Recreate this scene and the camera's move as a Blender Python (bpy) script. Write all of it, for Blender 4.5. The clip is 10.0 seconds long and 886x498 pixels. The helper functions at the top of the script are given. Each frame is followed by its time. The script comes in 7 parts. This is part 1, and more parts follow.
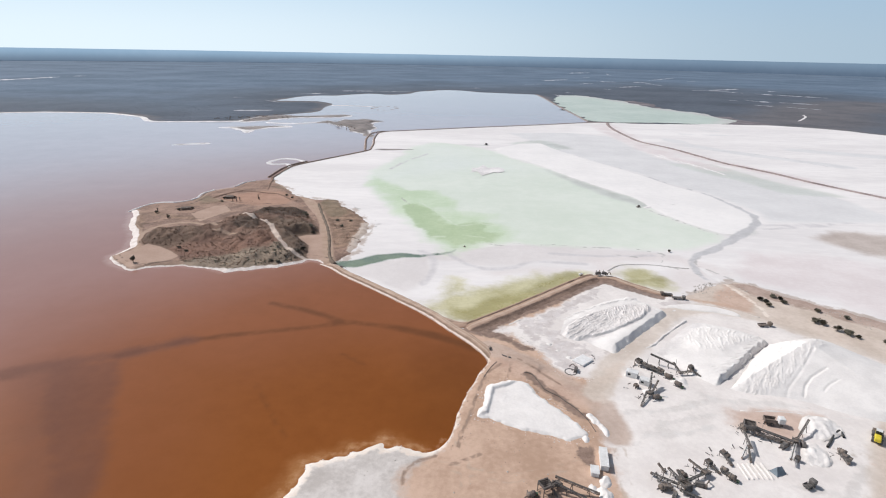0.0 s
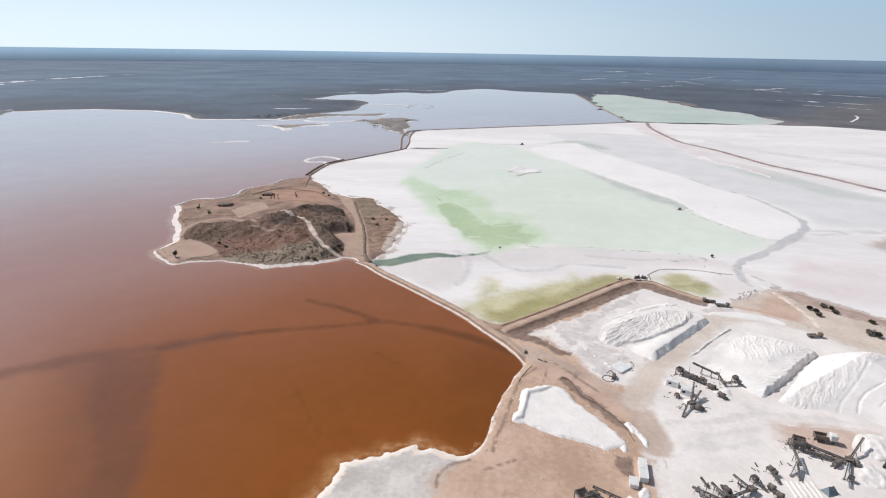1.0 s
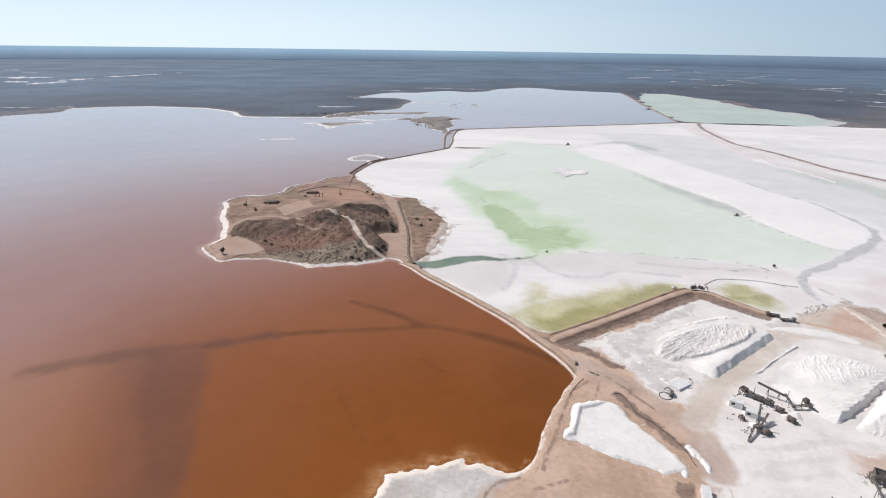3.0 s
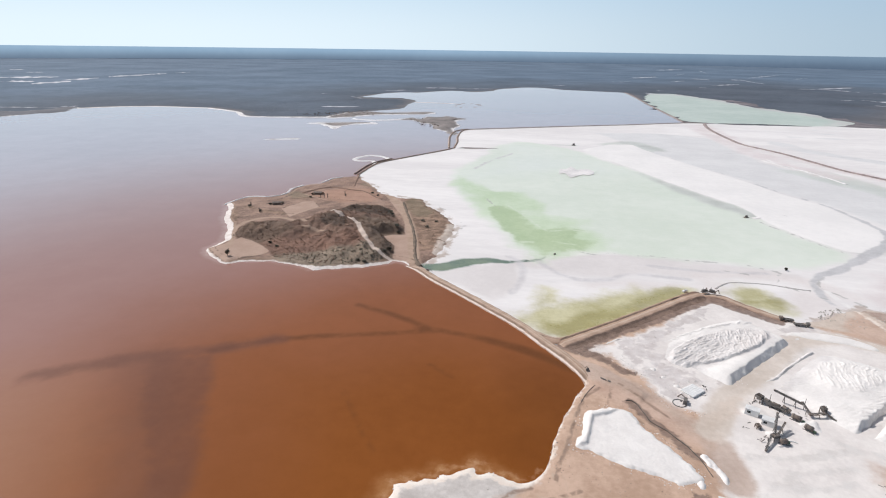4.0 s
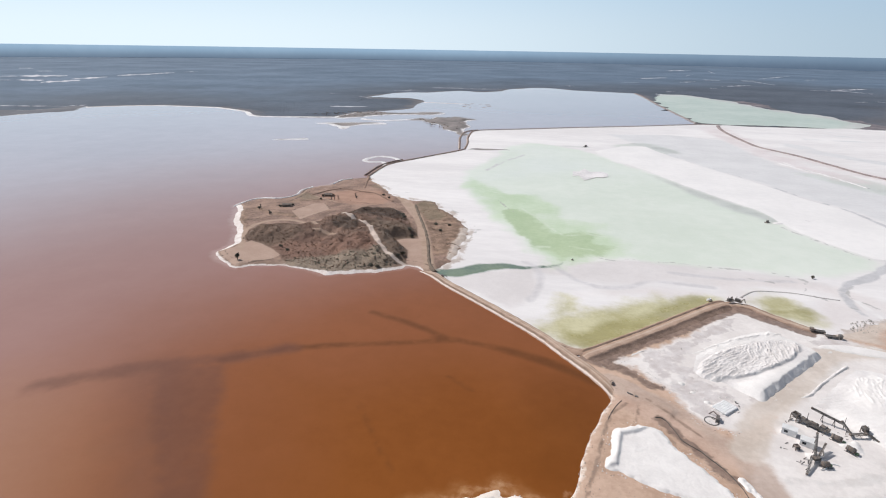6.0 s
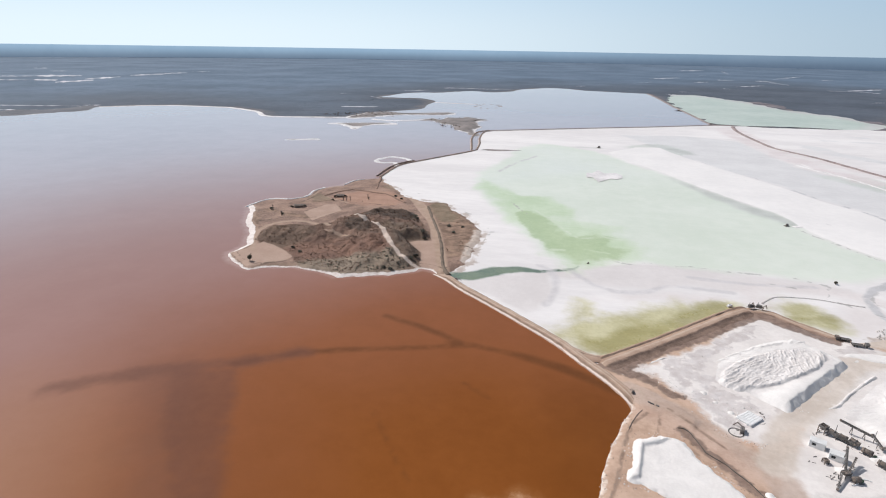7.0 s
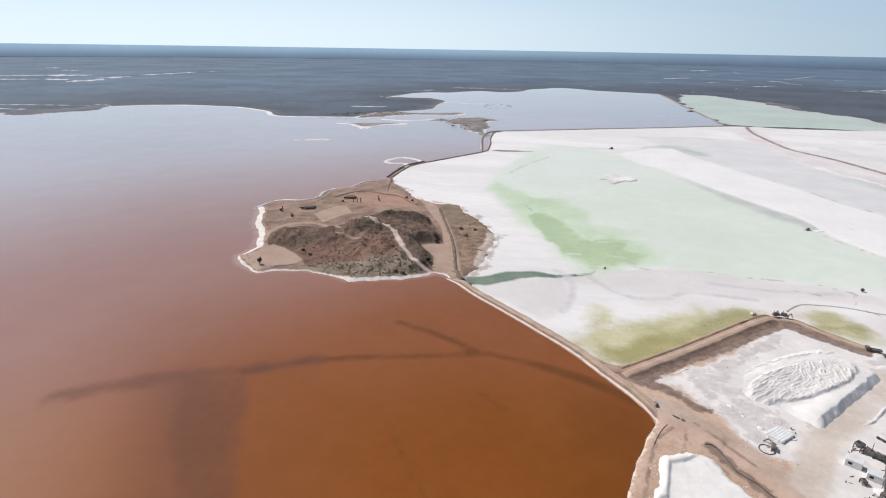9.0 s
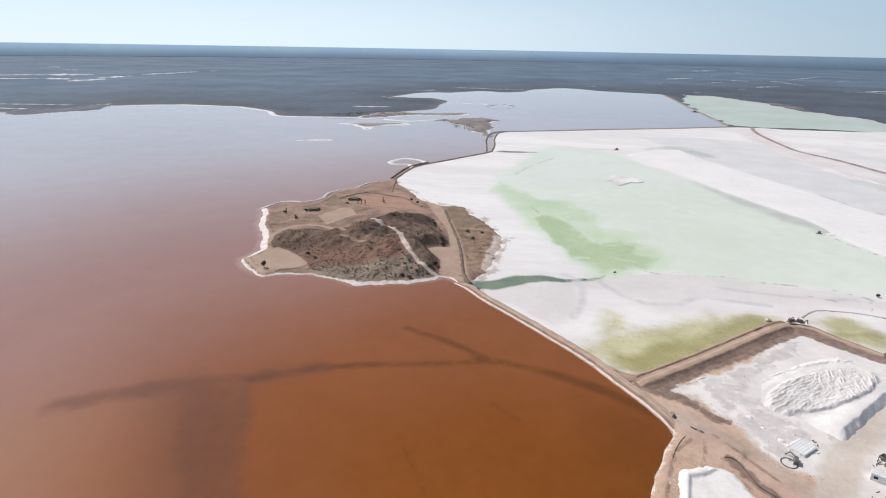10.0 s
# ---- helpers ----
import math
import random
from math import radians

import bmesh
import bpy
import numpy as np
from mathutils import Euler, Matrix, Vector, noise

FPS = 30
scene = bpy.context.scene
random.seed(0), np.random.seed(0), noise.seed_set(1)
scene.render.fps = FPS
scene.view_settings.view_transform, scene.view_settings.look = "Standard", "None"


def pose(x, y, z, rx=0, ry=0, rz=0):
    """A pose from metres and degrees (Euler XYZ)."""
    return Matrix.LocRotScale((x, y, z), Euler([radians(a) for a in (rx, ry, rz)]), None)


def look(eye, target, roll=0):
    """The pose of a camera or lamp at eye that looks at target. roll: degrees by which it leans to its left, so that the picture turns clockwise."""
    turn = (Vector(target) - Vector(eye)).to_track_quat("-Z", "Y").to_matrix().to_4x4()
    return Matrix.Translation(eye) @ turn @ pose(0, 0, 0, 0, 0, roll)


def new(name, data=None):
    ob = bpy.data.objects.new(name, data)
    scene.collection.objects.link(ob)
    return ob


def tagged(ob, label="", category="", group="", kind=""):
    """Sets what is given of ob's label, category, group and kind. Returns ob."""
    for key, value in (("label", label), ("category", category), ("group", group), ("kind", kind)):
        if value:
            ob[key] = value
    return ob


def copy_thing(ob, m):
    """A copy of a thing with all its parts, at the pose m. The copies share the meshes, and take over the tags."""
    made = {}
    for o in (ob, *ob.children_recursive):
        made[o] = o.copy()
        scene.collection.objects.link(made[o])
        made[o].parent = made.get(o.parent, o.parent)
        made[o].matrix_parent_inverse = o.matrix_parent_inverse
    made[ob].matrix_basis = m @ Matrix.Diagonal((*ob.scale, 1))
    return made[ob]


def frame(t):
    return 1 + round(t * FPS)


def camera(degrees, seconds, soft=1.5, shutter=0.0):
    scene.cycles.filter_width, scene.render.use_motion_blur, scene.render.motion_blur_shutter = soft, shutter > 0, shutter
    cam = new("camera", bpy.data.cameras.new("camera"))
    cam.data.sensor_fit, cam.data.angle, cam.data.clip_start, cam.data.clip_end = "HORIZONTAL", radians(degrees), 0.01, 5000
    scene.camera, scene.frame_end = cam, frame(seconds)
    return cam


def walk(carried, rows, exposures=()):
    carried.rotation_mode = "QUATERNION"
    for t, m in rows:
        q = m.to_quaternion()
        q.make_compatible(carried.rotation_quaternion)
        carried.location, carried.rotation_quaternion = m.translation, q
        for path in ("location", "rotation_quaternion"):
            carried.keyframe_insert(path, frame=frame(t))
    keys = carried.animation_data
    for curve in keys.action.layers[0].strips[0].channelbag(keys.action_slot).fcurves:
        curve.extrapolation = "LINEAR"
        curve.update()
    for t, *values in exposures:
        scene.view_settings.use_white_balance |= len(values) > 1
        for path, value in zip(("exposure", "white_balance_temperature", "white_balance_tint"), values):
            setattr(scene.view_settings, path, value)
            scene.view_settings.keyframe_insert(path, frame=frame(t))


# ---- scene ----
from mathutils.geometry import delaunay_2d_cdt

PATH = [
(0, (0.38, 0.15, 110.31), (-1.11, 141.14, 59.11), 1.09),
    (0.5, (-0.94, 1.11, 110.66), (-7.25, 141.82, 59.10), 0.95),
    (1, (-1.40, 1.90, 110.41), (-11.70, 142.35, 58.78), 0.93),
    (1.1, (-2.28, 3.45, 110.22), (-19.31, 143.15, 58.32), 0.82),
    (1.5, (-2.87, 4.49, 110.10), (-20.99, 144.04, 58.15), 0.81),
    (2, (-3.79, 5.72, 110.28), (-22.82, 145.06, 58.12), 0.79),
    (2.5, (-5.05, 6.85, 110.21), (-24.93, 146.08, 58.07), 0.81),
    (4, (-8.85, 11.39, 110.35), (-30.22, 150.36, 58.09), 0.80),
    (4.5, (-10.48, 13.26, 110.35), (-31.89, 152.20, 58.02), 0.85),
    (5, (-11.81, 14.59, 110.23), (-33.19, 153.56, 57.98), 0.86),
    (6.5, (-16.87, 20.55, 110.13), (-40.99, 159.04, 57.80), 0.96),
    (7, (-18.33, 22.01, 110.15), (-43.61, 160.29, 57.81), 0.93),
    (7.5, (-19.63, 23.75, 110.16), (-45.71, 161.85, 57.74), 0.98),
    (8, (-20.84, 25.16, 110.11), (-47.49, 163.18, 57.77), 0.90),
    (8.5, (-22.00, 26.97, 109.76), (-49.01, 164.92, 57.41), 0.96),
    (9, (-22.73, 27.84, 109.90), (-49.92, 165.73, 57.47), 0.93),
    (9.5, (-25.72, 30.60, 109.94), (-53.02, 168.47, 57.53), 1.05),
    (10, (-27.04, 32.16, 110.01), (-54.42, 169.98, 57.54), 1.02),
]
cam = camera(78.29, 10.0, 1.1)
walk(cam, [(t, look(eye, target, roll)) for t, eye, target, roll in PATH])

# ---- light ----
SUN_FROM, SUN_HEIGHT = -62.0, 46.0  # degrees from +y, clockwise; degrees above the horizon
SKY = 0.075
world = bpy.data.worlds.new("sky")
scene.world = world
world.use_nodes = True
wt = world.node_tree
sky = wt.nodes.new("ShaderNodeTexSky")
sky.sky_type = "NISHITA"
sky.sun_disc = False
sky.sun_elevation, sky.sun_rotation = radians(SUN_HEIGHT), radians(SUN_FROM)
sky.altitude, sky.air_density, sky.dust_density, sky.ozone_density = 100, 1.0, 1.0, 1.5
wt.nodes["Background"].inputs["Strength"].default_value = SKY


def ramp(value, lo, hi, low, high):
    n = wt.nodes.new("ShaderNodeMapRange")
    n.interpolation_type = "SMOOTHSTEP"
    n.inputs[1].default_value, n.inputs[2].default_value, n.inputs[3].default_value, n.inputs[4].default_value = lo, hi, low, high
    wt.links.new(value, n.inputs[0])
    return n.outputs[0]


def blend(fac, one, two):
    n = wt.nodes.new("ShaderNodeMix")
    n.data_type = "RGBA"
    wt.links.new(fac, n.inputs[0])
    for k, v in ((6, one), (7, two)):
        if isinstance(v, tuple):
            n.inputs[k].default_value = (*(c / SKY for c in v), 1)
        else:
            wt.links.new(v, n.inputs[k])
    return n.outputs[2]


# summer haze low in the sky all round, whiter towards the sun and the horizon
toward = wt.nodes.new("ShaderNodeTexCoord").outputs["Generated"]
split = wt.nodes.new("ShaderNodeSeparateXYZ")
wt.links.new(toward, split.inputs[0])
facing = wt.nodes.new("ShaderNodeVectorMath")
facing.operation = "DOT_PRODUCT"
wt.links.new(toward, facing.inputs[0])
facing.inputs[1].default_value = (math.sin(radians(SUN_FROM)), math.cos(radians(SUN_FROM)), 0)
glow = ramp(facing.outputs["Value"], -0.25, 1.0, 0.0, 1.0)
low = blend(glow, (0.40, 0.52, 0.63), (0.765, 0.885, 0.965))
high = blend(glow, (0.33, 0.49, 0.66), (0.52, 0.70, 0.87))
haze = blend(ramp(split.outputs["Z"], 0.0, 0.16, 0.0, 1.0), low, high)
pale = wt.nodes.new("ShaderNodeHueSaturation")
pale.inputs["Saturation"].default_value = 0.65
wt.links.new(sky.outputs[0], pale.inputs["Color"])
wt.links.new(blend(ramp(split.outputs["Z"], 0.10, 0.45, 0.0, 1.0), haze, pale.outputs[0]), wt.nodes["Background"].inputs["Color"])
sun = new("sun", bpy.data.lights.new("sun", "SUN"))
sun.data.energy, sun.data.angle, sun.data.color = 3.45, radians(0.6), (1.0, 0.963, 0.935)
a, h = radians(SUN_FROM), radians(SUN_HEIGHT)
sun.matrix_world = look((0, 0, 300), (-math.sin(a) * math.cos(h), -math.cos(a) * math.cos(h), 300 - math.sin(h)))
scene.view_settings.exposure = 0.1


# ---- materials ----
def material(name, rough=0.8, metal=0.0, ior=1.45):
    m = bpy.data.materials.new(name)
    m.use_nodes = True
    b = m.node_tree.nodes["Principled BSDF"]
    b.inputs["Roughness"].default_value, b.inputs["Metallic"].default_value = rough, metal
    b.inputs["IOR"].default_value = ior
    return m, m.node_tree, b


def noise_node(nt, scale, detail=4, rough=0.6, stretch=None):
    geo = nt.nodes.new("ShaderNodeNewGeometry")
    n = nt.nodes.new("ShaderNodeTexNoise")
    n.inputs["Scale"].default_value, n.inputs["Detail"].default_value, n.inputs["Roughness"].default_value = scale, detail, rough
    src = geo.outputs["Position"]
    if stretch:
        mp = nt.nodes.new("ShaderNodeMapping")
        mp.inputs["Rotation"].default_value = (0, 0, radians(stretch[2]))
        mp.inputs["Scale"].default_value = (stretch[0], stretch[1], 1)
        nt.links.new(src, mp.inputs["Vector"])
        src = mp.outputs[0]
    nt.links.new(src, n.inputs["Vector"])
    return n.outputs["Fac"]


def math_node(nt, op, a, b):
    n = nt.nodes.new("ShaderNodeMath")
    n.operation = op
    for k, v in enumerate((a, b)):
        if isinstance(v, (int, float)):
            n.inputs[k].default_value = v
        else:
            nt.links.new(v, n.inputs[k])
    return n.outputs[0]


def mix_node(nt, fac, a, b, kind="RGBA"):
    n = nt.nodes.new("ShaderNodeMix")
    n.data_type = kind
    ia, ib, out = (6, 7, 2) if kind == "RGBA" else (2, 3, 0)
    if isinstance(fac, (int, float)):
        n.inputs[0].default_value = fac
    else:
        nt.links.new(fac, n.inputs[0])
    for k, v in ((ia, a), (ib, b)):
        if isinstance(v, tuple):
            n.inputs[k].default_value = (*v, 1)
        elif isinstance(v, (int, float)):
            n.inputs[k].default_value = v
        else:
            nt.links.new(v, n.inputs[k])
    return n.outputs[out]


def contrast(nt, fac, lo, hi):
    n = nt.nodes.new("ShaderNodeMapRange")
    n.interpolation_type = "SMOOTHSTEP"
    n.inputs[1].default_value, n.inputs[2].default_value = lo, hi
    nt.links.new(fac, n.inputs[0])
    return n.outputs[0]


def two_tone(nt, dark, light, scale, stretch=None):
    """Colour that wanders between two tones at a broad and a fine size."""
    broad = noise_node(nt, scale, 3, 0.55, stretch)
    fine = noise_node(nt, scale * 9, 5, 0.7, stretch)
    f = math_node(nt, "ADD", math_node(nt, "MULTIPLY", broad, 0.6), math_node(nt, "MULTIPLY", fine, 0.4))
    return mix_node(nt, contrast(nt, f, 0.34, 0.66), dark, light)


def layered(name, base, layers=(), rough=0.85, bump=(2.0, 0.05), ior=1.45):
    """A surface of one base and further coats, each bounded by a distance stored on the mesh.
    base: dark, light, cycles per metre. coat: attribute, softness, wander, its cycles, dark, light, cycles, cover, roughness."""
    m, nt, b = material(name, rough, 0, ior)
    col, rgh = two_tone(nt, *base), rough
    for attr, soft, wander, wcycles, dark, light, cycles, cover, r in layers:
        at = nt.nodes.new("ShaderNodeAttribute")
        at.attribute_name = attr
        w = math_node(nt, "MULTIPLY", math_node(nt, "SUBTRACT", noise_node(nt, wcycles, 5, 0.65), 0.5), 4 * wander)
        d = math_node(nt, "ADD", at.outputs["Fac"], w)
        mask = math_node(nt, "MULTIPLY", contrast(nt, math_node(nt, "MULTIPLY", d, -1.0), -soft, soft), cover)
        col = mix_node(nt, mask, col, two_tone(nt, dark, light, cycles))
        rgh = mix_node(nt, mask, rgh, r, "FLOAT")
    nt.links.new(col, b.inputs["Base Color"])
    if not isinstance(rgh, float):
        nt.links.new(rgh, b.inputs["Roughness"])
    if bump:
        bp = nt.nodes.new("ShaderNodeBump")
        bp.inputs["Distance"].default_value, bp.inputs["Strength"].default_value = bump[1], 1.0
        nt.links.new(noise_node(nt, bump[0], 5, 0.65), bp.inputs["Height"])
        nt.links.new(bp.outputs[0], b.inputs["Normal"])
    return m


def plain(name, dark, light, cycles=0.6, rough=0.7, metal=0.0):
    m, nt, b = material(name, rough, metal)
    nt.links.new(two_tone(nt, dark, light, cycles), b.inputs["Base Color"])
    return m


SALT = (0.835, 0.798, 0.777)
# distance haze painted in: paler, bluer base far out, darker coat near the shore
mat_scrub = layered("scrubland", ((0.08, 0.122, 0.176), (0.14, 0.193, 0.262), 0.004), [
    ("less_haze", 380.0, 200.0, 0.002, (0.055, 0.067, 0.087), (0.103, 0.118, 0.147), 0.006, 0.95, 0.95),
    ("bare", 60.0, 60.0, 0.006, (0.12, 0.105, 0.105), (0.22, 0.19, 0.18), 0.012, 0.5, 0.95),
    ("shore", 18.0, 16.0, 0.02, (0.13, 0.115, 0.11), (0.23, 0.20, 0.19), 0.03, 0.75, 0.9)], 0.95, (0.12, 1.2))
# pale mauve base far out: pink brine, with sky reflection put into the colour
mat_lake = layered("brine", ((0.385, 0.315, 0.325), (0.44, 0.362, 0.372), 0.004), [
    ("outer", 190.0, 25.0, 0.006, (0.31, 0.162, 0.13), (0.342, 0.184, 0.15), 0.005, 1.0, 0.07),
    ("mid", 75.0, 14.0, 0.01, (0.232, 0.076, 0.022), (0.266, 0.089, 0.028), 0.012, 1.0, 0.07),
    ("inner", 32.0, 10.0, 0.02, (0.208, 0.062, 0.008), (0.242, 0.075, 0.012), 0.02, 1.0, 0.06),
    ("corner", 20.0, 9.0, 0.03, (0.155, 0.046, 0.005), (0.185, 0.058, 0.008), 0.03, 0.85, 0.06),
    ("pale_west", 40.0, 14.0, 0.02, (0.36, 0.185, 0.104), (0.40, 0.21, 0.124), 0.02, 0.6, 0.07),
    ("tracks", 1.8, 0.8, 0.05, (0.11, 0.038, 0.007), (0.14, 0.05, 0.011), 0.05, 0.75, 0.07),
    ("band_fade", 12.0, 6.0, 0.02, (0.14, 0.062, 0.04), (0.17, 0.076, 0.05), 0.03, 0.5, 0.07),
    ("bands", 3.0, 2.4, 0.06, (0.125, 0.052, 0.032), (0.155, 0.066, 0.04), 0.03, 0.58, 0.07),
    ("fringe", 2.6, 1.6, 0.12, (0.42, 0.28, 0.235), (0.56, 0.41, 0.36), 0.1, 0.55, 0.12),
    ("shallow", 3.5, 2.0, 0.12, (0.36, 0.16, 0.055), (0.44, 0.215, 0.085), 0.1, 0.6, 0.1),
    ("shoal", 1.2, 1.4, 0.35, (0.44, 0.22, 0.09), (0.64, 0.40, 0.24), 0.3, 0.55, 0.15),
], 0.07, (0.5, 0.01), 1.33)
mat_flat = layered("salt_crust", ((0.70, 0.663, 0.65), SALT, 0.016, (0.35, 1.0, 12)), [
    ("greys", 5.0, 6.0, 0.02, (0.625, 0.61, 0.605), (0.72, 0.705, 0.695), 0.03, 0.85, 0.6),
    ("green_grey", 5.0, 6.0, 0.015, (0.50, 0.53, 0.46), (0.60, 0.62, 0.56), 0.03, 0.6, 0.4),
    ("pink", 8.0, 10.0, 0.02, (0.64, 0.55, 0.54), (0.75, 0.68, 0.67), 0.04, 0.7, 0.7),
    ("lilac", 2.6, 3.0, 0.04, (0.625, 0.575, 0.555), (0.715, 0.665, 0.645), 0.03, 0.8, 0.6),
    ("rosy", 5.0, 6.0, 0.03, (0.66, 0.59, 0.565), (0.76, 0.70, 0.675), 0.05, 0.65, 0.7),
    ("pale_green", 6.0, 6.0, 0.02, (0.635, 0.685, 0.58), (0.73, 0.76, 0.67), 0.010, 0.95, 0.45),
    ("pale_far", 60.0, 20.0, 0.015, (0.665, 0.70, 0.655), (0.765, 0.785, 0.75), 0.012, 0.75, 0.5),
    ("green", 8.0, 14.0, 0.02, (0.46, 0.58, 0.34), (0.60, 0.69, 0.49), 0.018, 0.8, 0.4),
    ("green_deep", 3.0, 9.0, 0.03, (0.36, 0.465, 0.24), (0.49, 0.575, 0.35), 0.03, 0.8, 0.4),
    ("wisps", 1.2, 1.6, 0.06, (0.62, 0.68, 0.53), (0.74, 0.77, 0.66), 0.03, 0.75, 0.45),
    ("pool_edge", 5.0, 3.0, 0.04, (0.45, 0.45, 0.41), (0.575, 0.575, 0.535), 0.06, 0.8, 0.4),
    ("strip", 0.8, 1.0, 0.06, (0.765, 0.735, 0.715), (0.845, 0.81, 0.785), 0.02, 1.0, 0.7),
    ("olive", 7.0, 8.0, 0.045, (0.42, 0.375, 0.16), (0.62, 0.57, 0.335), 0.06, 0.9, 0.3),
    ("olive_deep", 4.0, 5.0, 0.06, (0.30, 0.26, 0.09), (0.42, 0.37, 0.155), 0.08, 0.8, 0.25),
    ("teal", 1.2, 1.4, 0.08, (0.10, 0.155, 0.11), (0.19, 0.24, 0.15), 0.06, 0.95, 0.2),
    ("soft_line", 1.6, 1.2, 0.05, (0.52, 0.49, 0.49), (0.61, 0.58, 0.585), 0.1, 0.75, 0.7),
    ("path", 1.0, 1.6, 0.06, (0.44, 0.43, 0.437), (0.57, 0.557, 0.563), 0.1, 0.85, 0.7),
    ("fine_path", 0.3, 1.0, 0.1, (0.33, 0.31, 0.29), (0.5, 0.48, 0.46), 0.2, 0.65, 0.7),
    ("brown", 7.0, 6.0, 0.04, (0.36, 0.28, 0.235), (0.50, 0.42, 0.37), 0.05, 0.8, 0.8),
    ("edge", 1.2, 4.5, 0.1, (0.38, 0.30, 0.25), (0.60, 0.51, 0.455), 0.1, 0.8, 0.85),
], 0.72, (0.5, 0.12))
mat_yard = layered("yard_earth", ((0.42, 0.278, 0.197), (0.60, 0.422, 0.32), 0.06), [
    ("mud", 2.0, 3.0, 0.1, (0.44, 0.40, 0.37), (0.68, 0.635, 0.60), 0.07, 0.95, 0.55),
    ("salted", 2.0, 3.0, 0.12, (0.70, 0.65, 0.62), (0.835, 0.787, 0.752), 0.07, 0.95, 0.75),
    ("mottled", 0.9, 6.0, 0.12, (0.50, 0.437, 0.415), (0.665, 0.615, 0.597), 0.25, 0.8, 0.65),
        ("swirl", 0.9, 2.2, 0.12, (0.5, 0.454, 0.421), (0.66, 0.635, 0.61), 0.2, 0.5, 0.75),
    ("road", 1.6, 1.6, 0.12, (0.41, 0.297, 0.236), (0.545, 0.42, 0.35), 0.06, 0.85, 0.85),
    ("ruts", 0.35, 0.5, 0.1, (0.4, 0.306, 0.231), (0.5, 0.401, 0.324), 0.3, 0.55, 0.85),
    ("lane", 1.8, 1.8, 0.12, (0.54, 0.455, 0.385), (0.67, 0.585, 0.515), 0.06, 0.85, 0.85),
    ("reddish", 2.5, 2.5, 0.1, (0.47, 0.315, 0.24), (0.60, 0.43, 0.34), 0.12, 0.8, 0.85),
    ("wet", 0.5, 1.4, 0.25, (0.15, 0.097, 0.074), (0.30, 0.208, 0.163), 0.35, 0.92, 0.6),
    ("brown_edge", 1.2, 3.0, 0.12, (0.28, 0.196, 0.157), (0.46, 0.339, 0.287), 0.1, 0.85, 0.9),
    ("gouge", 0.35, 0.35, 0.2, (0.19, 0.124, 0.088), (0.31, 0.215, 0.162), 0.3, 0.8, 0.9),
    ("rim", 0.7, 1.5, 0.3, (0.74, 0.63, 0.54), (0.85, 0.78, 0.71), 0.3, 0.95, 0.7),
], 0.88, (0.7, 0.14))
mat_island = layered("island_earth", ((0.175, 0.110, 0.083), (0.40, 0.262, 0.198), 0.075), [
    ("scrubby", 2.0, 3.0, 0.09, (0.13, 0.081, 0.055), (0.39, 0.257, 0.178), 0.16, 0.85, 0.9),
    ("olive_scrub", 2.5, 3.0, 0.08, (0.155, 0.119, 0.075), (0.29, 0.22, 0.148), 0.12, 0.75, 0.9),
    ("reddish", 3.0, 3.0, 0.1, (0.36, 0.206, 0.145), (0.46, 0.279, 0.201), 0.12, 0.85, 0.9),
    ("strand", 1.0, 1.2, 0.12, (0.27, 0.179, 0.127), (0.47, 0.33, 0.249), 0.14, 0.7, 0.9),
    ("hill", 1.2, 1.6, 0.12, (0.1, 0.059, 0.042), (0.255, 0.156, 0.112), 0.11, 0.97, 0.92),
    ("red_earth", 4.0, 4.0, 0.1, (0.135, 0.073, 0.053), (0.275, 0.152, 0.105), 0.13, 0.8, 0.92),
    ("greenish", 3.0, 3.0, 0.1, (0.15, 0.116, 0.086), (0.33, 0.261, 0.193), 0.15, 0.85, 0.9),
    ("grey_slope", 3.0, 3.0, 0.1, (0.1, 0.068, 0.048), (0.215, 0.152, 0.11), 0.14, 0.85, 0.92),
    ("west_slope", 2.0, 2.0, 0.1, (0.10, 0.062, 0.043), (0.215, 0.142, 0.10), 0.10, 0.9, 0.92),
    ("brown_knob", 1.2, 1.5, 0.12, (0.1, 0.055, 0.038), (0.15, 0.083, 0.058), 0.15, 0.85, 0.92),
    # north slope's shade painted into its dark earth; the knob is simply dark earth
    ("shade_dark_slope", 1.6, 2.0, 0.1, (0.055, 0.037, 0.027), (0.12, 0.079, 0.057), 0.14, 0.9, 0.92),
    ("pale_spit", 1.2, 2.2, 0.12, (0.52, 0.403, 0.323), (0.70, 0.62, 0.55), 0.2, 0.85, 0.8),
    ("clear", 0.5, 0.5, 0.2, (0.405, 0.275, 0.212), (0.475, 0.335, 0.262), 0.1, 0.95, 0.9),
    ("road", 0.8, 0.6, 0.2, (0.37, 0.256, 0.188), (0.47, 0.339, 0.258), 0.2, 0.95, 0.9),
    ("foot", 0.5, 0.4, 0.3, (0.55, 0.44, 0.37), (0.66, 0.545, 0.465), 0.3, 0.95, 0.9),
    ("inner_line", 0.4, 0.8, 0.2, (0.085, 0.055, 0.04), (0.17, 0.112, 0.083), 0.2, 0.85, 0.9),
    ("rim", 0.45, 1.0, 0.22, (0.66, 0.56, 0.51), (0.84, 0.77, 0.725), 0.3, 0.97, 0.7),
], 0.9, (0.9, 0.5))
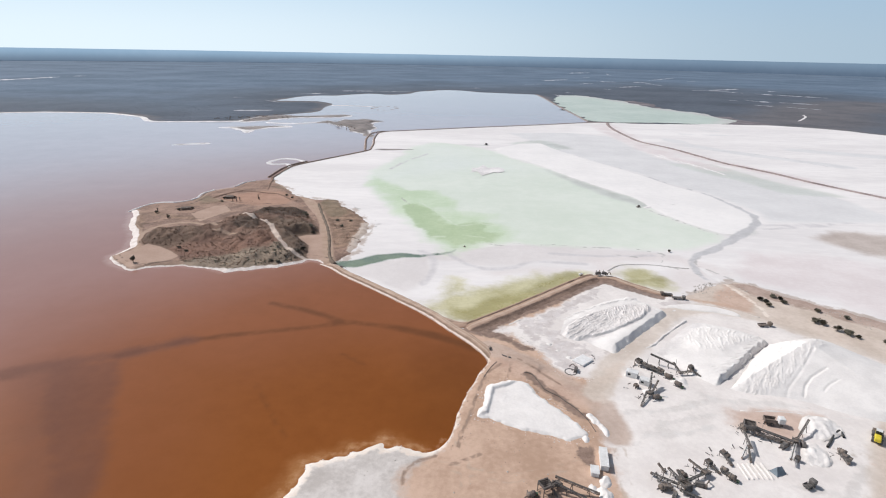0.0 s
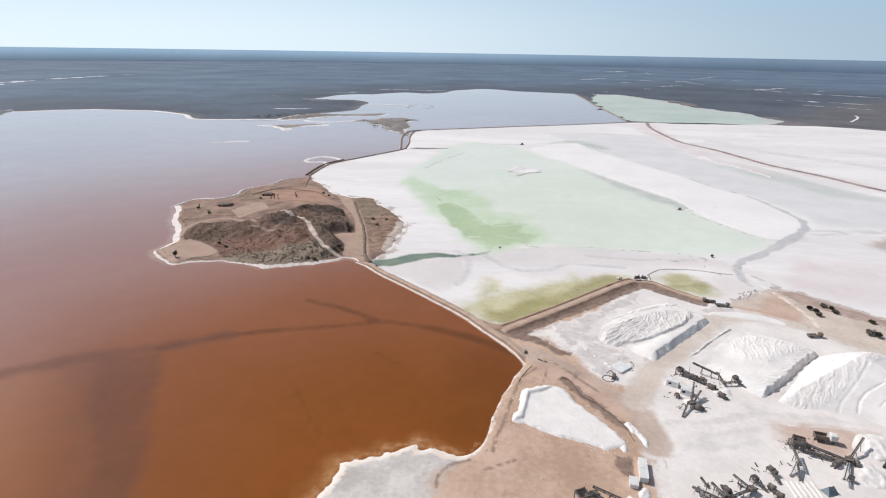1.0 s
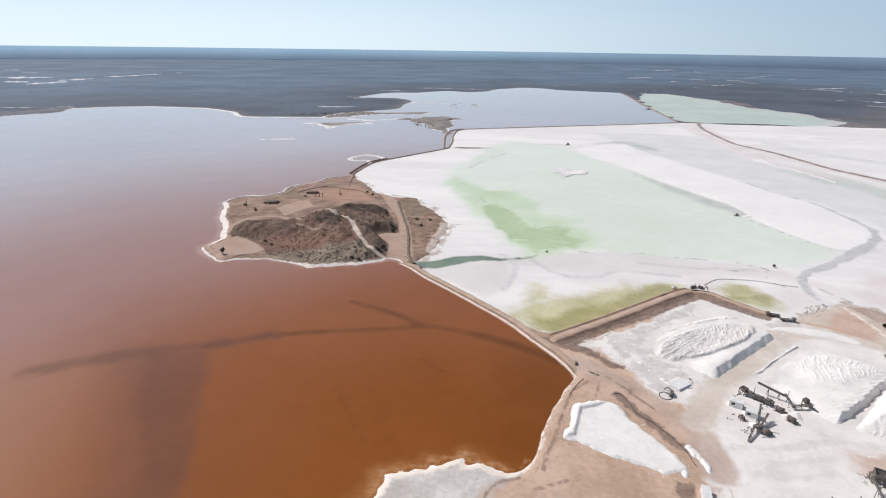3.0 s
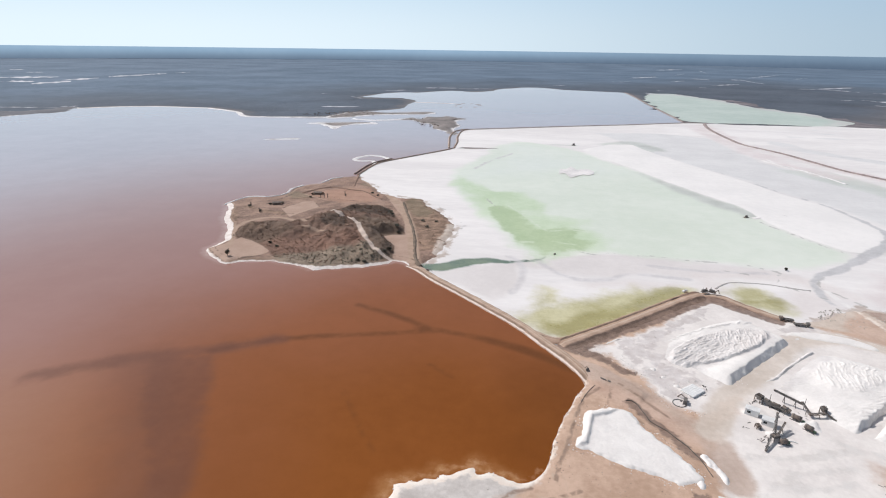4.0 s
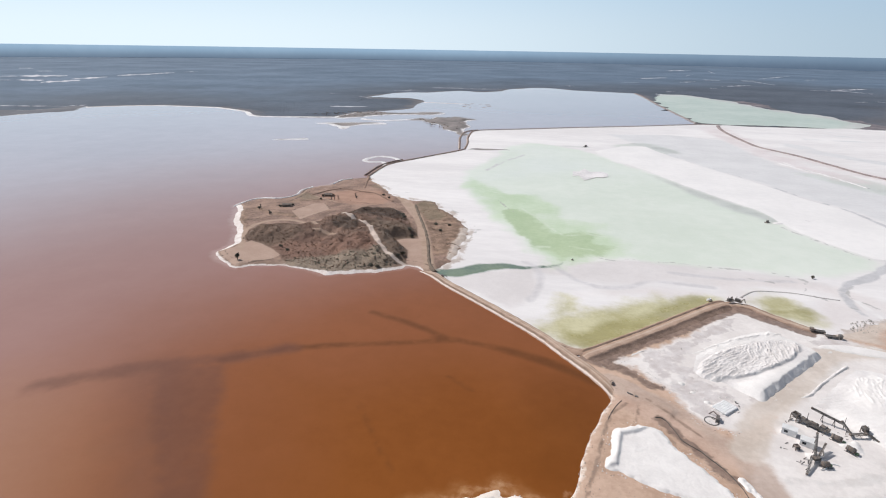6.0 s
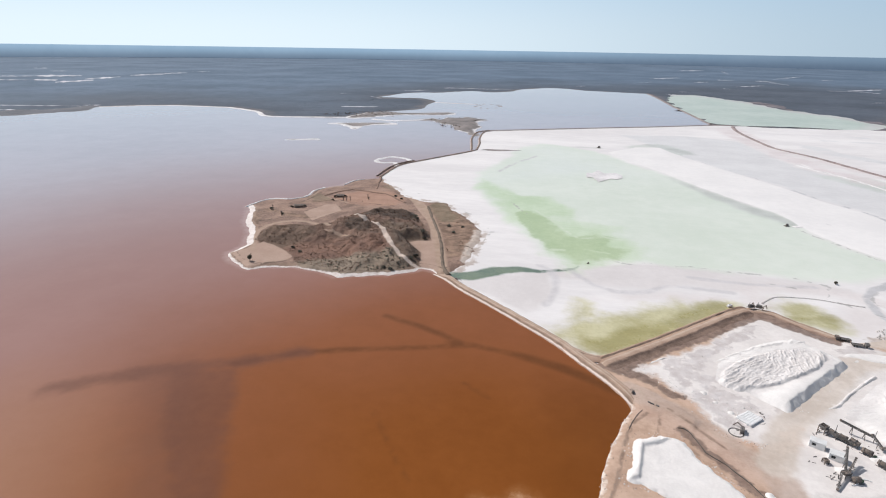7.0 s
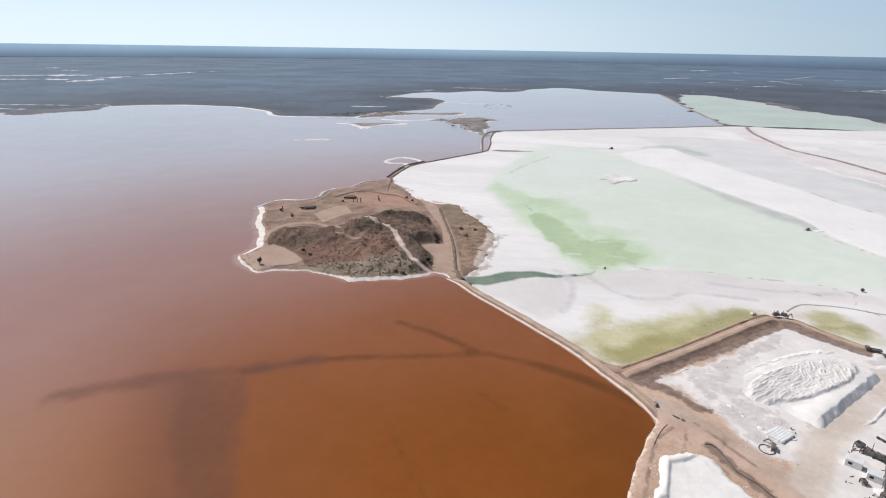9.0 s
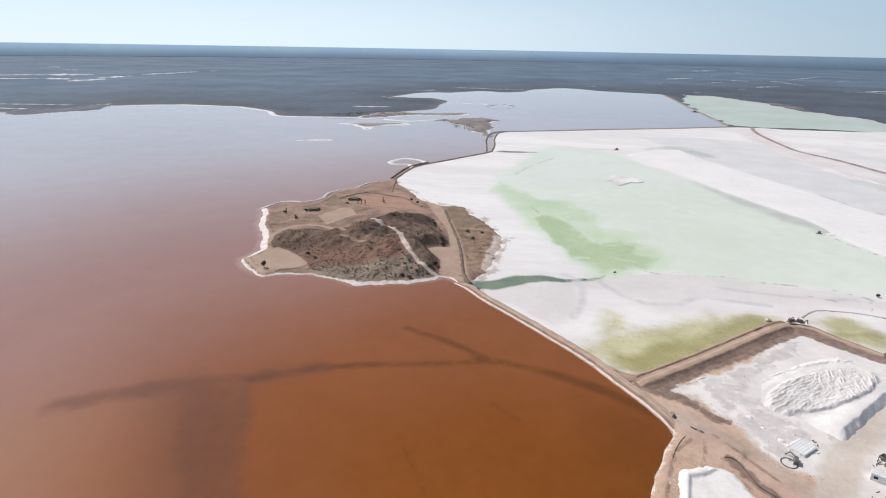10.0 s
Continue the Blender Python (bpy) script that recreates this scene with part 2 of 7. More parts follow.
mat_dyke = layered("dyke_earth", ((0.34, 0.22, 0.158), (0.47, 0.325, 0.245), 0.15), [
    ("wet_side", 0.4, 0.7, 0.35, (0.135, 0.086, 0.064), (0.31, 0.211, 0.159), 0.18, 0.95, 0.7),
    ("ruts", 0.35, 0.25, 0.2, (0.50, 0.385, 0.30), (0.59, 0.47, 0.375), 0.3, 0.8, 0.9),
    ("seam", 0.2, 0.15, 0.3, (0.18, 0.124, 0.088), (0.27, 0.193, 0.145), 0.3, 0.85, 0.9),
    ("salt_side", 0.22, 0.3, 0.3, (0.68, 0.55, 0.475), (0.85, 0.76, 0.70), 0.3, 0.95, 0.7),
], 0.9, (1.1, 0.22))
mat_road_dyke = layered("road_dyke_earth", ((0.20, 0.155, 0.145), (0.40, 0.325, 0.305), 0.08), (), 0.9, (0.4, 0.2))
mat_far_dyke = layered("far_dyke_earth", ((0.21, 0.175, 0.165), (0.35, 0.295, 0.275), 0.05), (), 0.9, None)
# the greyer coat puts shade among the churned ridges into the salt's colour
mat_heap = layered("heaped_salt", ((0.735, 0.695, 0.665), (0.845, 0.803, 0.768), 0.15),
                   [("shade_grey", 1.2, 2.0, 0.2, (0.585, 0.545, 0.525), (0.73, 0.69, 0.67), 0.12, 0.85, 0.75), ("toe", 0.8, 1.0, 0.2, (0.55, 0.51, 0.47), (0.68, 0.64, 0.60), 0.3, 0.7, 0.8)], 0.7, (1.2, 0.11))


# ---- shapes of the plan ----
def rounded(points, step, wander=0.0, cycles=0.05, closed=True):
    """A Catmull-Rom line through the points, at even steps, with an uneven edge."""
    p = [Vector((x, y, 0)) for x, y in points]
    n, out = len(p), []
    for i in range(n if closed else n - 1):
        get = (lambda k: p[k % n]) if closed else (lambda k: p[min(max(k, 0), n - 1)])
        a, b, c, d = get(i - 1), get(i), get(i + 1), get(i + 2)
        count = max(1, round((c - b).length / step))
        for k in range(count):
            u = k / count
            q = 0.5 * (2 * b + (c - a) * u + (2 * a - 5 * b + 4 * c - d) * u * u + (3 * b - a - 3 * c + d) * u ** 3)
            if wander:
                q = q + wander * Vector((noise.noise(q * cycles), noise.noise(q * cycles + Vector((31, 7, 3))), 0))
                q = q + 0.4 * wander * Vector((noise.noise(q * cycles * 4), noise.noise(q * cycles * 4 + Vector((3, 57, 9))), 0))
            out.append((q.x, q.y))
    if not closed:
        out.append(points[-1])
    return out


def line_distance(points, xy, closed=False):
    pts = np.array(points, float)
    a, b = (pts, np.roll(pts, -1, 0)) if closed else (pts[:-1], pts[1:])
    best = np.full(len(xy), 1e9)
    for p, q in zip(a, b):
        v = q - p
        u = np.clip(((xy - p) @ v) / max(v @ v, 1e-9), 0, 1)
        best = np.minimum(best, np.hypot(*(xy - p - u[:, None] * v).T))
    return best


def inside(points, xy):
    pts = np.array(points, float)
    odd = np.zeros(len(xy), bool)
    for p, q in zip(pts, np.roll(pts, -1, 0)):
        cross = (p[1] > xy[:, 1]) != (q[1] > xy[:, 1])
        with np.errstate(divide="ignore", invalid="ignore"):
            at = (q[0] - p[0]) * (xy[:, 1] - p[1]) / (q[1] - p[1]) + p[0]
        odd ^= cross & (xy[:, 0] < at)
    return odd


def area_distance(points, xy):
    """Metres outside an outline; negative within it."""
    return line_distance(points, xy, True) * np.where(inside(points, xy), -1, 1)


def step_up(x, lo, hi):
    u = np.clip((x - lo) / (hi - lo), 0, 1)
    return u * u * (3 - 2 * u)


def rough_noise(xy, cycles, seed=0.0, octaves=3):
    return np.array([noise.fractal(Vector((x * cycles, y * cycles, seed)), 0.8, 2.1, octaves) for x, y in xy])


def finish(ob, m, smooth=True):
    ob.data.materials.append(m)
    if smooth:
        ob.data.polygons.foreach_set("use_smooth", np.ones(len(ob.data.polygons), bool))
    return ob


def sheet(name, outline, zones, height, attrs, m, smooth=True):
    """A triangulated piece of land within an outline. zones: x0, y0, x1, y1, step, finest first."""
    rng = np.random.default_rng(5)
    pts, done = [], []
    for x0, y0, x1, y1, step in zones:
        gx, gy = np.meshgrid(np.arange(x0, x1, step), np.arange(y0, y1, step))
        g = np.c_[gx.ravel(), gy.ravel()] + rng.uniform(-0.3, 0.3, (gx.size, 2)) * step
        keep = area_distance(outline, g) < -0.5 * step
        for bx0, by0, bx1, by1 in done:
            keep &= ~((g[:, 0] > bx0) & (g[:, 0] < bx1) & (g[:, 1] > by0) & (g[:, 1] < by1))
        done.append((x0, y0, x1, y1))
        pts.append(g[keep])
    edge = np.array(outline)
    everything = np.concatenate([edge, *pts])
    n = len(edge)
    verts, _, faces, *_ = delaunay_2d_cdt([Vector(p) for p in everything], [(i, (i + 1) % n) for i in range(n)], [], 1, 1e-4)
    xy = np.array([(v.x, v.y) for v in verts])
    inner = inside(outline, np.array([np.mean([xy[i] for i in f], 0) for f in faces]))
    faces = [f for f, k in zip(faces, inner) if k]
    z = height(xy) if callable(height) else np.full(len(xy), height)
    me = bpy.data.meshes.new(name)
    me.from_pydata(np.c_[xy, z].tolist(), [], faces)
    for key, fn in attrs.items():
        me.attributes.new(key, "FLOAT", "POINT").data.foreach_set("value", np.asarray(fn(xy), np.float32))
    me.update()
    return finish(new(name, me), m, smooth)


def sweep(name, path, profile, m, attrs, step=2.0, wander=0.3, taper=0.0):
    """An embankment along a path. profile: metres to the right of the path, height."""
    line = np.array(rounded(path, step, 0, 0.1, False))
    way = np.gradient(line, axis=0)
    way /= np.linalg.norm(way, axis=1)[:, None]
    right = np.c_[way[:, 1], -way[:, 0]]
    k = len(profile)
    verts, across = [], []
    along = np.r_[0, np.cumsum(np.linalg.norm(np.diff(line, axis=0), axis=1))]
    for i, (p, r) in enumerate(zip(line, right)):
        keep = step_up(np.minimum(along[i], along[-1] - along[i]), 0, taper) if taper else 1.0
        for j, (o, z) in enumerate(profile):
            q, z = Vector((*p, j * 3.1)), z * keep
            o2 = o + wander * noise.noise(q * 0.22) + 0.5 * wander * noise.noise(q * 0.8)
            verts.append((*(p + r * o2), z + 0.25 * wander * noise.noise(q * 0.3 + Vector((9, 9, 9)))))
            across.append(o)
    faces = [(i * k + j, i * k + j + 1, (i + 1) * k + j + 1, (i + 1) * k + j) for i in range(len(line) - 1) for j in range(k - 1)]
    faces += [tuple(range(k)), tuple((len(line) - 1) * k + j for j in reversed(range(k)))]
    me = bpy.data.meshes.new(name)
    me.from_pydata(verts, [], faces)
    across = np.array(across)
    for key, fn in attrs.items():
        me.attributes.new(key, "FLOAT", "POINT").data.foreach_set("value", np.asarray(fn(across), np.float32))
    bm = bmesh.new()
    bm.from_mesh(me)
    bmesh.ops.recalc_face_normals(bm, faces=bm.faces)
    bm.to_mesh(me)
    bm.free()
    return finish(new(name, me), m)


SHORE_NEAR = [(-80, 60), (-52, 92), (-42.2, 111.9), (-40.1, 118.2), (-38.9, 121.6), (-40.4, 123.3), (-34.4, 126.1), (-28.3, 128.2), (-27.4, 131.3), (-25.7, 130), (-22.2, 132.1), (-19.4, 133.5), (-18.4, 135.7), (-17.3, 133.9), (-15.7, 131.5),
              (-14.3, 134.8), (-13.1, 132.9), (-10.9, 132.3), (-7.9, 131.3), (-4.5, 130.5), (-1.8, 132.3), (1, 136.3), (2.6, 143), (3.8, 148.8), (6, 157), (9, 165), (12, 173), (15, 179), (15.5, 185)]
DYKE_LAKE = [(19, 181), (16, 187), (11, 195), (3, 205), (-7, 218), (-24, 235), (-40, 250), (-52, 261), (-61, 271), (-68, 277)]
ISLAND_WEST = [(-66, 272), (-71, 277.5), (-76.6, 280), (-79.2, 275.9), (-86.6, 270.5), (-96.8, 266), (-108.4, 261.8), (-114.8, 259.3), (-120, 261.7), (-128.5, 264.5), (-137.7, 265.2), (-142.5, 267.7), (-147.1, 265.8), (-155.7, 264.4),
               (-160.2, 261.1), (-165.2, 259.1), (-170.2, 260.9), (-177.8, 267.4), (-187.7, 278), (-187.3, 282.5), (-186, 289), (-186, 295), (-191.7, 306.8), (-199.4, 322), (-207.4, 331.5), (-213.6, 344.7), (-219.5, 359), (-225.5, 366),
               (-224.5, 373.7), (-221.7, 385), (-215, 391.7), (-205.3, 392.8), (-197.3, 399.8), (-195.7, 408.6), (-197, 420.5), (-192.5, 432.8), (-180.5, 445.7), (-178.3, 460.5), (-171, 468.9), (-161.8, 484)]
ISLAND_EAST = [(-158, 478), (-146, 460), (-131, 439), (-121.8, 424), (-109.5, 414.1), (-100.5, 411.8), (-87.6, 410.6), (-76.7, 392.9), (-68, 381.7), (-61, 368), (-55.3, 358), (-51.7, 350), (-50.7, 330), (-53, 315.3), (-51.5, 307),
               (-52.7, 296), (-56, 287), (-59, 280), (-61, 271)]
ISLAND = rounded(ISLAND_WEST[:-1], 1.4, 1.4, 0.15, False) + rounded(ISLAND_EAST[:-1], 1.4, 2.6, 0.16, False)
DYKE_NORTH = [(-160, 480), (-158, 523), (-152, 544), (-140, 563), (-122, 591), (-102, 622), (-94, 638)]
DYKE_BEND = [(-94, 638), (-96, 683), (-101, 725), (-101, 778), (-88, 797)]
DYKE_FAR = [(-88, 797), (-32, 824), (46, 862), (140, 904), (235, 952), (273, 956)]
DYKE_POND = [(238, 965), (238, 1114), (238, 1271), (242, 1460), (240, 1597)]
FAR_SHORE = [(83, 1643), (0, 1717), (-97, 1616), (-149, 1494), (-227, 1514), (-250, 1467), (-285, 1420), (-352, 1402), (-394, 1259), (-302, 1250), (-253, 1166), (-255, 1051), (-280, 987),
             (-311, 955), (-333, 880), (-388, 866), (-465, 856), (-512, 910), (-587, 950), (-673, 950), (-742, 931), (-800, 885), (-800, 803), (-818, 788), (-850, 760), (-1200, 700)]
ROAD_DYKE = [(266, 947), (259.6, 917), (254.4, 868), (253.5, 808), (255.5, 748), (264, 724), (279, 690), (290.4, 643), (300, 602.5), (313, 575.5), (328.7, 545), (342, 507), (369, 453), (420, 360), (500, 230)]
FLAT_EAST = [(273, 956), (361, 952), (425, 960), (475, 972), (513, 968), (563, 958), (620, 930), (680, 850), (720, 700), (720, 60)]
FLAT_SOUTH = [(260, 120), (215, 195), (195, 219), (185, 229), (176, 235), (168, 244), (156, 258), (146, 261), (134, 254), (122, 246)]
FLAT_SOUTH_EDGE = rounded(FLAT_SOUTH, 1.6, 2.6, 0.14, False)
DYKE_YARD = [(1, 207), (7.5, 204.5), (11.6, 207.2), (20.5, 214.8), (36.5, 228.8), (51.9, 243), (66, 256), (74, 262.6), (80, 265), (87, 263), (92, 257), (103, 247), (111, 242), (130, 236)]

# ---- ground, to the horizon ----
SHORE_LINE = rounded(SHORE_NEAR[:20], 0.5, 1.2, 0.5, False)[:-1] + rounded(SHORE_NEAR[19:], 1.0, 0.4, 0.2, False)[:-1]
LAKE = [(x + 6, y - 5) for x, y in SHORE_NEAR[:-1]] + DYKE_LAKE[1:] + [(-70, 300), (-120, 400)] + DYKE_NORTH + DYKE_BEND[1:] + DYKE_FAR[1:-1] + DYKE_POND \
    + rounded(FAR_SHORE, 12.0, 14.0, 0.012, False) + [(-1500, 300), (-1200, -300), (-150, -100)]
FLAT = [(-3, 212), (-7, 218), (-24, 235), (-40, 250), (-61, 271), (-90, 330), (-130, 420)] + DYKE_NORTH + DYKE_BEND[1:] + DYKE_FAR[1:] + rounded(FLAT_EAST, 15.0, 10.0, 0.02, False)[1:] + FLAT_SOUTH_EDGE + DYKE_YARD[-2::-1]


def build_ground():
    centre, radii, turns = (-10, 15), [0], 288
    r = 40.0
    while r < 4850:
        radii.append(r)
        r += max(40.0, r * 0.035)
    radii.append(4870)
    verts = [(*centre, -0.6)]
    verts += [(centre[0] + r * math.sin(2 * math.pi * k / turns), centre[1] + r * math.cos(2 * math.pi * k / turns), -0.6) for r in radii[1:] for k in range(turns)]
    faces = [(0, 1 + k, 1 + (k + 1) % turns) for k in range(turns)]
    for i in range(len(radii) - 2):
        a, b = 1 + i * turns, 1 + (i + 1) * turns
        faces += [(a + k, b + k, b + (k + 1) % turns, a + (k + 1) % turns) for k in range(turns)]
    me = bpy.data.meshes.new("ground")
    me.from_pydata(verts, [], faces)
    xy = np.array(verts)[:, :2]
    d = np.minimum(area_distance(LAKE, xy), area_distance(FLAT, xy))
    # painted haze starts farther from the shore towards the east
    for key, v in (("shore", d - 14), ("less_haze", d - 260 - 700 * step_up(xy[:, 0], 100, 900)), ("bare", line_distance([(560, 900), (800, 1250), (1100, 1500)], xy) - 110)):
        me.attributes.new(key, "FLOAT", "POINT").data.foreach_set("value", v.astype(np.float32))
    bm = bmesh.new()
    bm.from_mesh(me)
    bmesh.ops.recalc_face_normals(bm, faces=bm.faces)
    bm.to_mesh(me)
    bm.free()
    return tagged(finish(new("ground", me), mat_scrub), "flat scrubland plain reaching the horizon, distance haze in its blue-grey colour", "ground", kind="structure")


build_ground()

# hazy distance, all round, beyond the plain: a glowing ring with haze painted in
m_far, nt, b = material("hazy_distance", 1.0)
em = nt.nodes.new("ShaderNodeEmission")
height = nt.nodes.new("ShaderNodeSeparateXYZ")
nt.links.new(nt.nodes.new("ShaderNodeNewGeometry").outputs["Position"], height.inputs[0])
# haze painted paler towards the sun and higher up
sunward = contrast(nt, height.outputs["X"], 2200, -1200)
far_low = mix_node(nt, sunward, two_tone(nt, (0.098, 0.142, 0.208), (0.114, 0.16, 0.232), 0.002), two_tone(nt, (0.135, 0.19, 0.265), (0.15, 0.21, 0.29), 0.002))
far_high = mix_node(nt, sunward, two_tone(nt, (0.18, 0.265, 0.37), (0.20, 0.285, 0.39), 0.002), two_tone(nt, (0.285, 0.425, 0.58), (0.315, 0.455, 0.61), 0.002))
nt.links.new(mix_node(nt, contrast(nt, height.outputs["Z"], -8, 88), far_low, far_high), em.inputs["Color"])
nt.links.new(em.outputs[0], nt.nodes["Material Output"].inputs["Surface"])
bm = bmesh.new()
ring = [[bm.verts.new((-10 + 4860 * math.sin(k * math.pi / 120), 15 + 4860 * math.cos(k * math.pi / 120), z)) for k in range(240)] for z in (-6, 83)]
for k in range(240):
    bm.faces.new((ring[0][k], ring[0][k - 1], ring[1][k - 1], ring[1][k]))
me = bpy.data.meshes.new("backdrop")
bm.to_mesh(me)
tagged(finish(new("backdrop", me), m_far), "hazy blue far plain along the horizon, painted on a glowing backdrop", "backdrop", kind="structure")

# ---- lake ----
SUNK_BANK = [(-190, 144), (-176, 149), (-163, 160), (-142, 171), (-124, 177.5), (-103, 190), (-85, 196), (-59, 203), (-41, 209), (-21, 205), (-4, 199), (13, 189)]
SUNK_SPUR = [(-80, 225.5), (-76, 224), (-66, 220.6), (-55.8, 216), (-43, 208)]
SUNK_STREAKS = [[(-66.5, 162.6), (-58, 149.7), (-51.3, 139.7), (-47.4, 134)], [(-39.4, 182.5), (-34.7, 179), (-29.9, 176.3)]]
SUNK_BAND = [(-146, 171), (-121, 175), (-110, 153), (-100.8, 133), (-93, 117), (-84, 96), (-76, 78), (-92, 76), (-102, 108), (-118, 132), (-133, 152)]
SUNK_FADE = [(-155, 166), (-141, 172), (-97, 109), (-88, 78), (-106, 74), (-114, 108)]
INNER = SUNK_BANK[4:] + [(40, 150), (0, 60), (-90, 60), (-105, 130)]
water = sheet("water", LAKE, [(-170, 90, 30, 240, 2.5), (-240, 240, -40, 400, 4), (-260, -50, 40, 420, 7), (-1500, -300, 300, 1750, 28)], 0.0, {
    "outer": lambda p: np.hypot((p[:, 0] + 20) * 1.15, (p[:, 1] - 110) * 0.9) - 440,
    "mid": lambda p: np.hypot((p[:, 0] + 5) * 1.2, p[:, 1] - 120) - 200,
    "inner": lambda p: area_distance(INNER, p) + 10 + 14 * step_up(-p[:, 0], 20, 80),
    "pale_west": lambda p: area_distance([(-230, 60), (-200, 170), (-150, 158), (-122, 130), (-106, 100), (-94, 60), (-120, 20)], p) + 20,
    "corner": lambda p: np.hypot((p[:, 0] - 6) / 0.9, (p[:, 1] - 164) / 1.5) - 16,
    "tracks": lambda p: np.minimum.reduce([line_distance(SUNK_BANK[4:], p) - 1.3 - 1.2 * step_up(p[:, 0], -40, 0), line_distance(SUNK_SPUR, p) - 1.6, line_distance(SUNK_STREAKS[0], p) - 0.2, line_distance(SUNK_STREAKS[1], p) - 0.2]),
    "bands": lambda p: np.minimum(np.maximum(area_distance(SUNK_BAND, p), -2.5), line_distance(SUNK_BANK[1:6], p) - 3.5),
    "band_fade": lambda p: area_distance(SUNK_FADE, p),
    "fringe": lambda p: area_distance(ISLAND, p) + 0.4 - 1.6 * step_up(-line_distance(ISLAND_WEST[17:28], p), -12, -4),
    "shallow": lambda p: line_distance(SHORE_NEAR[1:20], p) - 1.0 - 2.0 * step_up(-p[:, 0], 25, 50),
    "shoal": lambda p: line_distance(SHORE_NEAR[1:22], p) - 0.1 - 0.5 * step_up(-p[:, 0], 0, 12),
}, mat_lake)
tagged(water, "still brown-orange brine lake turning mauve far out", "water", kind="structure")

# ---- salt flats ----
PALE_POOL = [(2, 297), (-8, 309), (-17, 323), (-27, 346), (-40, 380), (-58, 425), (-70, 461), (-78, 494), (-77, 524), (-66, 555), (-52, 624), (-48, 672), (-19, 704), (12, 690), (38, 668), (51, 644), (65, 608), (93, 561), (111, 514), (127, 479), (142, 452), (152, 429), (154, 410), (158, 387), (164, 372),
             (171, 356), (179, 343), (170, 328), (153, 315), (128, 307), (113, 310), (99, 313), (84, 314), (62, 315), (43, 317), (24, 315), (9, 305)]
GREEN_POOL = [(-72, 476), (-68, 500), (-58, 479), (-37, 448), (-18, 442), (-2, 418), (8, 394), (31, 380), (26, 362), (39, 344), (41, 326), (24, 315), (7, 304), (1, 299), (-10, 316), (-31, 368), (-51, 426)]
GREEN_DEEP = [(-34, 398), (-25, 406), (-14, 389), (-6, 368), (4, 352), (17, 360), (26, 354), (20, 341), (35, 332), (27, 320), (12, 312), (4, 300), (-3, 316), (-14, 337), (-24, 362)]
CHANNEL = [(-59, 276), (-52, 277), (-45, 281), (-37, 287), (-26, 291.5), (-15, 291), (-4, 295), (3, 299), (7, 306)]
OLIVE_A = [(-8, 224), (-4, 234), (1, 247), (4, 259), (8, 252), (9, 242), (20, 249), (31, 259), (44, 261), (48, 270), (52, 266), (62, 271), (71, 272), (75, 270), (66, 261), (44, 239), (27, 222), (17, 213), (12, 211), (6, 214), (0, 218)]
OLIVE_B = [(89.3, 272.7), (99, 279.4), (110.5, 280.6), (112.1, 268), (111.9, 256.2), (106.5, 252.3), (96.7, 261.5)]
CART_PATH = [(118, 718), (146, 629), (168, 579), (188, 528), (200, 494), (212, 470), (220, 451), (224, 418), (226, 392), (217, 370), (198, 349), (177, 328), (160, 312), (147, 303), (138, 289), (135, 274), (136, 265)]
WHITE_STRIP = [(52, 662), (89, 707), (117, 714), (124, 682), (144, 622), (166, 573), (187, 523), (198, 489), (210, 466), (219, 447), (223, 415), (226, 394), (221, 374), (210, 357), (191, 344), (180, 346), (172, 359), (165, 374), (159, 389), (155, 410), (153, 433),
               (143, 456), (128, 483), (112, 519), (94, 566), (76, 601), (61, 631)]
BROWN_PATCH = [(237, 338), (253, 350), (268, 356), (300, 350), (300, 300), (250, 310), (246, 316), (244, 326)]
GREY_EAST = [(85, 808), (169, 821), (231, 790), (233, 680), (236, 623), (268, 563), (284, 537), (327, 472), (330, 394), (314, 379), (264, 376), (228, 374), (234, 402), (222, 453), (205, 482), (180, 548), (157, 597), (136, 648), (107, 731)]
LILAC = [(-40, 284), (-10, 292), (5, 300), (20, 306), (40, 314), (62, 318), (90, 312), (110, 308), (136, 302), (136, 294), (110, 292), (88, 290), (78, 284), (67, 289), (54, 288), (40, 280), (18, 279), (7, 284), (-10, 286)]
GREY_LOW = [(-55, 272), (-40, 281), (-12, 288), (-8, 262), (-20, 240), (-40, 256)]
SOFT_LINES = [[(1, 296), (5, 288), (11, 279), (21, 273), (30, 274), (37, 277), (47, 286), (57, 286), (77, 284)], [(-16, 300), (-10, 294), (-7, 282), (-8, 266), (-12, 251)], [(215, 366), (234, 368), (259, 372), (298, 379)], [(216, 357), (238, 362), (265, 368)],
              [(-59, 531), (-46, 576), (-24, 623)], [(212, 679), (251, 672)], [(290, 701), (348, 676), (391, 645), (414, 584)], [(60, 300), (88, 297), (120, 300)]]
FINE_LINES = [[(-120, 437), (-110, 431), (-102, 435)], [(-77, 404), (-67, 385), (-64, 387)], [(-57, 310), (-51, 321), (-49, 339), (-48, 351), (-44, 349)], [(-66, 338), (-59, 351), (-50, 357)], [(-40, 426), (-33, 408), (-26, 395)],
              [(24, 315), (33, 312), (43, 318), (49, 313), (65, 316), (86, 312), (98, 312), (113, 311), (128, 303)], [(151, 401), (157, 385), (164, 371), (171, 355), (178, 342)], [(52, 678), (74, 695), (89, 712), (118, 718)],
              [(127, 303), (120, 286), (137, 270)], [(148, 300), (139, 288), (147, 272), (152, 262)], [(150, 407), (158, 412)], [(98, 300), (110, 297)]]
WISPS = [[(-22, 408), (-10, 385), (-3, 368), (5, 352)], [(-9, 326), (-3, 327)], [(6, 349), (22, 356), (34, 352)], [(10, 330), (24, 326)], [(-66, 470), (-50, 452), (-30, 440)]]
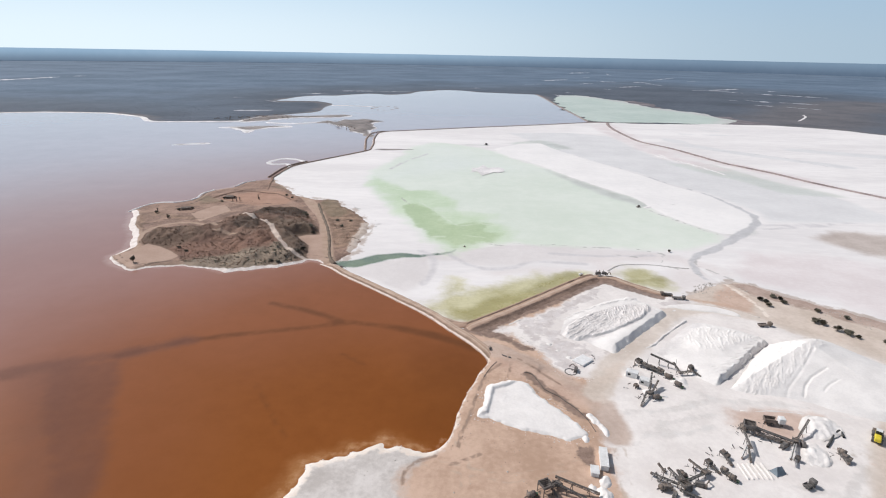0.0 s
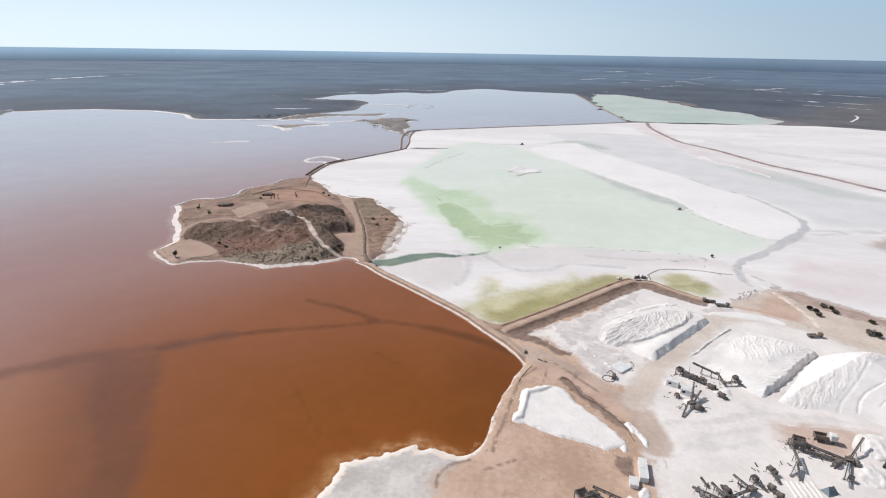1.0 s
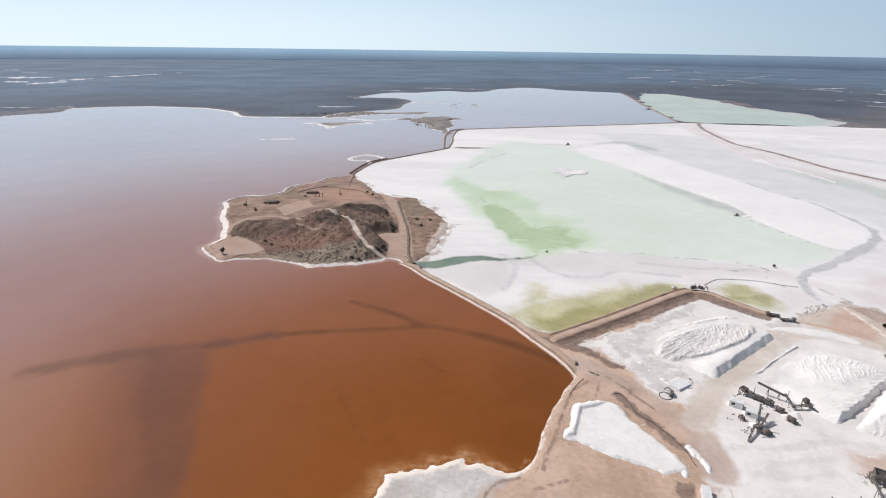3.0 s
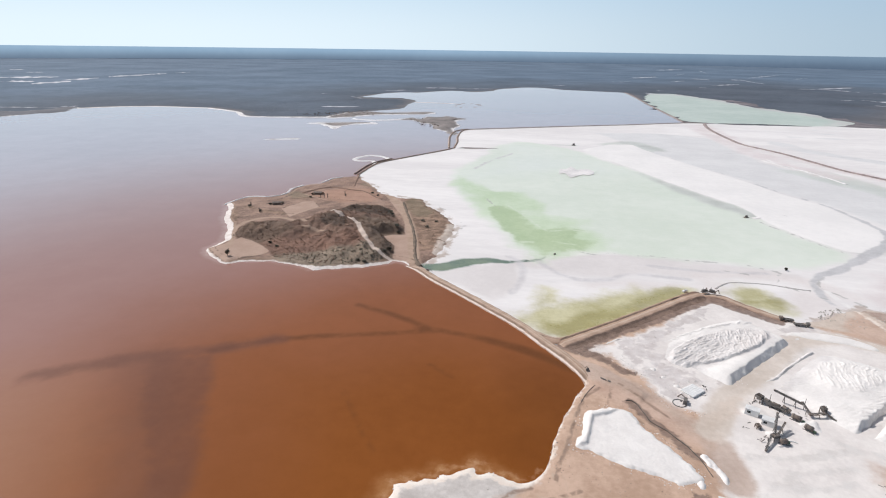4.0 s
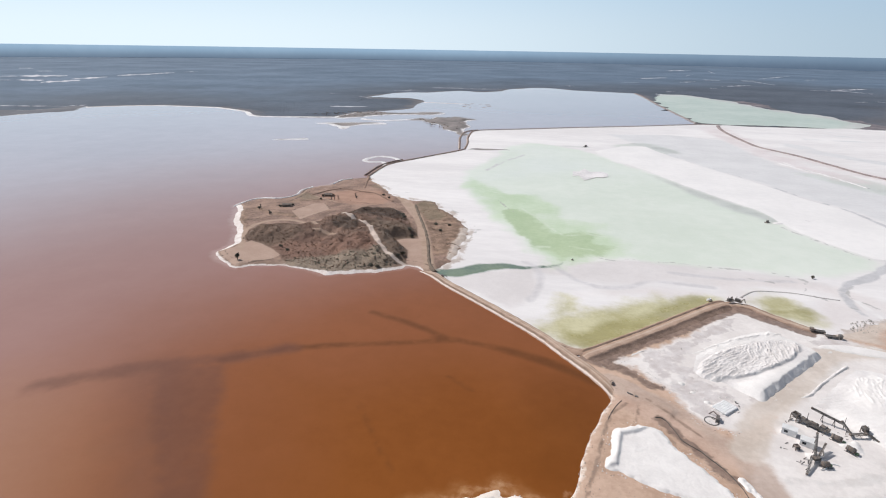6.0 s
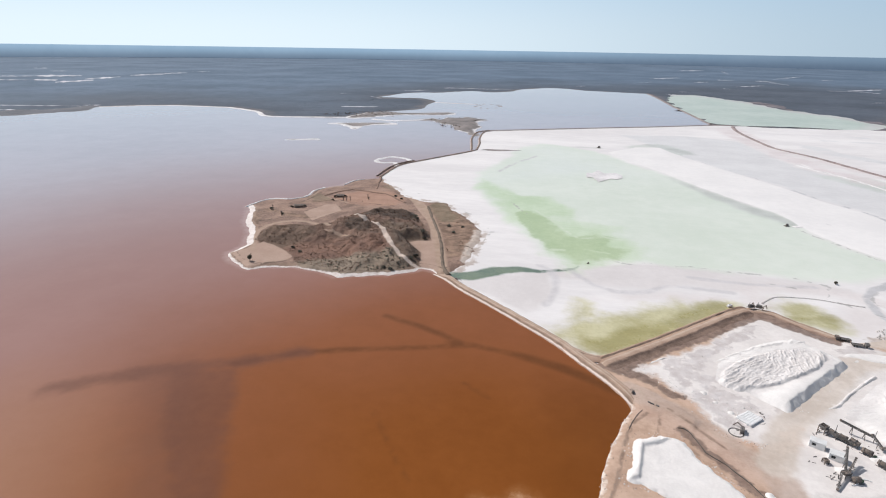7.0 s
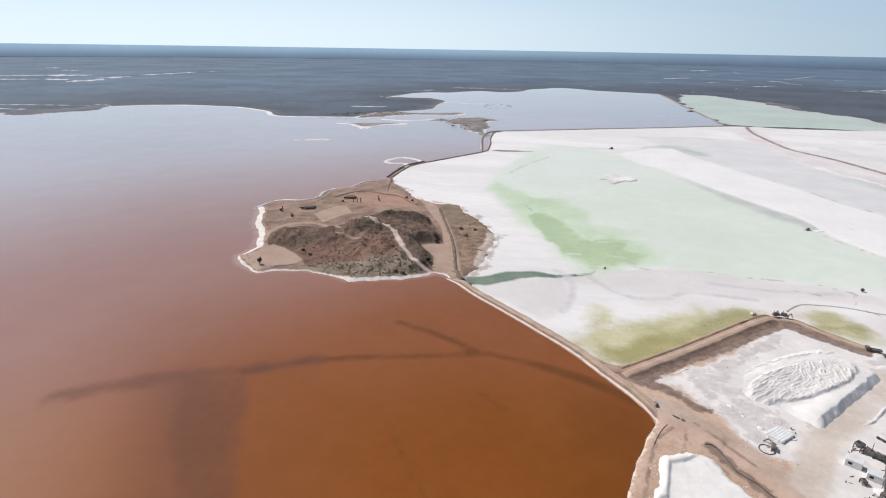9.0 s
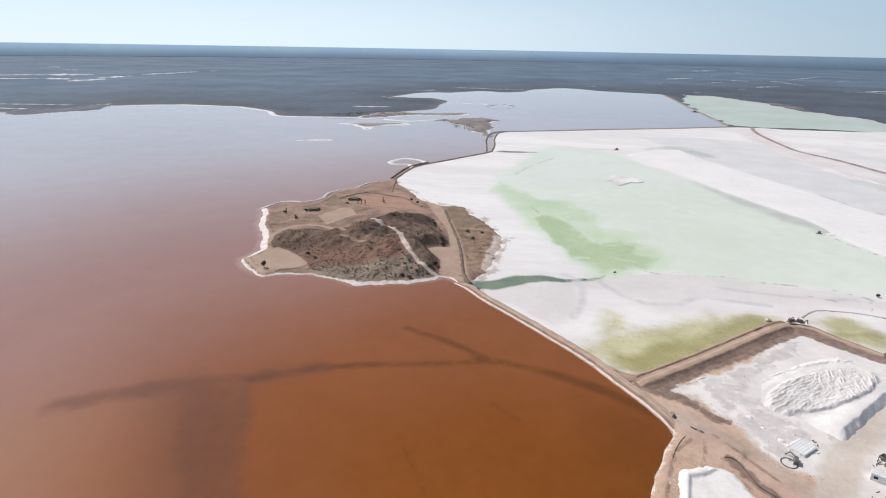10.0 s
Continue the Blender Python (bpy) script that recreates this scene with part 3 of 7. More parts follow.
flat = sheet("salt_flat", FLAT, [(-70, 200, 230, 460, 2.5), (-160, 120, 420, 700, 6), (-160, 0, 760, 980, 14)],
             lambda p: 0.15 + 0.12 * rough_noise(p, 0.02) + 0.35 * step_up(-area_distance(WHITE_STRIP, p), 0, 3), {
    "greys": lambda p: np.minimum.reduce([area_distance(GREY_EAST, p), line_distance([(305, 774), (312, 724), (338, 684), (379, 639), (430, 590)], p) - 11, line_distance([(252, 648), (263, 624.6), (269.6, 593.6), (272.4, 570)], p) - 3.5, line_distance([(362, 877), (418, 872)], p) - 6, line_distance([(341, 833), (405, 826)], p) - 6, line_distance([(407, 918), (441, 913)], p) - 6, line_distance([(440, 700), (560, 640)], p) - 14]),
    "green_grey": lambda p: np.minimum.reduce([line_distance([(272, 572), (280.4, 549.5), (286.7, 523.7), (304, 500.5), (330, 465)], p) - 4.5, area_distance([(235, 591), (284, 590), (312, 493), (338, 454), (293, 460), (265, 524)], p), area_distance([(67, 704), (124, 745), (150, 684), (127, 660), (96, 690)], p)]),
    "pink": lambda p: np.minimum.reduce([line_distance(ROAD_DYKE, p) - 9, line_distance([(240, 918), (240, 800), (243, 700), (258, 620), (280, 565)], p) - 12, area_distance([(160, 270), (175, 310), (240, 300), (290, 240), (240, 200), (200, 225)], p)]),
    "pool_edge": lambda p: np.minimum.reduce([line_distance([(96, 546), (110, 509), (125, 471), (139, 441), (149, 421), (152, 413)], p) - np.interp(p[:, 1], [405, 440, 510, 546], [4.0, 9.0, 4.0, 0.5]), line_distance([(109, 730), (127, 710), (144, 679)], p) - 7, line_distance([(190, 346), (200, 352)], p) - 5, line_distance([(148, 409), (162, 413.5), (178, 420)], p) - 1.5, line_distance([(20, 690), (44, 690)], p) - 4]),
    "olive_deep": lambda p: np.minimum(line_distance([(8, 217), (30, 232), (52, 252), (68, 266)], p) - 7, line_distance([(98, 262), (112, 263)], p) - 4),
    "soft_line": lambda p: np.minimum.reduce([line_distance(c, p) for c in SOFT_LINES]) - 1.6,
    "pale_far": lambda p: np.maximum(area_distance(PALE_POOL, p) + 40, 540 - p[:, 1] + 0.4 * (p[:, 0] - 20)),
    "pale_green": lambda p: area_distance(PALE_POOL, p),
    "lilac": lambda p: np.minimum(area_distance(LILAC, p), area_distance(GREY_LOW, p)),
    "rosy": lambda p: np.minimum.reduce([area_distance([(121.9, 278.1), (136.3, 276.9), (136.7, 257.2), (125.1, 247.5), (112.8, 247.3), (114.9, 266.5)], p), line_distance([(84, 274), (86, 290), (100, 297), (122, 296), (140, 290), (150, 275)], p) - 5, line_distance([(70, 276), (40, 272), (10, 262)], p) - 3]),
    "green": lambda p: np.maximum(area_distance(GREEN_POOL, p), -7),
    "green_deep": lambda p: area_distance(GREEN_DEEP, p),
    "strip": lambda p: np.minimum.reduce([line_distance([(140.8, 282.6), (141.4, 270.7), (142.8, 259.9)], p) - 0.9, area_distance(WHITE_STRIP, p), line_distance([(245, 654), (254, 608), (266, 563), (274, 536)], p) - 1.6, line_distance([(430, 640), (520, 560)], p) - 2, line_distance([(350, 640), (470, 560)], p) - 1.5]),
    "olive": lambda p: np.minimum(area_distance(OLIVE_A, p), area_distance(OLIVE_B, p)),
    "teal": lambda p: line_distance(CHANNEL, p) - np.interp(p[:, 0], [-60, -44, -30, -20, -10, 10], [5.0, 5.6, 4.6, 2.2, 0.9, 0.6]),
    "path": lambda p: line_distance(CART_PATH, p) - np.interp(p[:, 1], [270, 295, 325, 350, 380, 450, 600, 720], [1.0, 1.8, 3.3, 3.4, 2.4, 1.6, 0.8, 0.4]),
    "fine_path": lambda p: np.minimum.reduce([line_distance(c, p) for c in FINE_LINES]) - 0.8,
    "wisps": lambda p: np.minimum.reduce([line_distance(c, p) for c in WISPS]) - 0.8,
    "brown": lambda p: area_distance(BROWN_PATCH, p),
    "edge": lambda p: np.minimum(line_distance(ISLAND_EAST, p) - 1.5, line_distance(FLAT_SOUTH[2:], p) - 3.5),
}, mat_flat)
tagged(flat, "white salt crust flats with pale green brine pools", "salt flat", kind="structure")

GREEN_POND = [(291, 1568), (377, 1570), (427, 1418), (465, 1215), (505, 1165), (520, 1048), (470, 965), (394, 968), (275, 964), (243, 992), (238, 1114), (245, 1300)]
mat_pond = layered("green_brine", ((0.44, 0.51, 0.44), (0.58, 0.625, 0.555), 0.008), [("margin", 14.0, 14.0, 0.01, (0.52, 0.49, 0.475), (0.66, 0.63, 0.62), 0.02, 0.8, 0.6)], 0.4, (0.5, 0.02), 1.33)
pond = sheet("water", rounded(GREEN_POND, 12, 22, 0.02), [(230, 950, 540, 1580, 18)], 0.0, {"margin": lambda p: line_distance(GREEN_POND[:7], p) - 14}, mat_pond)
tagged(pond, "pale green brine pond beyond the salt flats", "water", kind="structure")

# ---- island ----
HILL = [(-184, 303), (-187, 316), (-184, 328), (-173, 334), (-160, 332), (-152, 336), (-146, 348), (-140, 366), (-130, 377), (-113, 380), (-104, 377), (-98, 363), (-91, 352), (-90, 344), (-84, 336), (-80, 324),
        (-88, 323.5), (-93.5, 318.5), (-86, 309), (-81, 301), (-79.5, 293), (-79, 283), (-84, 276), (-93, 272), (-106, 268), (-120, 265), (-134, 268), (-145, 273), (-150, 281), (-160, 290), (-168, 294), (-176, 296)]
HILL_PATH = [(-136, 343), (-131, 341), (-125, 336), (-118, 332.5), (-114, 329.5), (-108.5, 318), (-103.5, 307), (-97.5, 297), (-91.5, 288.5), (-86.5, 284), (-81, 282), (-76, 280)]
RING_PATH = [(-176, 286), (-184, 302), (-189, 317), (-188.8, 328), (-183.7, 336.4), (-175.8, 340.9), (-167, 340.7), (-158.8, 337), (-151.8, 330.8), (-146, 325.6)]
ISLAND_ROAD = [(-159, 480), (-150, 462), (-128, 434), (-110, 407), (-99, 388), (-91, 369), (-81, 340), (-75, 318), (-70, 298), (-66, 282), (-61, 272)]
CLEARED_A = [(-178.6, 291), (-176, 298), (-167.6, 294.6), (-161.6, 290.7), (-154.7, 285.4), (-149, 280), (-151, 274), (-159, 268), (-166, 262), (-177.4, 270), (-184, 278)]
CLEARED_B = [(-179.4, 361.5), (-171.4, 382), (-164.2, 385.4), (-154.6, 370.7), (-160.4, 357.2), (-165.3, 343.4)]
CLEARED_C = [(-93, 317), (-88, 321), (-80.4, 322), (-88.6, 355), (-99.6, 377), (-110, 399), (-106, 409), (-97.4, 392), (-86, 362), (-75.3, 321.7), (-70, 296), (-64.8, 278.5), (-73, 279), (-79, 284), (-80, 292), (-82, 301), (-88, 309)]
CLEARED_D = [(-178, 402), (-166, 418), (-152, 430), (-134, 428), (-118, 408), (-122, 393), (-132, 387.3), (-144.5, 387), (-158, 391)]
SADDLE = [(-139, 312), (-138, 318.6), (-133, 319.8), (-128, 315.6), (-127.6, 308), (-134, 306)]
WEST_SLOPE = [(-183, 303), (-186, 316), (-183, 326), (-173, 333), (-162, 331), (-151, 327), (-147, 321), (-152, 308), (-156, 299), (-161, 291), (-168, 294), (-175, 296)]
NORTH_SLOPE = [(-139, 358), (-138, 366), (-129, 375), (-113, 378), (-104, 374), (-98, 362), (-95, 356), (-104, 353), (-118, 351), (-130, 352)]
GREY_SLOPE = [(-118, 338), (-105, 345), (-92.6, 345), (-85.4, 336), (-80, 322), (-80, 315), (-88, 315), (-91, 311), (-83.4, 302), (-79.6, 293), (-79, 283), (-85, 280), (-96.4, 297), (-106.6, 317)]
GREEN_FOOT = [(-147, 273), (-132, 281), (-115, 286), (-95.3, 293), (-80.8, 283), (-87.4, 274), (-100, 268), (-113, 262), (-128, 264), (-139, 268)]
RED_EARTH = [(-160, 289), (-155.5, 299), (-142, 307), (-128, 306), (-118, 306), (-105, 311), (-96, 295), (-108, 287), (-119, 282), (-137, 276), (-149, 279)]
BROWN_KNOB = [(-157, 320), (-154, 328), (-149, 326), (-145, 318), (-150, 315)]
DARK_KNOB = [(-140, 331), (-137, 339), (-128, 337), (-119, 331), (-117, 319), (-124, 317), (-133, 321)]
SCRUB_EAST = [(-98, 399), (-93, 408), (-84, 404), (-76, 390), (-64, 372), (-57, 350), (-55, 330), (-57, 316), (-60, 300), (-66, 296), (-72, 318), (-79, 342), (-88, 370)]
ISLAND_BANKS = [[(-137, 421), (-131, 416), (-123, 406.5), (-116.5, 400)], [(-166, 427), (-156, 426), (-147, 423), (-137, 421)], [(-181.5, 405), (-175, 419), (-167, 428)], [(-158, 477), (-153, 453), (-149, 435)], [(-95, 406), (-87, 406.7), (-80, 401)],
                [(-187, 407), (-191, 386.5), (-195, 371)], [(-215, 357), (-202, 355), (-189.5, 363.6)], [(-206, 337), (-196, 336), (-192.5, 340.6)], [(-81.6, 357), (-74, 351), (-68, 357)], [(-77, 336), (-68, 333.4), (-60, 340.5)], [(-69, 318.5), (-59, 318), (-52.5, 316)]]
CREST_WEST, CREST_MAIN, CREST_NORTH = [(-177, 307), (-170, 314), (-160, 317), (-151, 317)], [(-137, 338), (-130, 339), (-122, 334), (-114, 329), (-104, 318), (-96, 312)], [(-134, 372), (-115, 378), (-104, 373)]
SPURS = [[(-130, 336), (-143, 308), (-150, 288)], [(-122, 332), (-127, 302), (-131, 278)], [(-112, 322), (-112, 298), (-110, 274)], [(-103, 315), (-96, 296), (-90, 282)], [(-98, 318), (-90, 330), (-87, 338)]]


def swell(p, line, reach, tall):
    return tall * step_up(-line_distance(line, p), -reach, -0.1 * reach)


def island_height(p):
    d = -area_distance(ISLAND, p)
    h = np.clip(-0.35 + 0.30 * d, -0.4, 1.1) + 0.15 * rough_noise(p, 0.06)
    k = -area_distance(HILL, p)
    hill = np.maximum.reduce([swell(p, CREST_WEST, 20, 4.0), swell(p, CREST_MAIN, 46, 5.0), swell(p, CREST_NORTH, 15, 4.0)])
    hill = hill + np.minimum(np.maximum.reduce([swell(p, c, 9, 1.7) for c in SPURS]), 0.5 * hill) + swell(p, [(-136, 342), (-129, 341)], 9, 1.6)
    gully = np.abs(rough_noise(p, 0.055, 8.0, 3))
    rills = np.abs(rough_noise(np.c_[p[:, 0] * 2.6, p[:, 1] * 0.7], 0.07, 21.0, 2))
    hill *= 0.78 + 0.5 * np.clip(gully, 0, 0.6) + 0.25 * rough_noise(p, 0.07, 4.0, 3)
    hill += 1.1 * np.clip(rills, 0, 0.6) * step_up(hill, 0.5, 2.0)
    hill -= 0.9 * swell(p, SADDLE[:4], 8, 1.0)
    return h + np.maximum(hill, 0) * step_up(k, -0.6, 8.0) + step_up(k, 0, 4) * 0.28 * rough_noise(p, 0.25, 15.0, 3)


def rim_width(p):
    """Metres of white crust along the shore: broad in the western bay and on the southern point, thin elsewhere."""
    west = step_up(-line_distance(ISLAND_WEST[20:28], p), -9, -3)
    south = step_up(-line_distance([(-116, 260), (-106, 262)], p), -12, -2) + 0.8 * step_up(-line_distance([(-100, 265), (-80, 274)], p), -8, -2)
    east = step_up(-line_distance(ISLAND_EAST, p), -9, -3)
    return 2.2 + 3.4 * west + 1.9 * south - 4.0 * east


island = sheet("island", ISLAND, [(-230, 255, -40, 490, 1.1)], island_height, {
    "rim": lambda p: -area_distance(ISLAND, p) - rim_width(p) + 6.0 * step_up(-line_distance(ISLAND_WEST[28:], p), -6, -3),
    "strand": lambda p: -area_distance(ISLAND, p) - rim_width(p) - 3.2,
    "hill": lambda p: area_distance(HILL, p),
    "clear": lambda p: np.minimum.reduce([area_distance(c, p) for c in (CLEARED_A, CLEARED_B, CLEARED_C)]),
    "scrubby": lambda p: np.minimum.reduce([area_distance(SCRUB_EAST, p), line_distance([(-196, 318), (-207, 345), (-212, 352)], p) - 4, line_distance([(-205, 362), (-186, 352), (-170, 350)], p) - 3, line_distance([(-190, 384), (-172, 394), (-150, 408), (-132, 420)], p) - 3.5]),
    "olive_scrub": lambda p: np.minimum.reduce([area_distance([(-98, 399), (-93, 408), (-84, 403), (-80, 387), (-70, 372), (-76, 360), (-84, 362), (-90, 376)], p), line_distance([(-194, 405), (-180, 398)], p) - 6, line_distance([(-143, 444), (-130, 436)], p) - 3]),
    "pale_spit": lambda p: np.minimum(line_distance([(-55, 348), (-55, 330), (-57, 312), (-56, 296)], p) - 3.0, line_distance([(-122, 420), (-106, 412), (-90, 409)], p) - 1.6),
    "reddish": lambda p: area_distance(CLEARED_D, p),
    "red_earth": lambda p: area_distance(RED_EARTH, p),
    "grey_slope": lambda p: area_distance(GREY_SLOPE, p),
    "brown_knob": lambda p: area_distance(BROWN_KNOB, p),
    "greenish": lambda p: area_distance(GREEN_FOOT, p),
    "shade_dark_slope": lambda p: np.minimum.reduce([area_distance(NORTH_SLOPE, p), area_distance(DARK_KNOB, p)]),
    "west_slope": lambda p: area_distance(WEST_SLOPE, p),
    "road": lambda p: np.minimum.reduce([line_distance(ISLAND_ROAD, p) - 3.0, line_distance(RING_PATH, p) - 1.5, line_distance([(-158, 391), (-178, 402)], p) - 0.8, line_distance([(-129, 312), (-146, 317)], p) - 0.8]),
    "inner_line": lambda p: np.minimum.reduce([np.abs(area_distance(ISLAND, p) + 6.0) - 0.2 + 3.0 * step_up(p[:, 1], 300, 340), np.abs(line_distance(ISLAND_WEST[27:], p) - 2.6) - 1.1, np.abs(area_distance(CLEARED_B, p)) - 0.25,
                                                line_distance([(-186, 279), (-168, 262.5), (-152, 272), (-146, 276)], p) - 0.3, line_distance([(-176, 402), (-160, 393), (-122, 391)], p) - 0.4, line_distance([(-201, 347), (-180, 345), (-166, 352)], p) - 0.5] + [line_distance(c, p) - 0.45 for c in ISLAND_BANKS]),
    "foot": lambda p: line_distance(HILL_PATH, p) - np.interp(p[:, 1], [280, 330, 345], [1.1, 1.5, 2.4]),
}, mat_island)
tagged(island, "low scrubby earth island with a dark hill and white salt rim", "island", kind="structure")

tagged(sweep("berm", [(-98, 394), (-88.8, 366), (-79.8, 339), (-73.3, 316), (-68.8, 295), (-65.2, 281), (-61, 274)], [(-1.5, 0.7), (-0.8, 1.5), (-0.1, 1.8), (0.5, 1.3), (1.2, 0.7)], plain("dark_earth", (0.11, 0.08, 0.06), (0.21, 0.16, 0.12), 0.3, 0.9), {}, 2.0, 0.5),
       "dark earth berm along the island road", "berm", kind="structure")

for path in ISLAND_BANKS[:4]:
    tagged(sweep("berm", path, [(-1.1, 0.8), (-0.5, 1.4), (0, 1.7), (0.5, 1.4), (1.1, 0.8)], plain("bank_earth", (0.17, 0.105, 0.075), (0.30, 0.19, 0.14), 0.3, 0.9), {}, 1.5, 0.5), "low red-brown earth bank on bare island ground", "berm", kind="structure")

# ---- dykes ----


def dyke(path, profile, label, salt_left=None, salt_right=None, wet_from=None, ruts=(), step=2.0, taper=0.0, m=None, seams=(), wander=0.45):
    ob = sweep("dyke", path, profile, m or mat_dyke, {
        "salt_side": lambda a: np.minimum(np.abs(a - salt_left) - 0.3 if salt_left is not None else 9 + 0 * a, np.abs(a - salt_right) - 0.4 if salt_right is not None else 9 + 0 * a),
        "wet_side": lambda a: wet_from - a if wet_from is not None else 9 + 0 * a,
        "ruts": lambda a: np.minimum.reduce([np.abs(a - r) - 0.35 for r in ruts]) if ruts else 9 + 0 * a,
        "seam": lambda a: np.minimum.reduce([np.abs(a - q) - 0.3 for q in seams]) if seams else 9 + 0 * a,
    }, step, wander, taper)
    return tagged(ob, label, "dyke", "dykes between the ponds", "structure")


LAKE_BANK = [(-3.2, -0.4), (-2.7, -0.05), (-2.4, 0.2), (-2.0, 0.42), (-1.7, 0.55), (-1.4, 0.75), (-1.1, 1.0), (-0.7, 1.1), (0.0, 1.16), (0.6, 1.14), (1.2, 1.18), (1.8, 1.12), (2.2, 0.95), (2.6, 0.6), (3.1, 0.2), (3.7, -0.3)]
dyke(DYKE_LAKE, LAKE_BANK, "tan earth dyke with a vehicle track and salt-crusted edge", salt_left=-2.0, wet_from=2.2, ruts=(0.0, 1.4), taper=10.0, seams=(-1.25,), step=1.0, wander=0.3)
YARD_BANK = [(-4.6, -0.2), (-4.0, 0.4), (-3.4, 1.0), (-3.0, 1.4), (-2.6, 1.55), (-2.3, 1.45), (-2.0, 1.2), (-1.7, 1.15), (-1.4, 1.2), (-1.0, 1.35), (0, 1.5), (1.0, 1.55), (2.0, 1.55), (2.4, 1.45), (2.9, 1.1), (3.5, 0.8), (4.4, 0.6), (5.6, 0.4), (7.0, 0.1)]
dyke(DYKE_YARD[1:9], YARD_BANK, "earth dyke with a dark wet bank above the salt yard", wet_from=2.4, ruts=(0.1, 1.5), taper=4.0, seams=(-1.85,), step=1.0, wander=0.25)
dyke([(-5, 217), (-1, 213.6), (3.4, 210.6), (8, 209.4), (12.5, 211.2), (17, 215), (22, 219.4)], [(-1.6, -0.2), (-1.1, 0.5), (-0.6, 0.95), (0, 1.1), (0.7, 1.1), (1.6, 1.0), (2.6, 0.9), (3.6, 0.4)], "pale rounded earth bank in the dyke corner", ruts=(0.2,), taper=3.0, seams=(0.8,), step=0.8, wander=0.2)
dyke(DYKE_YARD[7:-1], [(-3.2, -0.2), (-2.6, 0.3), (-2.0, 0.75), (-1.2, 0.8), (-0.4, 0.85), (0.4, 0.85), (1.2, 0.8), (2.0, 0.6), (3.0, 0.4), (4.2, 0.1)], "low pale earth dyke above the salt yard", wet_from=1.7, ruts=(-0.6, 0.6), taper=6.0, seams=(-1.5,), step=1.2)
NARROW = [(-3.4, -0.3), (-2.4, 0.2), (-1.2, 1.0), (0.0, 1.1), (1.2, 1.0), (2.4, 0.25), (3.4, -0.3)]
THIN = [(o * 0.55, z) for o, z in NARROW]
dyke(DYKE_NORTH, THIN, "narrow dark earth dyke across the lake", salt_right=1.6, wet_from=-9, step=3)
dyke([(-164, 484), (-163, 522), (-157, 545), (-148, 560)], [(o * 0.4, z) for o, z in NARROW], "thin dark earth bank beside the dyke", salt_left=-1.2, wet_from=-9, step=3)
dyke(DYKE_BEND, THIN, "curved double earth dyke with white salt edges", salt_left=-1.5, salt_right=1.5, wet_from=-9, step=4)
dyke([(-100, 640), (-106, 683), (-111, 725), (-110, 775), (-96, 795)], THIN, "curved double earth dyke with white salt edges", salt_left=-1.5, salt_right=1.5, wet_from=-9, step=4)
dyke(DYKE_FAR, NARROW, "thin earth dyke along the far pond", step=8, m=mat_far_dyke)
dyke(DYKE_POND, NARROW, "thin earth dyke between two far ponds", step=12, m=mat_far_dyke)
ROAD_BANK = [(-4.2, -0.3), (-3.2, 0.3), (-2.2, 0.8), (0, 0.9), (2.2, 0.8), (3.2, 0.3), (4.2, -0.2)]
dyke(ROAD_DYKE, [(o * 0.8, z) for o, z in ROAD_BANK], "reddish earth road dyke across the salt flats", step=6, m=mat_road_dyke)

# ---- works yard ----
YARD = SHORE_LINE + [(17, 187)] + DYKE_YARD[:-1] + FLAT_SOUTH_EDGE[::-1] + [(400, -20), (400, -200), (-80, -200)]
YARD_SALT = [(20.6, 203), (22.4, 206), (27, 209.5), (38, 218), (57, 235), (70, 251), (78, 257), (96, 250), (112, 241), (134, 230), (146, 214), (162, 200), (176, 184), (172, 164), (142, 148), (130, 134), (114, 112), (116, 90), (45, 95), (49, 128),
             (50, 150), (54, 160), (60, 168), (66, 180), (53, 169), (44, 171), (40, 178), (38.8, 182), (36.3, 186.8), (35.5, 189.5), (33.5, 192), (30.7, 195.7), (28.3, 199), (25.7, 201), (22.8, 201.5)]
WET_EDGE = [(12.4, 198.5), (12.6, 203), (16, 206.5), (22, 210.5), (25, 208.7), (20.7, 205), (19, 201.8), (24, 201), (27, 197.5), (30, 193), (35, 190), (34.5, 187.5), (30, 188.5), (25, 194), (20, 197.5), (15, 197.8)]
TERRACE = [(8, 206), (11.5, 203), (12, 200), (13.6, 197), (17.9, 194), (23.4, 191.5), (26.5, 188), (31.9, 182.6), (37, 177), (34, 172), (20, 182), (15, 188), (8, 198)]
MOTTLED = [(30, 208), (42, 219), (58, 234), (70, 246), (76, 250), (70, 240), (52, 220), (46, 206), (52, 196), (60, 186), (52, 176), (44, 177), (38, 188)]
MUD_FLAT = [(-50, 100), (-41.5, 110.7), (-39.3, 122.3), (-28.4, 127.5), (-18.5, 133.9), (-9.9, 133), (-0.5, 130), (-8.3, 122.5), (-11.9, 118.1), (-9.1, 105)]
HAUL_ROAD = [(16, 190), (29, 181), (43, 166), (52, 154), (53.5, 139.3), (49.9, 114.2), (46, 80)]
HAUL_BRANCH = [(53, 160), (62, 178), (80, 198), (101, 224), (122, 231), (141, 222), (158, 204), (190, 170)]
EAST_GROUND = [(108, 242), (120, 262), (134, 256), (146, 268), (180, 244), (260, 120), (200, 40), (118, 70), (112, 112), (128, 136), (142, 150), (172, 164), (176, 184), (165, 200), (150, 212), (144, 222), (132, 236)]
REDDISH = [(139.9, 256.4), (144.4, 259.6), (146.7, 241.9), (140.2, 225), (128.4, 231.6), (129.4, 243)]
EAST_TRACK = [(140.8, 282.6), (141.4, 270.7), (142.8, 259.9), (145.2, 247.2), (146.4, 231.9), (145.1, 223.4)]
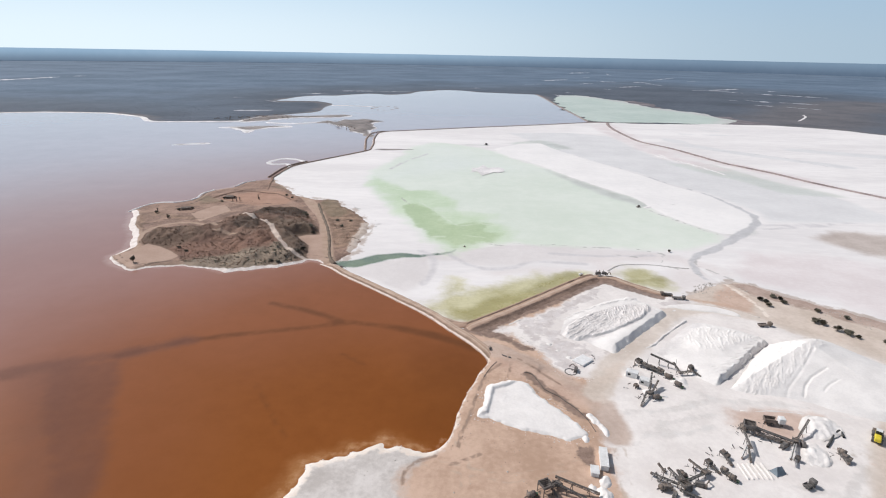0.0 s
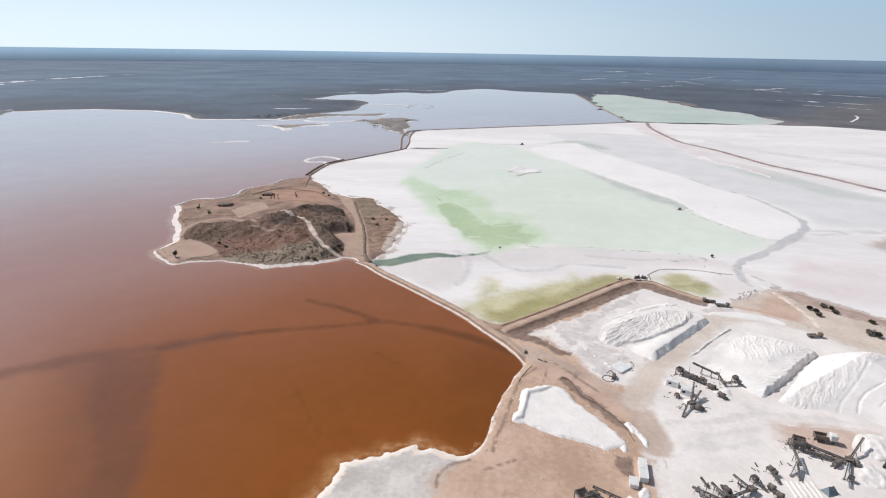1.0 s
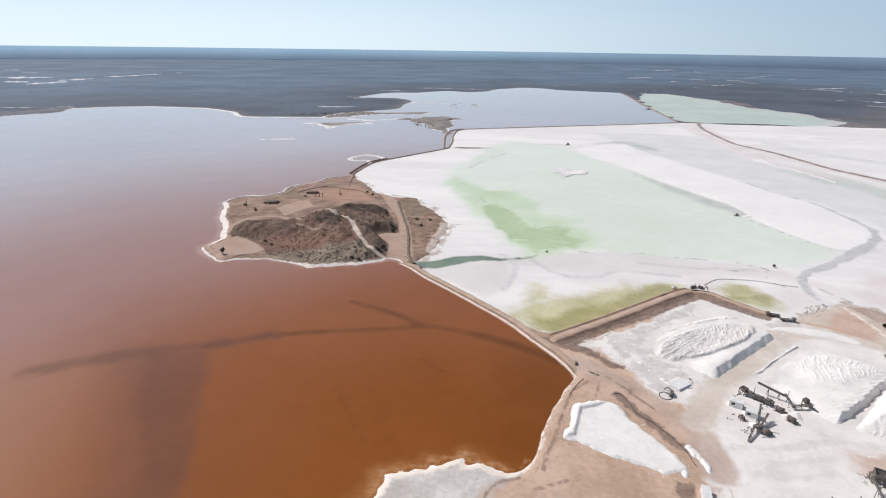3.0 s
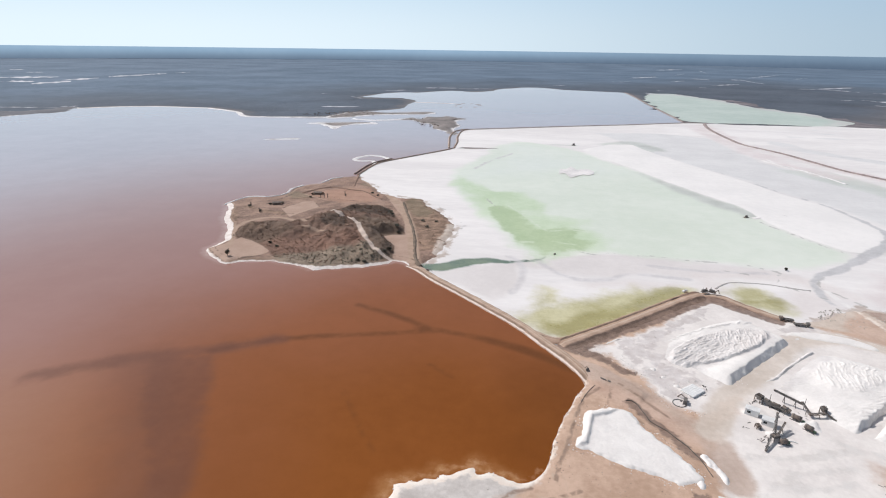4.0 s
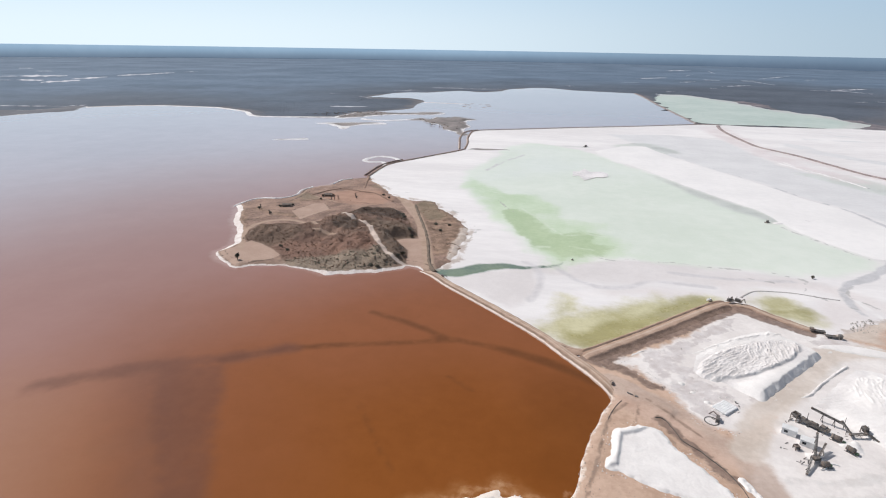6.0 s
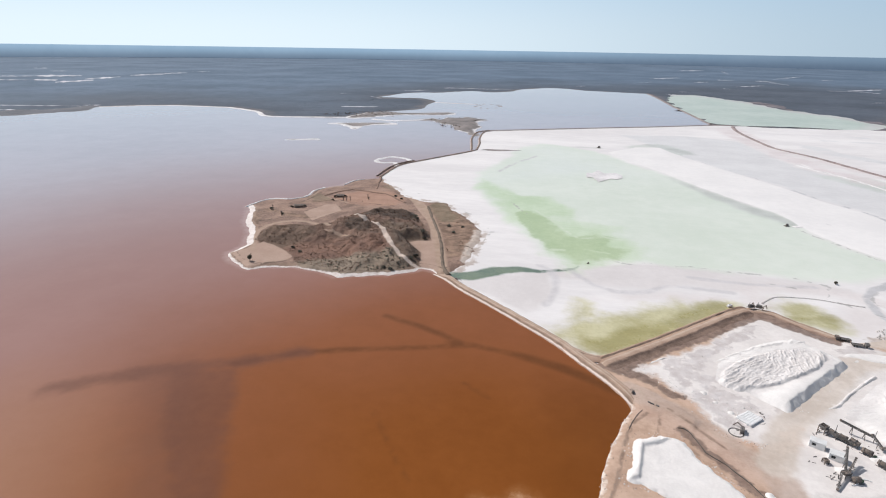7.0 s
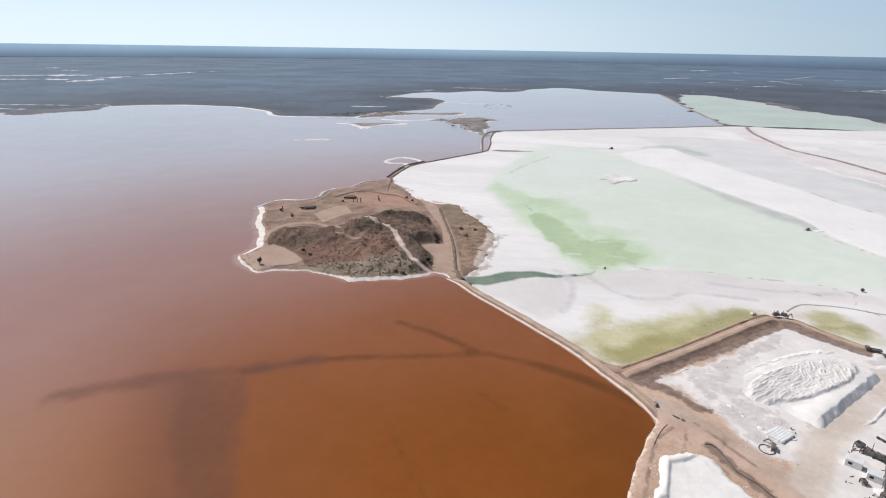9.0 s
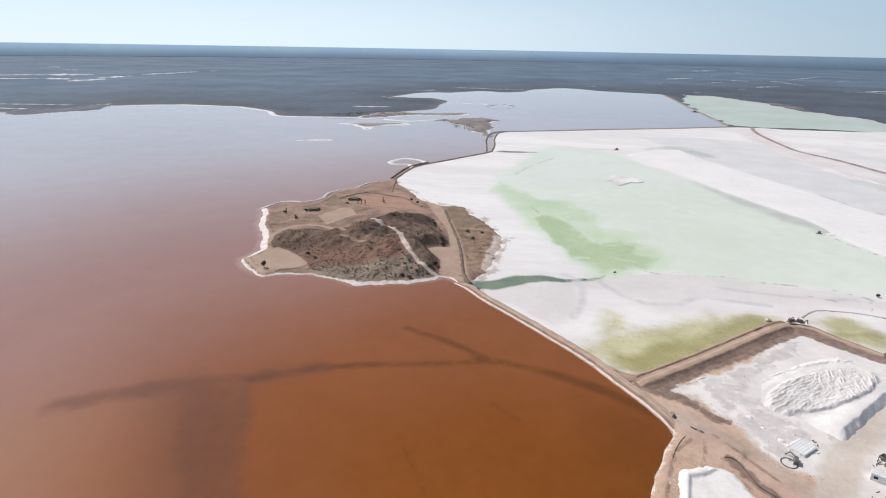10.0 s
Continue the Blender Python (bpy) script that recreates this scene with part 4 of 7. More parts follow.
BROWN_BAND = [(146, 262), (160, 256), (179, 242), (196, 220), (240, 140), (234, 134), (189, 211), (171, 229), (161, 237.5), (151, 246), (147, 252)]
WORKED = [(93, 150), (98, 154), (108, 152), (124, 151), (118, 147), (108, 138), (98, 141), (92, 145)]

GOUGES = [[(21, 178), (15, 171), (13, 164), (10, 153), (8.3, 145.5), (5.9, 138.5), (4.4, 130.3)], [(23, 169), (24, 174), (25, 179)], [(30, 173), (31, 167), (32, 161), (34, 158)], [(-10.7, 116), (-10.5, 121), (-7.5, 125), (-2, 127.5)],
          [(28, 181), (36, 172), (42, 164)], [(2, 124), (6, 126), (11, 128.5)]]
SWIRLS = [[(60, 150), (75, 152), (90, 158), (105, 158), (122, 155)], [(58, 135), (70, 145), (88, 150)], [(98, 157), (80, 165), (66, 178)], [(96, 119), (110, 117), (120, 126), (122, 136)], [(60, 110), (80, 107), (100, 111), (116, 122)],
          [(62, 140), (76, 140), (86, 144)], [(104, 170), (118, 183), (134, 198)], [(80, 192), (92, 204), (106, 222)], [(66, 184), (84, 202), (101, 221)]]


def yard_height(p):
    shore = line_distance(SHORE_LINE, p)
    h = np.clip(-0.35 + 0.32 * shore, -0.4, 0.45) + 0.12 * rough_noise(p, 0.08) * step_up(shore, 2, 8)
    return h - 0.15 * step_up(-line_distance(HAUL_ROAD, p), -5, -2) + 0.6 * step_up(-area_distance(TERRACE, p), -0.6, 1.4) \
        + 0.3 * np.abs(rough_noise(p, 0.22, 11.0)) * step_up(-area_distance(MOTTLED, p), -3, 3)


yard = sheet("yard", YARD, [(-55, 95, 30, 190, 1.2), (18, 168, 80, 262, 0.8), (28, 95, 205, 268, 1.6), (-80, -200, 420, 270, 14)], yard_height, {
    "mud": lambda p: area_distance(MUD_FLAT, p),
    "salted": lambda p: area_distance(YARD_SALT, p),
    "wet": lambda p: np.minimum.reduce([area_distance(WET_EDGE, p), area_distance([(40.5, 133.5), (45, 133.5), (43.5, 124.5), (39.5, 125)], p), line_distance([(30, 172), (35, 163), (42, 152.5), (46.5, 146)], p) - 1.6, line_distance(DYKE_YARD[2:11], p) - 7.2 - 1.6 * step_up(p[:, 0], 34, 58), line_distance([(86, 258), (93, 251), (103, 243)], p) - 4.0]),
    "mottled": lambda p: np.maximum(np.minimum(area_distance(MOTTLED, p), line_distance([(66, 186), (92, 216), (110, 236)], p) - 4), -1.0),
    "ruts": lambda p: np.abs(np.minimum.reduce([line_distance(HAUL_ROAD, p), line_distance(HAUL_BRANCH, p), line_distance([(19, 186), (10, 160), (5, 138), (8, 100)], p), line_distance([(-5, 125), (18, 119), (40, 126)], p), line_distance([(150, 205), (165, 225), (152, 248), (143, 262)], p), line_distance([(100, 148), (130, 128), (136, 110)], p)]) - 1.4) - 0.3,
    "reddish": lambda p: np.minimum.reduce([area_distance(REDDISH, p), area_distance(WORKED, p), area_distance([(93, 151), (94, 153.5), (110, 153.5), (122, 152), (114, 149), (107, 143), (103, 144)], p), line_distance([(20, 178), (35, 170), (44, 156)], p) - 4]),
    "road": lambda p: line_distance(HAUL_ROAD[:5], p) - 5.0,
    "lane": lambda p: np.minimum(line_distance(HAUL_BRANCH, p) - 4.8, area_distance(EAST_GROUND, p)),
    "brown_edge": lambda p: area_distance(BROWN_BAND, p),
    "rim": lambda p: np.minimum(line_distance(SHORE_LINE, p) - 1.5 - 1.6 * step_up(-p[:, 0], -2, 6), line_distance(EAST_TRACK, p) - 0.9),
    "gouge": lambda p: np.minimum.reduce([line_distance(c, p) for c in GOUGES]) - 0.55,
    "swirl": lambda p: np.minimum.reduce([line_distance(c, p) for c in SWIRLS]) - 1.0,
}, mat_yard)
tagged(yard, "tan earth and white salt works yard", "yard", kind="structure")


# ---- salt piles ----
def salt_pile(outline, height, label, step=0.7, lift=0.3, shade_line=None):
    """A pile of salt on the yard. height: of points and their depth within the outline."""
    edge = rounded(outline, 1.2, 0.5, 0.2)
    xs, ys = zip(*edge)
    # ridge shade is painted grey along a line, half-width last
    ob = sheet("salt_mound", edge, [(min(xs), min(ys), max(xs), max(ys), step)],
               lambda p: lift - 0.35 + height(p, -area_distance(edge, p)), {"toe": lambda p: -area_distance(edge, p) - 0.6, "shade_grey": lambda p: line_distance(shade_line[:-1], p) - shade_line[-1] if shade_line else 9 + 0 * p[:, 0]}, mat_heap)
    return tagged(ob, label, "salt mound", "salt mounds in the yard")


def lumps(p, cycles, seed, angle=0.0):
    """Sharp churned ridges, drawn out along one direction and winding."""
    c, s = math.cos(radians(angle)), math.sin(radians(angle))
    out = []
    for x, y in p:
        w = Vector((noise.noise(Vector((x * 0.16, y * 0.16, seed))), noise.noise(Vector((x * 0.16, y * 0.16, seed + 20))), 0)) * 1.3
        u, v = (x * c + y * s) * 0.34 + w.x * 0.5, -x * s + y * c + w.y
        n = noise.noise(Vector((u * cycles, v * cycles, seed))) + 0.4 * noise.noise(Vector((u * cycles * 2.4, v * cycles * 2.4, seed + 5)))
        out.append(1 - min(1.0, abs(n) * 2.4))
    return np.array(out)


def furrows(p, spacing, angle, seed, field=None):
    """Winding ridges with one steep side, broken along their length. field: what to follow instead of straight rows."""
    c, s = math.cos(radians(angle)), math.sin(radians(angle))
    out = []
    for i, (x, y) in enumerate(p):
        u, v = x * c + y * s, -x * s + y * c if field is None else field[i]
        v += 1.5 * noise.noise(Vector((u * 0.12, v * 0.2, seed))) + 0.5 * noise.noise(Vector((u * 0.4, v * 0.5, seed + 3)))
        f = (v / spacing) % 1.0
        k = noise.noise(Vector((u * 0.14, math.floor(v / spacing) * 3.7, seed + 8)))
        out.append((f / 0.72 if f < 0.72 else (1 - f) / 0.28) * min(max(0.55 + 1.6 * k, 0.08), 1.15))
    return np.array(out)


def churned(p, k, spacing, angle, seed, tall, field=None):
    """Rough tipped loads within k metres of cover."""
    return tall * step_up(k, -0.8, 1.2) * (0.95 * furrows(p, spacing, angle, seed, field) + 0.18 * lumps(p, 0.9, seed, angle + 15))


def plateau_one(p, d):
    s = ((p[:, 1] - 187) * 35 - (p[:, 0] - 65) * 37) / 51 + 0.5 * rough_noise(p, 0.3, 3.0)
    u, v = (p[:, 0] - 71) * 0.82 + (p[:, 1] - 214) * 0.57, (p[:, 1] - 214) * 0.82 - (p[:, 0] - 71) * 0.57
    top = (np.hypot(u / 26.0, v / 8.6) - 1) * 8.6 + 0.6 * rough_noise(p, 0.25, 6.0)
    ends = step_up(line_distance([(102, 224), (96, 236), (88, 245), (70, 236), (49, 216), (44, 201), (49, 197), (57, 193), (63, 188)], p), 0, 6)
    h = 0.25 * step_up(d, 0, 6) + (0.55 + 1.95 * step_up(-s, -14, -1.5)) * np.clip((s + 1.5) / 2.7, 0, 1) * ends
    crumbs = 0.07 * lumps(p, 0.9, 12.0, 40) * step_up(d, 0, 3) * step_up(s, 2, 9)
    rows = step_up(-u, -6, 2) * churned(p, -top, 1.2, 40, 2.0, 0.48) + step_up(u, -2, 6) * churned(p, -top, 1.05, 78, 2.0, 0.52)
    rows += step_up(-top, -0.6, 0.8) * (0.16 * lumps(p, 0.85, 22.0, 50) + 0.14 * lumps(p, 0.55, 25.0, 20))
    ring = 0.4 * np.exp(-((top - 5.0) / 0.7) ** 2) * step_up(v, -3, 3) * (0.3 + 0.9 * lumps(p, 0.6, 27.0, 35))
    return h + crumbs + ring * step_up(d, 0, 1.5) + 0.7 * step_up(-top, -0.5, 0.7) + rows


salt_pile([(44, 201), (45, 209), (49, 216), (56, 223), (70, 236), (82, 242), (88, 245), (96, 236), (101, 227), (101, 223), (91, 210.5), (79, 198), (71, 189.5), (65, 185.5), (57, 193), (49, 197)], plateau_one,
          "low white salt mound with rough ridges and a grey bank", 0.3, shade_line=[(55, 203), (71, 213.5), (86, 224), 9.0])


def plateau_two(p, d):
    d = d + 0.9 * rough_noise(p, 0.25, 4.0)
    ramp = step_up(-line_distance([(102, 172), (131, 198)], p), -34, -2)
    k = -area_distance([(97, 199), (105, 208), (112, 209), (121, 205), (128, 199), (117, 193), (107, 187), (100, 190)], p)
    ridge = np.exp(-(line_distance([(78.5, 191.8), (83.8, 194.5), (89.6, 201), (95.7, 207.5), (105.6, 216.5)], p) / 0.75) ** 2) * (0.7 + 0.4 * lumps(p, 0.7, 31.0, 45))
    near = step_up(-line_distance([(101, 171), (131, 198)], p), -6, -1)
    soft = step_up(line_distance([(133, 201), (126, 211), (115, 219), (106, 220), (96, 210), (78, 189), (84, 181), (89, 172), (95, 165)], p), 0, 7)
    return np.clip(d / 1.5, 0, 1) * soft * (0.3 + 2.2 * ramp) + 1.3 * step_up(k, -5, 5) + churned(p, k, 1.1, 66, 5.0, 0.34, np.hypot(p[:, 0] - 134, (p[:, 1] - 186) * 0.8)) + 1.0 * ridge * step_up(d, -1, 1.2) \
        + (0.25 * near + 0.1) * lumps(p, 0.6, 14.0, 10) * step_up(d, 0, 2)


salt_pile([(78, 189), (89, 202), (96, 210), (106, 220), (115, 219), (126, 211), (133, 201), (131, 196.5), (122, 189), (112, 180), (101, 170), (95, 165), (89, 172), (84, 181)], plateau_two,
          "broad white salt mound with a rippled crown", 0.32, shade_line=[(84, 190), (96, 203), (108, 214), 4.0])


def dome(p, d):
    x, y = p[:, 0] - 137, p[:, 1] - 184
    u, v = -0.89 * x - 0.457 * y, 0.457 * x - 0.89 * y
    fall = np.where(v > 0, 0.22 * v, -0.6 * v)
    peak = np.clip(np.where(u > 0, 9.8 * (1 - u / 43.8) - fall, 9.8 - np.hypot(0.2 * u, fall)), 0.01, 9.4)
    h = (peak ** 5 + (6.4 * np.clip(1 - line_distance([(150, 172), (158, 167)], p) / 32.0, 0, 1)) ** 5) ** 0.2
    k = 6.5 - line_distance([(106, 166), (117, 172), (128, 180), (138, 187)], p) + 1.5 * rough_noise(p, 0.15, 2.0)
    one, two = [(123.5, 160.5), (126, 164.5), (130, 168), (137, 171.5)], [(131, 162), (134, 164.3), (138, 166)]
    crease = [(116, 158), (120, 164), (129, 172), (139, 182)]
    cut = np.exp(-(line_distance(one, p) / 0.32) ** 2) + 0.7 * np.exp(-(line_distance(two, p) / 0.3) ** 2) + 0.5 * np.exp(-(line_distance(crease, p) / 0.5) ** 2)
    return (h - 0.3 * cut) * step_up(d, -1.5, 5) + churned(p, k, 0.75, 56, 9.0, 0.36) * step_up(d, 0, 3)


salt_pile([(97, 163.5), (108, 176), (121, 192), (134, 199), (147, 195), (160, 184), (172, 168), (166, 152), (148, 147), (133, 151), (119, 157.5), (110, 159.5), (100, 160.5)], dome,
          "tall domed white salt stockpile with a rippled flank", 0.36)


def low_cone(x, y, r, h, seed):
    return lambda p, d: h * np.clip(1 - np.hypot(p[:, 0] - x, p[:, 1] - y) / r, 0, 1) + churned(p, d, 1.2, 70, seed, 0.8)


salt_pile([(111, 142), (115, 148), (119, 150.5), (125, 149.5), (127, 144), (119, 139), (112, 138.5)], low_cone(119, 145, 9, 2.0, 3.0), "small rough white salt heap in the yard")
salt_pile([(104.5, 127), (107.5, 135), (111, 137.5), (115, 136), (112, 128)], low_cone(110, 132, 7, 1.3, 7.0), "small rough white salt heap in the yard")


PAD = [(9.5, 146), (12.4, 153.5), (14.2, 162.9), (21.8, 167.1), (29.8, 166.8), (32.1, 160.2), (37.2, 153.4), (42.3, 146), (44.8, 141), (45.2, 137.4), (38.4, 134.6), (32.4, 136.8), (22.6, 139.7), (15.4, 143.8)]
PAD_SHELF = [(9.4, 144.6), (12.2, 152.5), (14.1, 162.4), (22, 167), (25.4, 166.1), (21.6, 162.8), (17.1, 160.9), (15.6, 154.4), (14.1, 147.8)]


def pad(p, d):
    d = d + 0.7 * rough_noise(p, 0.35, 8.0)
    shelf = -area_distance(PAD_SHELF, p) + 0.3 * rough_noise(p, 0.4, 2.0)
    return 0.95 * step_up(d, -0.3, 2.2) + 0.8 * np.clip((shelf + 0.5) / 0.7, 0, 1) * step_up(d, 0.2, 3.0) + 0.1 * rough_noise(p, 0.2) + 0.07 * lumps(p, 0.5, 4.0, -35) * step_up(d, 0, 2)


salt_pile(PAD, pad, "smooth flat white salt mound with a raised stepped shelf", 0.4)

# the last mound, at x 84.2, stands in for a white tent-like sheet
for x, y, r, h in ((47.5, 183.5, 2.0, 1.0), (44.5, 188.5, 1.6, 0.8), (56.0, 184.0, 1.8, 0.7), (41.5, 193.5, 2.2, 0.9), (71.0, 161.8, 3.2, 1.5), (84.2, 168.8, 5.0, 1.3)):
    salt_pile([(x + r * math.cos(k * 0.785), y + r * (1.0 + 0.25 * math.sin(k * 2.1)) * math.sin(k * 0.785)) for k in range(8)],
              lambda p, d, x=x, y=y, r=r, h=h: h * step_up(d, 0, r * 0.9) + 0.2 * lumps(p, 0.9, x, 30) * step_up(d, 0, 1), "small white salt mound beside the works", 0.5)

salt_pile([(45.4, 149), (48, 150), (51, 144), (52.2, 138.5), (50.2, 137), (48.4, 141), (46.2, 145)], lambda p, d: 0.6 * step_up(d, 0, 1.5) + 0.35 * lumps(p, 0.7, 3.0, 60) * step_up(d, 0, 1), "long low white salt ridge beside the haul road", 0.4)

# ---- the far side ----
mat_spit = layered("spit_earth", ((0.13, 0.115, 0.11), (0.33, 0.285, 0.265), 0.03), [("rim", 2.5, 8.0, 0.03, (0.68, 0.64, 0.63), (0.80, 0.77, 0.76), 0.1, 0.95, 0.8)], 0.9, (0.5, 0.2))
mat_dark_spit = layered("dark_spit_earth", ((0.08, 0.085, 0.10), (0.15, 0.15, 0.165), 0.02), [("rim", 2.5, 8.0, 0.03, (0.60, 0.58, 0.58), (0.78, 0.76, 0.75), 0.1, 0.9, 0.8)], 0.9, (0.5, 0.2))
mat_pan = layered("dry_salt_pan", ((0.27, 0.285, 0.32), (0.82, 0.80, 0.83), 0.035), (), 0.75, None)
mat_white = layered("salt_bank", ((0.58, 0.55, 0.54), (0.85, 0.81, 0.79), 0.05), (), 0.75, None)


def spit(outline, label, height, rim=4.0, step=8.0, m=None):
    edge = rounded(outline, step * 0.5, 6.0 if step > 5.5 else 2.0, 0.05)
    xs, ys = zip(*edge)
    ob = sheet("spit", edge, [(min(xs), min(ys), max(xs), max(ys), step)], lambda p: np.clip(-0.2 - 0.12 * area_distance(edge, p), -0.2, height),
               {"rim": lambda p: -area_distance(edge, p) - rim}, m or mat_spit)
    return tagged(ob, label, "spit of land", kind="structure")


spit([(-218, 878), (-191, 870), (-177, 845), (-160, 836), (-148, 801), (-135, 774), (-120, 750), (-110, 735), (-104, 744), (-113, 797), (-111, 835), (-123, 880), (-106, 914), (-124, 925), (-146, 944), (-163, 931), (-183, 934), (-186, 901), (-203, 912)],
     "low tan promontory with dark scrub and salt-white shore", 1.8, 2.5, 6)
spit([(-332, 640), (-310, 648), (-289, 657), (-296, 668), (-312, 660), (-330, 652)], "small dark islet with a white salt rim", 0.9, 4.0, 4)
spit([(-676, 800), (-654, 822), (-640, 826), (-664, 808)], "small far islet with a white salt rim", 0.6, 4.0, 6)
spit([(-530, 806), (-512, 828), (-500, 836), (-520, 816)], "small far islet with a white salt rim", 0.6, 4.0, 6)
spit([(-341, 876), (-314, 868), (-295, 894), (-262, 930), (-226, 944), (-172, 970), (-190, 1000), (-250, 975), (-300, 975), (-330, 940)], "low tan shore with pale salt", 0.9, 5.0, 8)
spit([(-372, 790), (-349, 797), (-318, 793), (-299, 772), (-283, 747), (-276, 766), (-270, 800), (-236, 818), (-252, 838), (-290, 826), (-330, 814)], "thin grey spit with a white salt rim", 0.5, 7.0, 6)
spit([(-862, 732), (-898, 803), (-848, 831), (-827, 910), (-777, 835), (-801, 795), (-817, 748)], "dark low spit with a white salt rim", 0.8, 1.5, 9, mat_dark_spit)
WHITE_BANK = [(-4, -0.3), (-2.5, 0.3), (0, 0.5), (2.5, 0.3), (4, -0.3)]


def white_bank(path, label, scale=1.0, step=6.0, m=None):
    return tagged(sweep("salt_bank", path, [(o * scale, z) for o, z in WHITE_BANK], m or mat_white, {}, step, 0.8), label, "salt bank", kind="structure")


white_bank([(-158, 528), (-164, 545), (-178, 543), (-186, 553), (-176, 573), (-158, 568), (-150, 556)], "white salt bank in a horseshoe curve", 0.8, 3)
white_bank(ISLAND_WEST[31:36], "thin white salt line along the island shore", 0.32, 2.5)
white_bank(ISLAND_WEST[27:32], "thin white salt line along the island shore", 0.26, 2.5)
white_bank(ISLAND_WEST[36:39], "thin white salt line along the island shore", 0.25, 2.5)
white_bank(FAR_SHORE[14:19], "white salt line along the far shore", 1.3, 10)
white_bank(FAR_SHORE[18:22], "white salt line along the far shore", 1.0, 10)
white_bank([(-250, 1170), (-200, 1165), (-160, 1160)], "thin pale bank across the far pond", 0.8, 8)
white_bank([(-290, 870), (-250, 860), (-206, 890)], "white salt line by the promontory", 1.4, 8)
for a in range(9):
    spit([(-135 + 24 * math.cos(a * 0.7) + 7 * math.cos(k * 1.26), 1132 + 42 * math.sin(a * 0.7) + 9 * math.sin(k * 1.26)) for k in range(5)], "small dark islet in a ring of others", 1.0, 1.0, 6)


def salt_pan(x0, y0, x1, y1, deep, label="white dry salt pan on the far plain", lift=-0.35, m=None):
    """A broken sliver of dried salt from one end to the other: its edge winds in and out."""
    a, b = Vector((x0, y0, 0)), Vector((x1, y1, 0))
    out, n = ((a + b) / 2).normalized() * deep * 0.3, max(6, round((b - a).length / 12))
    rng = random.Random(round(x0 + y0))
    near, far = [], []
    for k in range(n + 1):
        u = k / n
        c, w = a.lerp(b, u), math.sin(math.pi * min(max(u, 0.06), 0.94)) ** 0.6
        thin = rng.choice((0.12, 0.35, 0.8, 1.0, 1.2) if deep < 75 else (0.5, 0.8, 1.1, 1.3))
        near.append(c - out * w * thin * rng.uniform(0.4, 1.2))
        far.append(c + out * w * thin * rng.uniform(0.4, 1.2))
    edge = [(q.x, q.y) for q in near + far[::-1]]
    xs, ys = zip(*edge)
    return tagged(sheet("salt_pan", edge, [(min(xs), min(ys), max(xs), max(ys), max(10, deep / 3))], lift, {}, m or mat_pan), label, "salt pan", "salt pans on the plain", "structure")


PANS_WEST = ((-1672, 1603, -1568, 1684, 180), (-1510, 1444, -1450, 1468, 140), (-1379, 1386, -1361, 1503, 170), (-1422, 1539, -1413, 1677, 130), (-1442, 1759, -1410, 1923, 120), (-1426, 1915, -1408, 2020, 77), (-1416, 2067, -1384, 2136, 60),
             (-1892, 1888, -1843, 1912, 67), (-3384, 3730, -3340, 3774, 200), (-2129, 2050, -2087, 2073, 82), (-1020, 850, -846, 891, 22), (-853, 899, -832, 926, 15), (-960, 800, -819, 816, 34), (-1800, 1500, -1672, 1603, 90), (-1650, 1380, -1510, 1444, 60))
PANS_MIDDLE = ((-406, 1037, -338, 1057, 34), (-517, 1326, -493, 1316, 15), (-424, 1271, -380, 1223, 24), (-399, 1263, -328, 1388, 35), (-328, 1388, -243, 1397, 38), (-312, 1604, -199, 1619, 30), (-392, 1464, -332, 1506, 22), (-212, 1592, -119, 1624, 24),
               (55, 1840, 91, 1854, 26), (289, 1611, 312, 1598, 37))
PANS_EAST = ((376, 2435, 524, 2594, 98), (272, 2112, 341, 2175, 35), (498, 2237, 567, 2303, 61), (692, 3469, 874, 3656, 140), (643, 2808, 718, 2962, 66), (637, 2499, 695, 2436, 74), (784, 2472, 834, 2450, 76), (808, 2399, 814, 2217, 68),
             (585, 2036, 708, 2144, 63), (914, 2663, 1184, 3052, 87), (517, 1925, 532, 1903, 44), (344, 1715, 371, 1724, 29), (934, 3508, 879, 3172, 90))
PANS_SOUTH_EAST = ((891, 1977, 1049, 2087, 95), (822, 1953, 922, 1937, 34), (913, 1934, 944, 1850, 42), (977, 1838, 1014, 1787, 64), (1089, 1969, 1121, 1980, 77), (810, 1512, 842, 1491, 50), (745, 1394, 779, 1365, 42), (801, 1556, 814, 1513, 23),
                   (738, 1521, 772, 1531, 22), (1082, 2639, 1175, 2724, 64), (1020, 1790, 1120, 1700, 40), (860, 1490, 930, 1440, 30), (800, 1350, 850, 1300, 26))
for row in PANS_WEST + PANS_MIDDLE + PANS_EAST + PANS_SOUTH_EAST:
    salt_pan(*row)
TRACK_BED = [(-2, -0.5), (-1.4, -0.25), (1.4, -0.25), (2, -0.5)]
for path in ([(650, 1050), (669, 1073), (710, 1128), (728, 1165)],):
    tagged(sweep("track", path, TRACK_BED, mat_white, {}, 12, 0.6), "pale dirt track across the far scrub", "track", kind="structure")
mat_beach = layered("pink_shore", ((0.095, 0.087, 0.097), (0.27, 0.23, 0.235), 0.03), (), 0.85, None)
tagged(sheet("shore", rounded([(458, 1070), (500, 1105), (540, 1090), (538, 1044), (560, 1000), (575, 930), (572, 885), (548, 862), (534, 930), (510, 968), (485, 962), (463, 985), (448, 1020)], 12, 16, 0.03), [(430, 850, 610, 1110, 20)], -0.2, {}, mat_beach),
       "pinkish bare shore between salt and scrub", "shore", kind="structure")
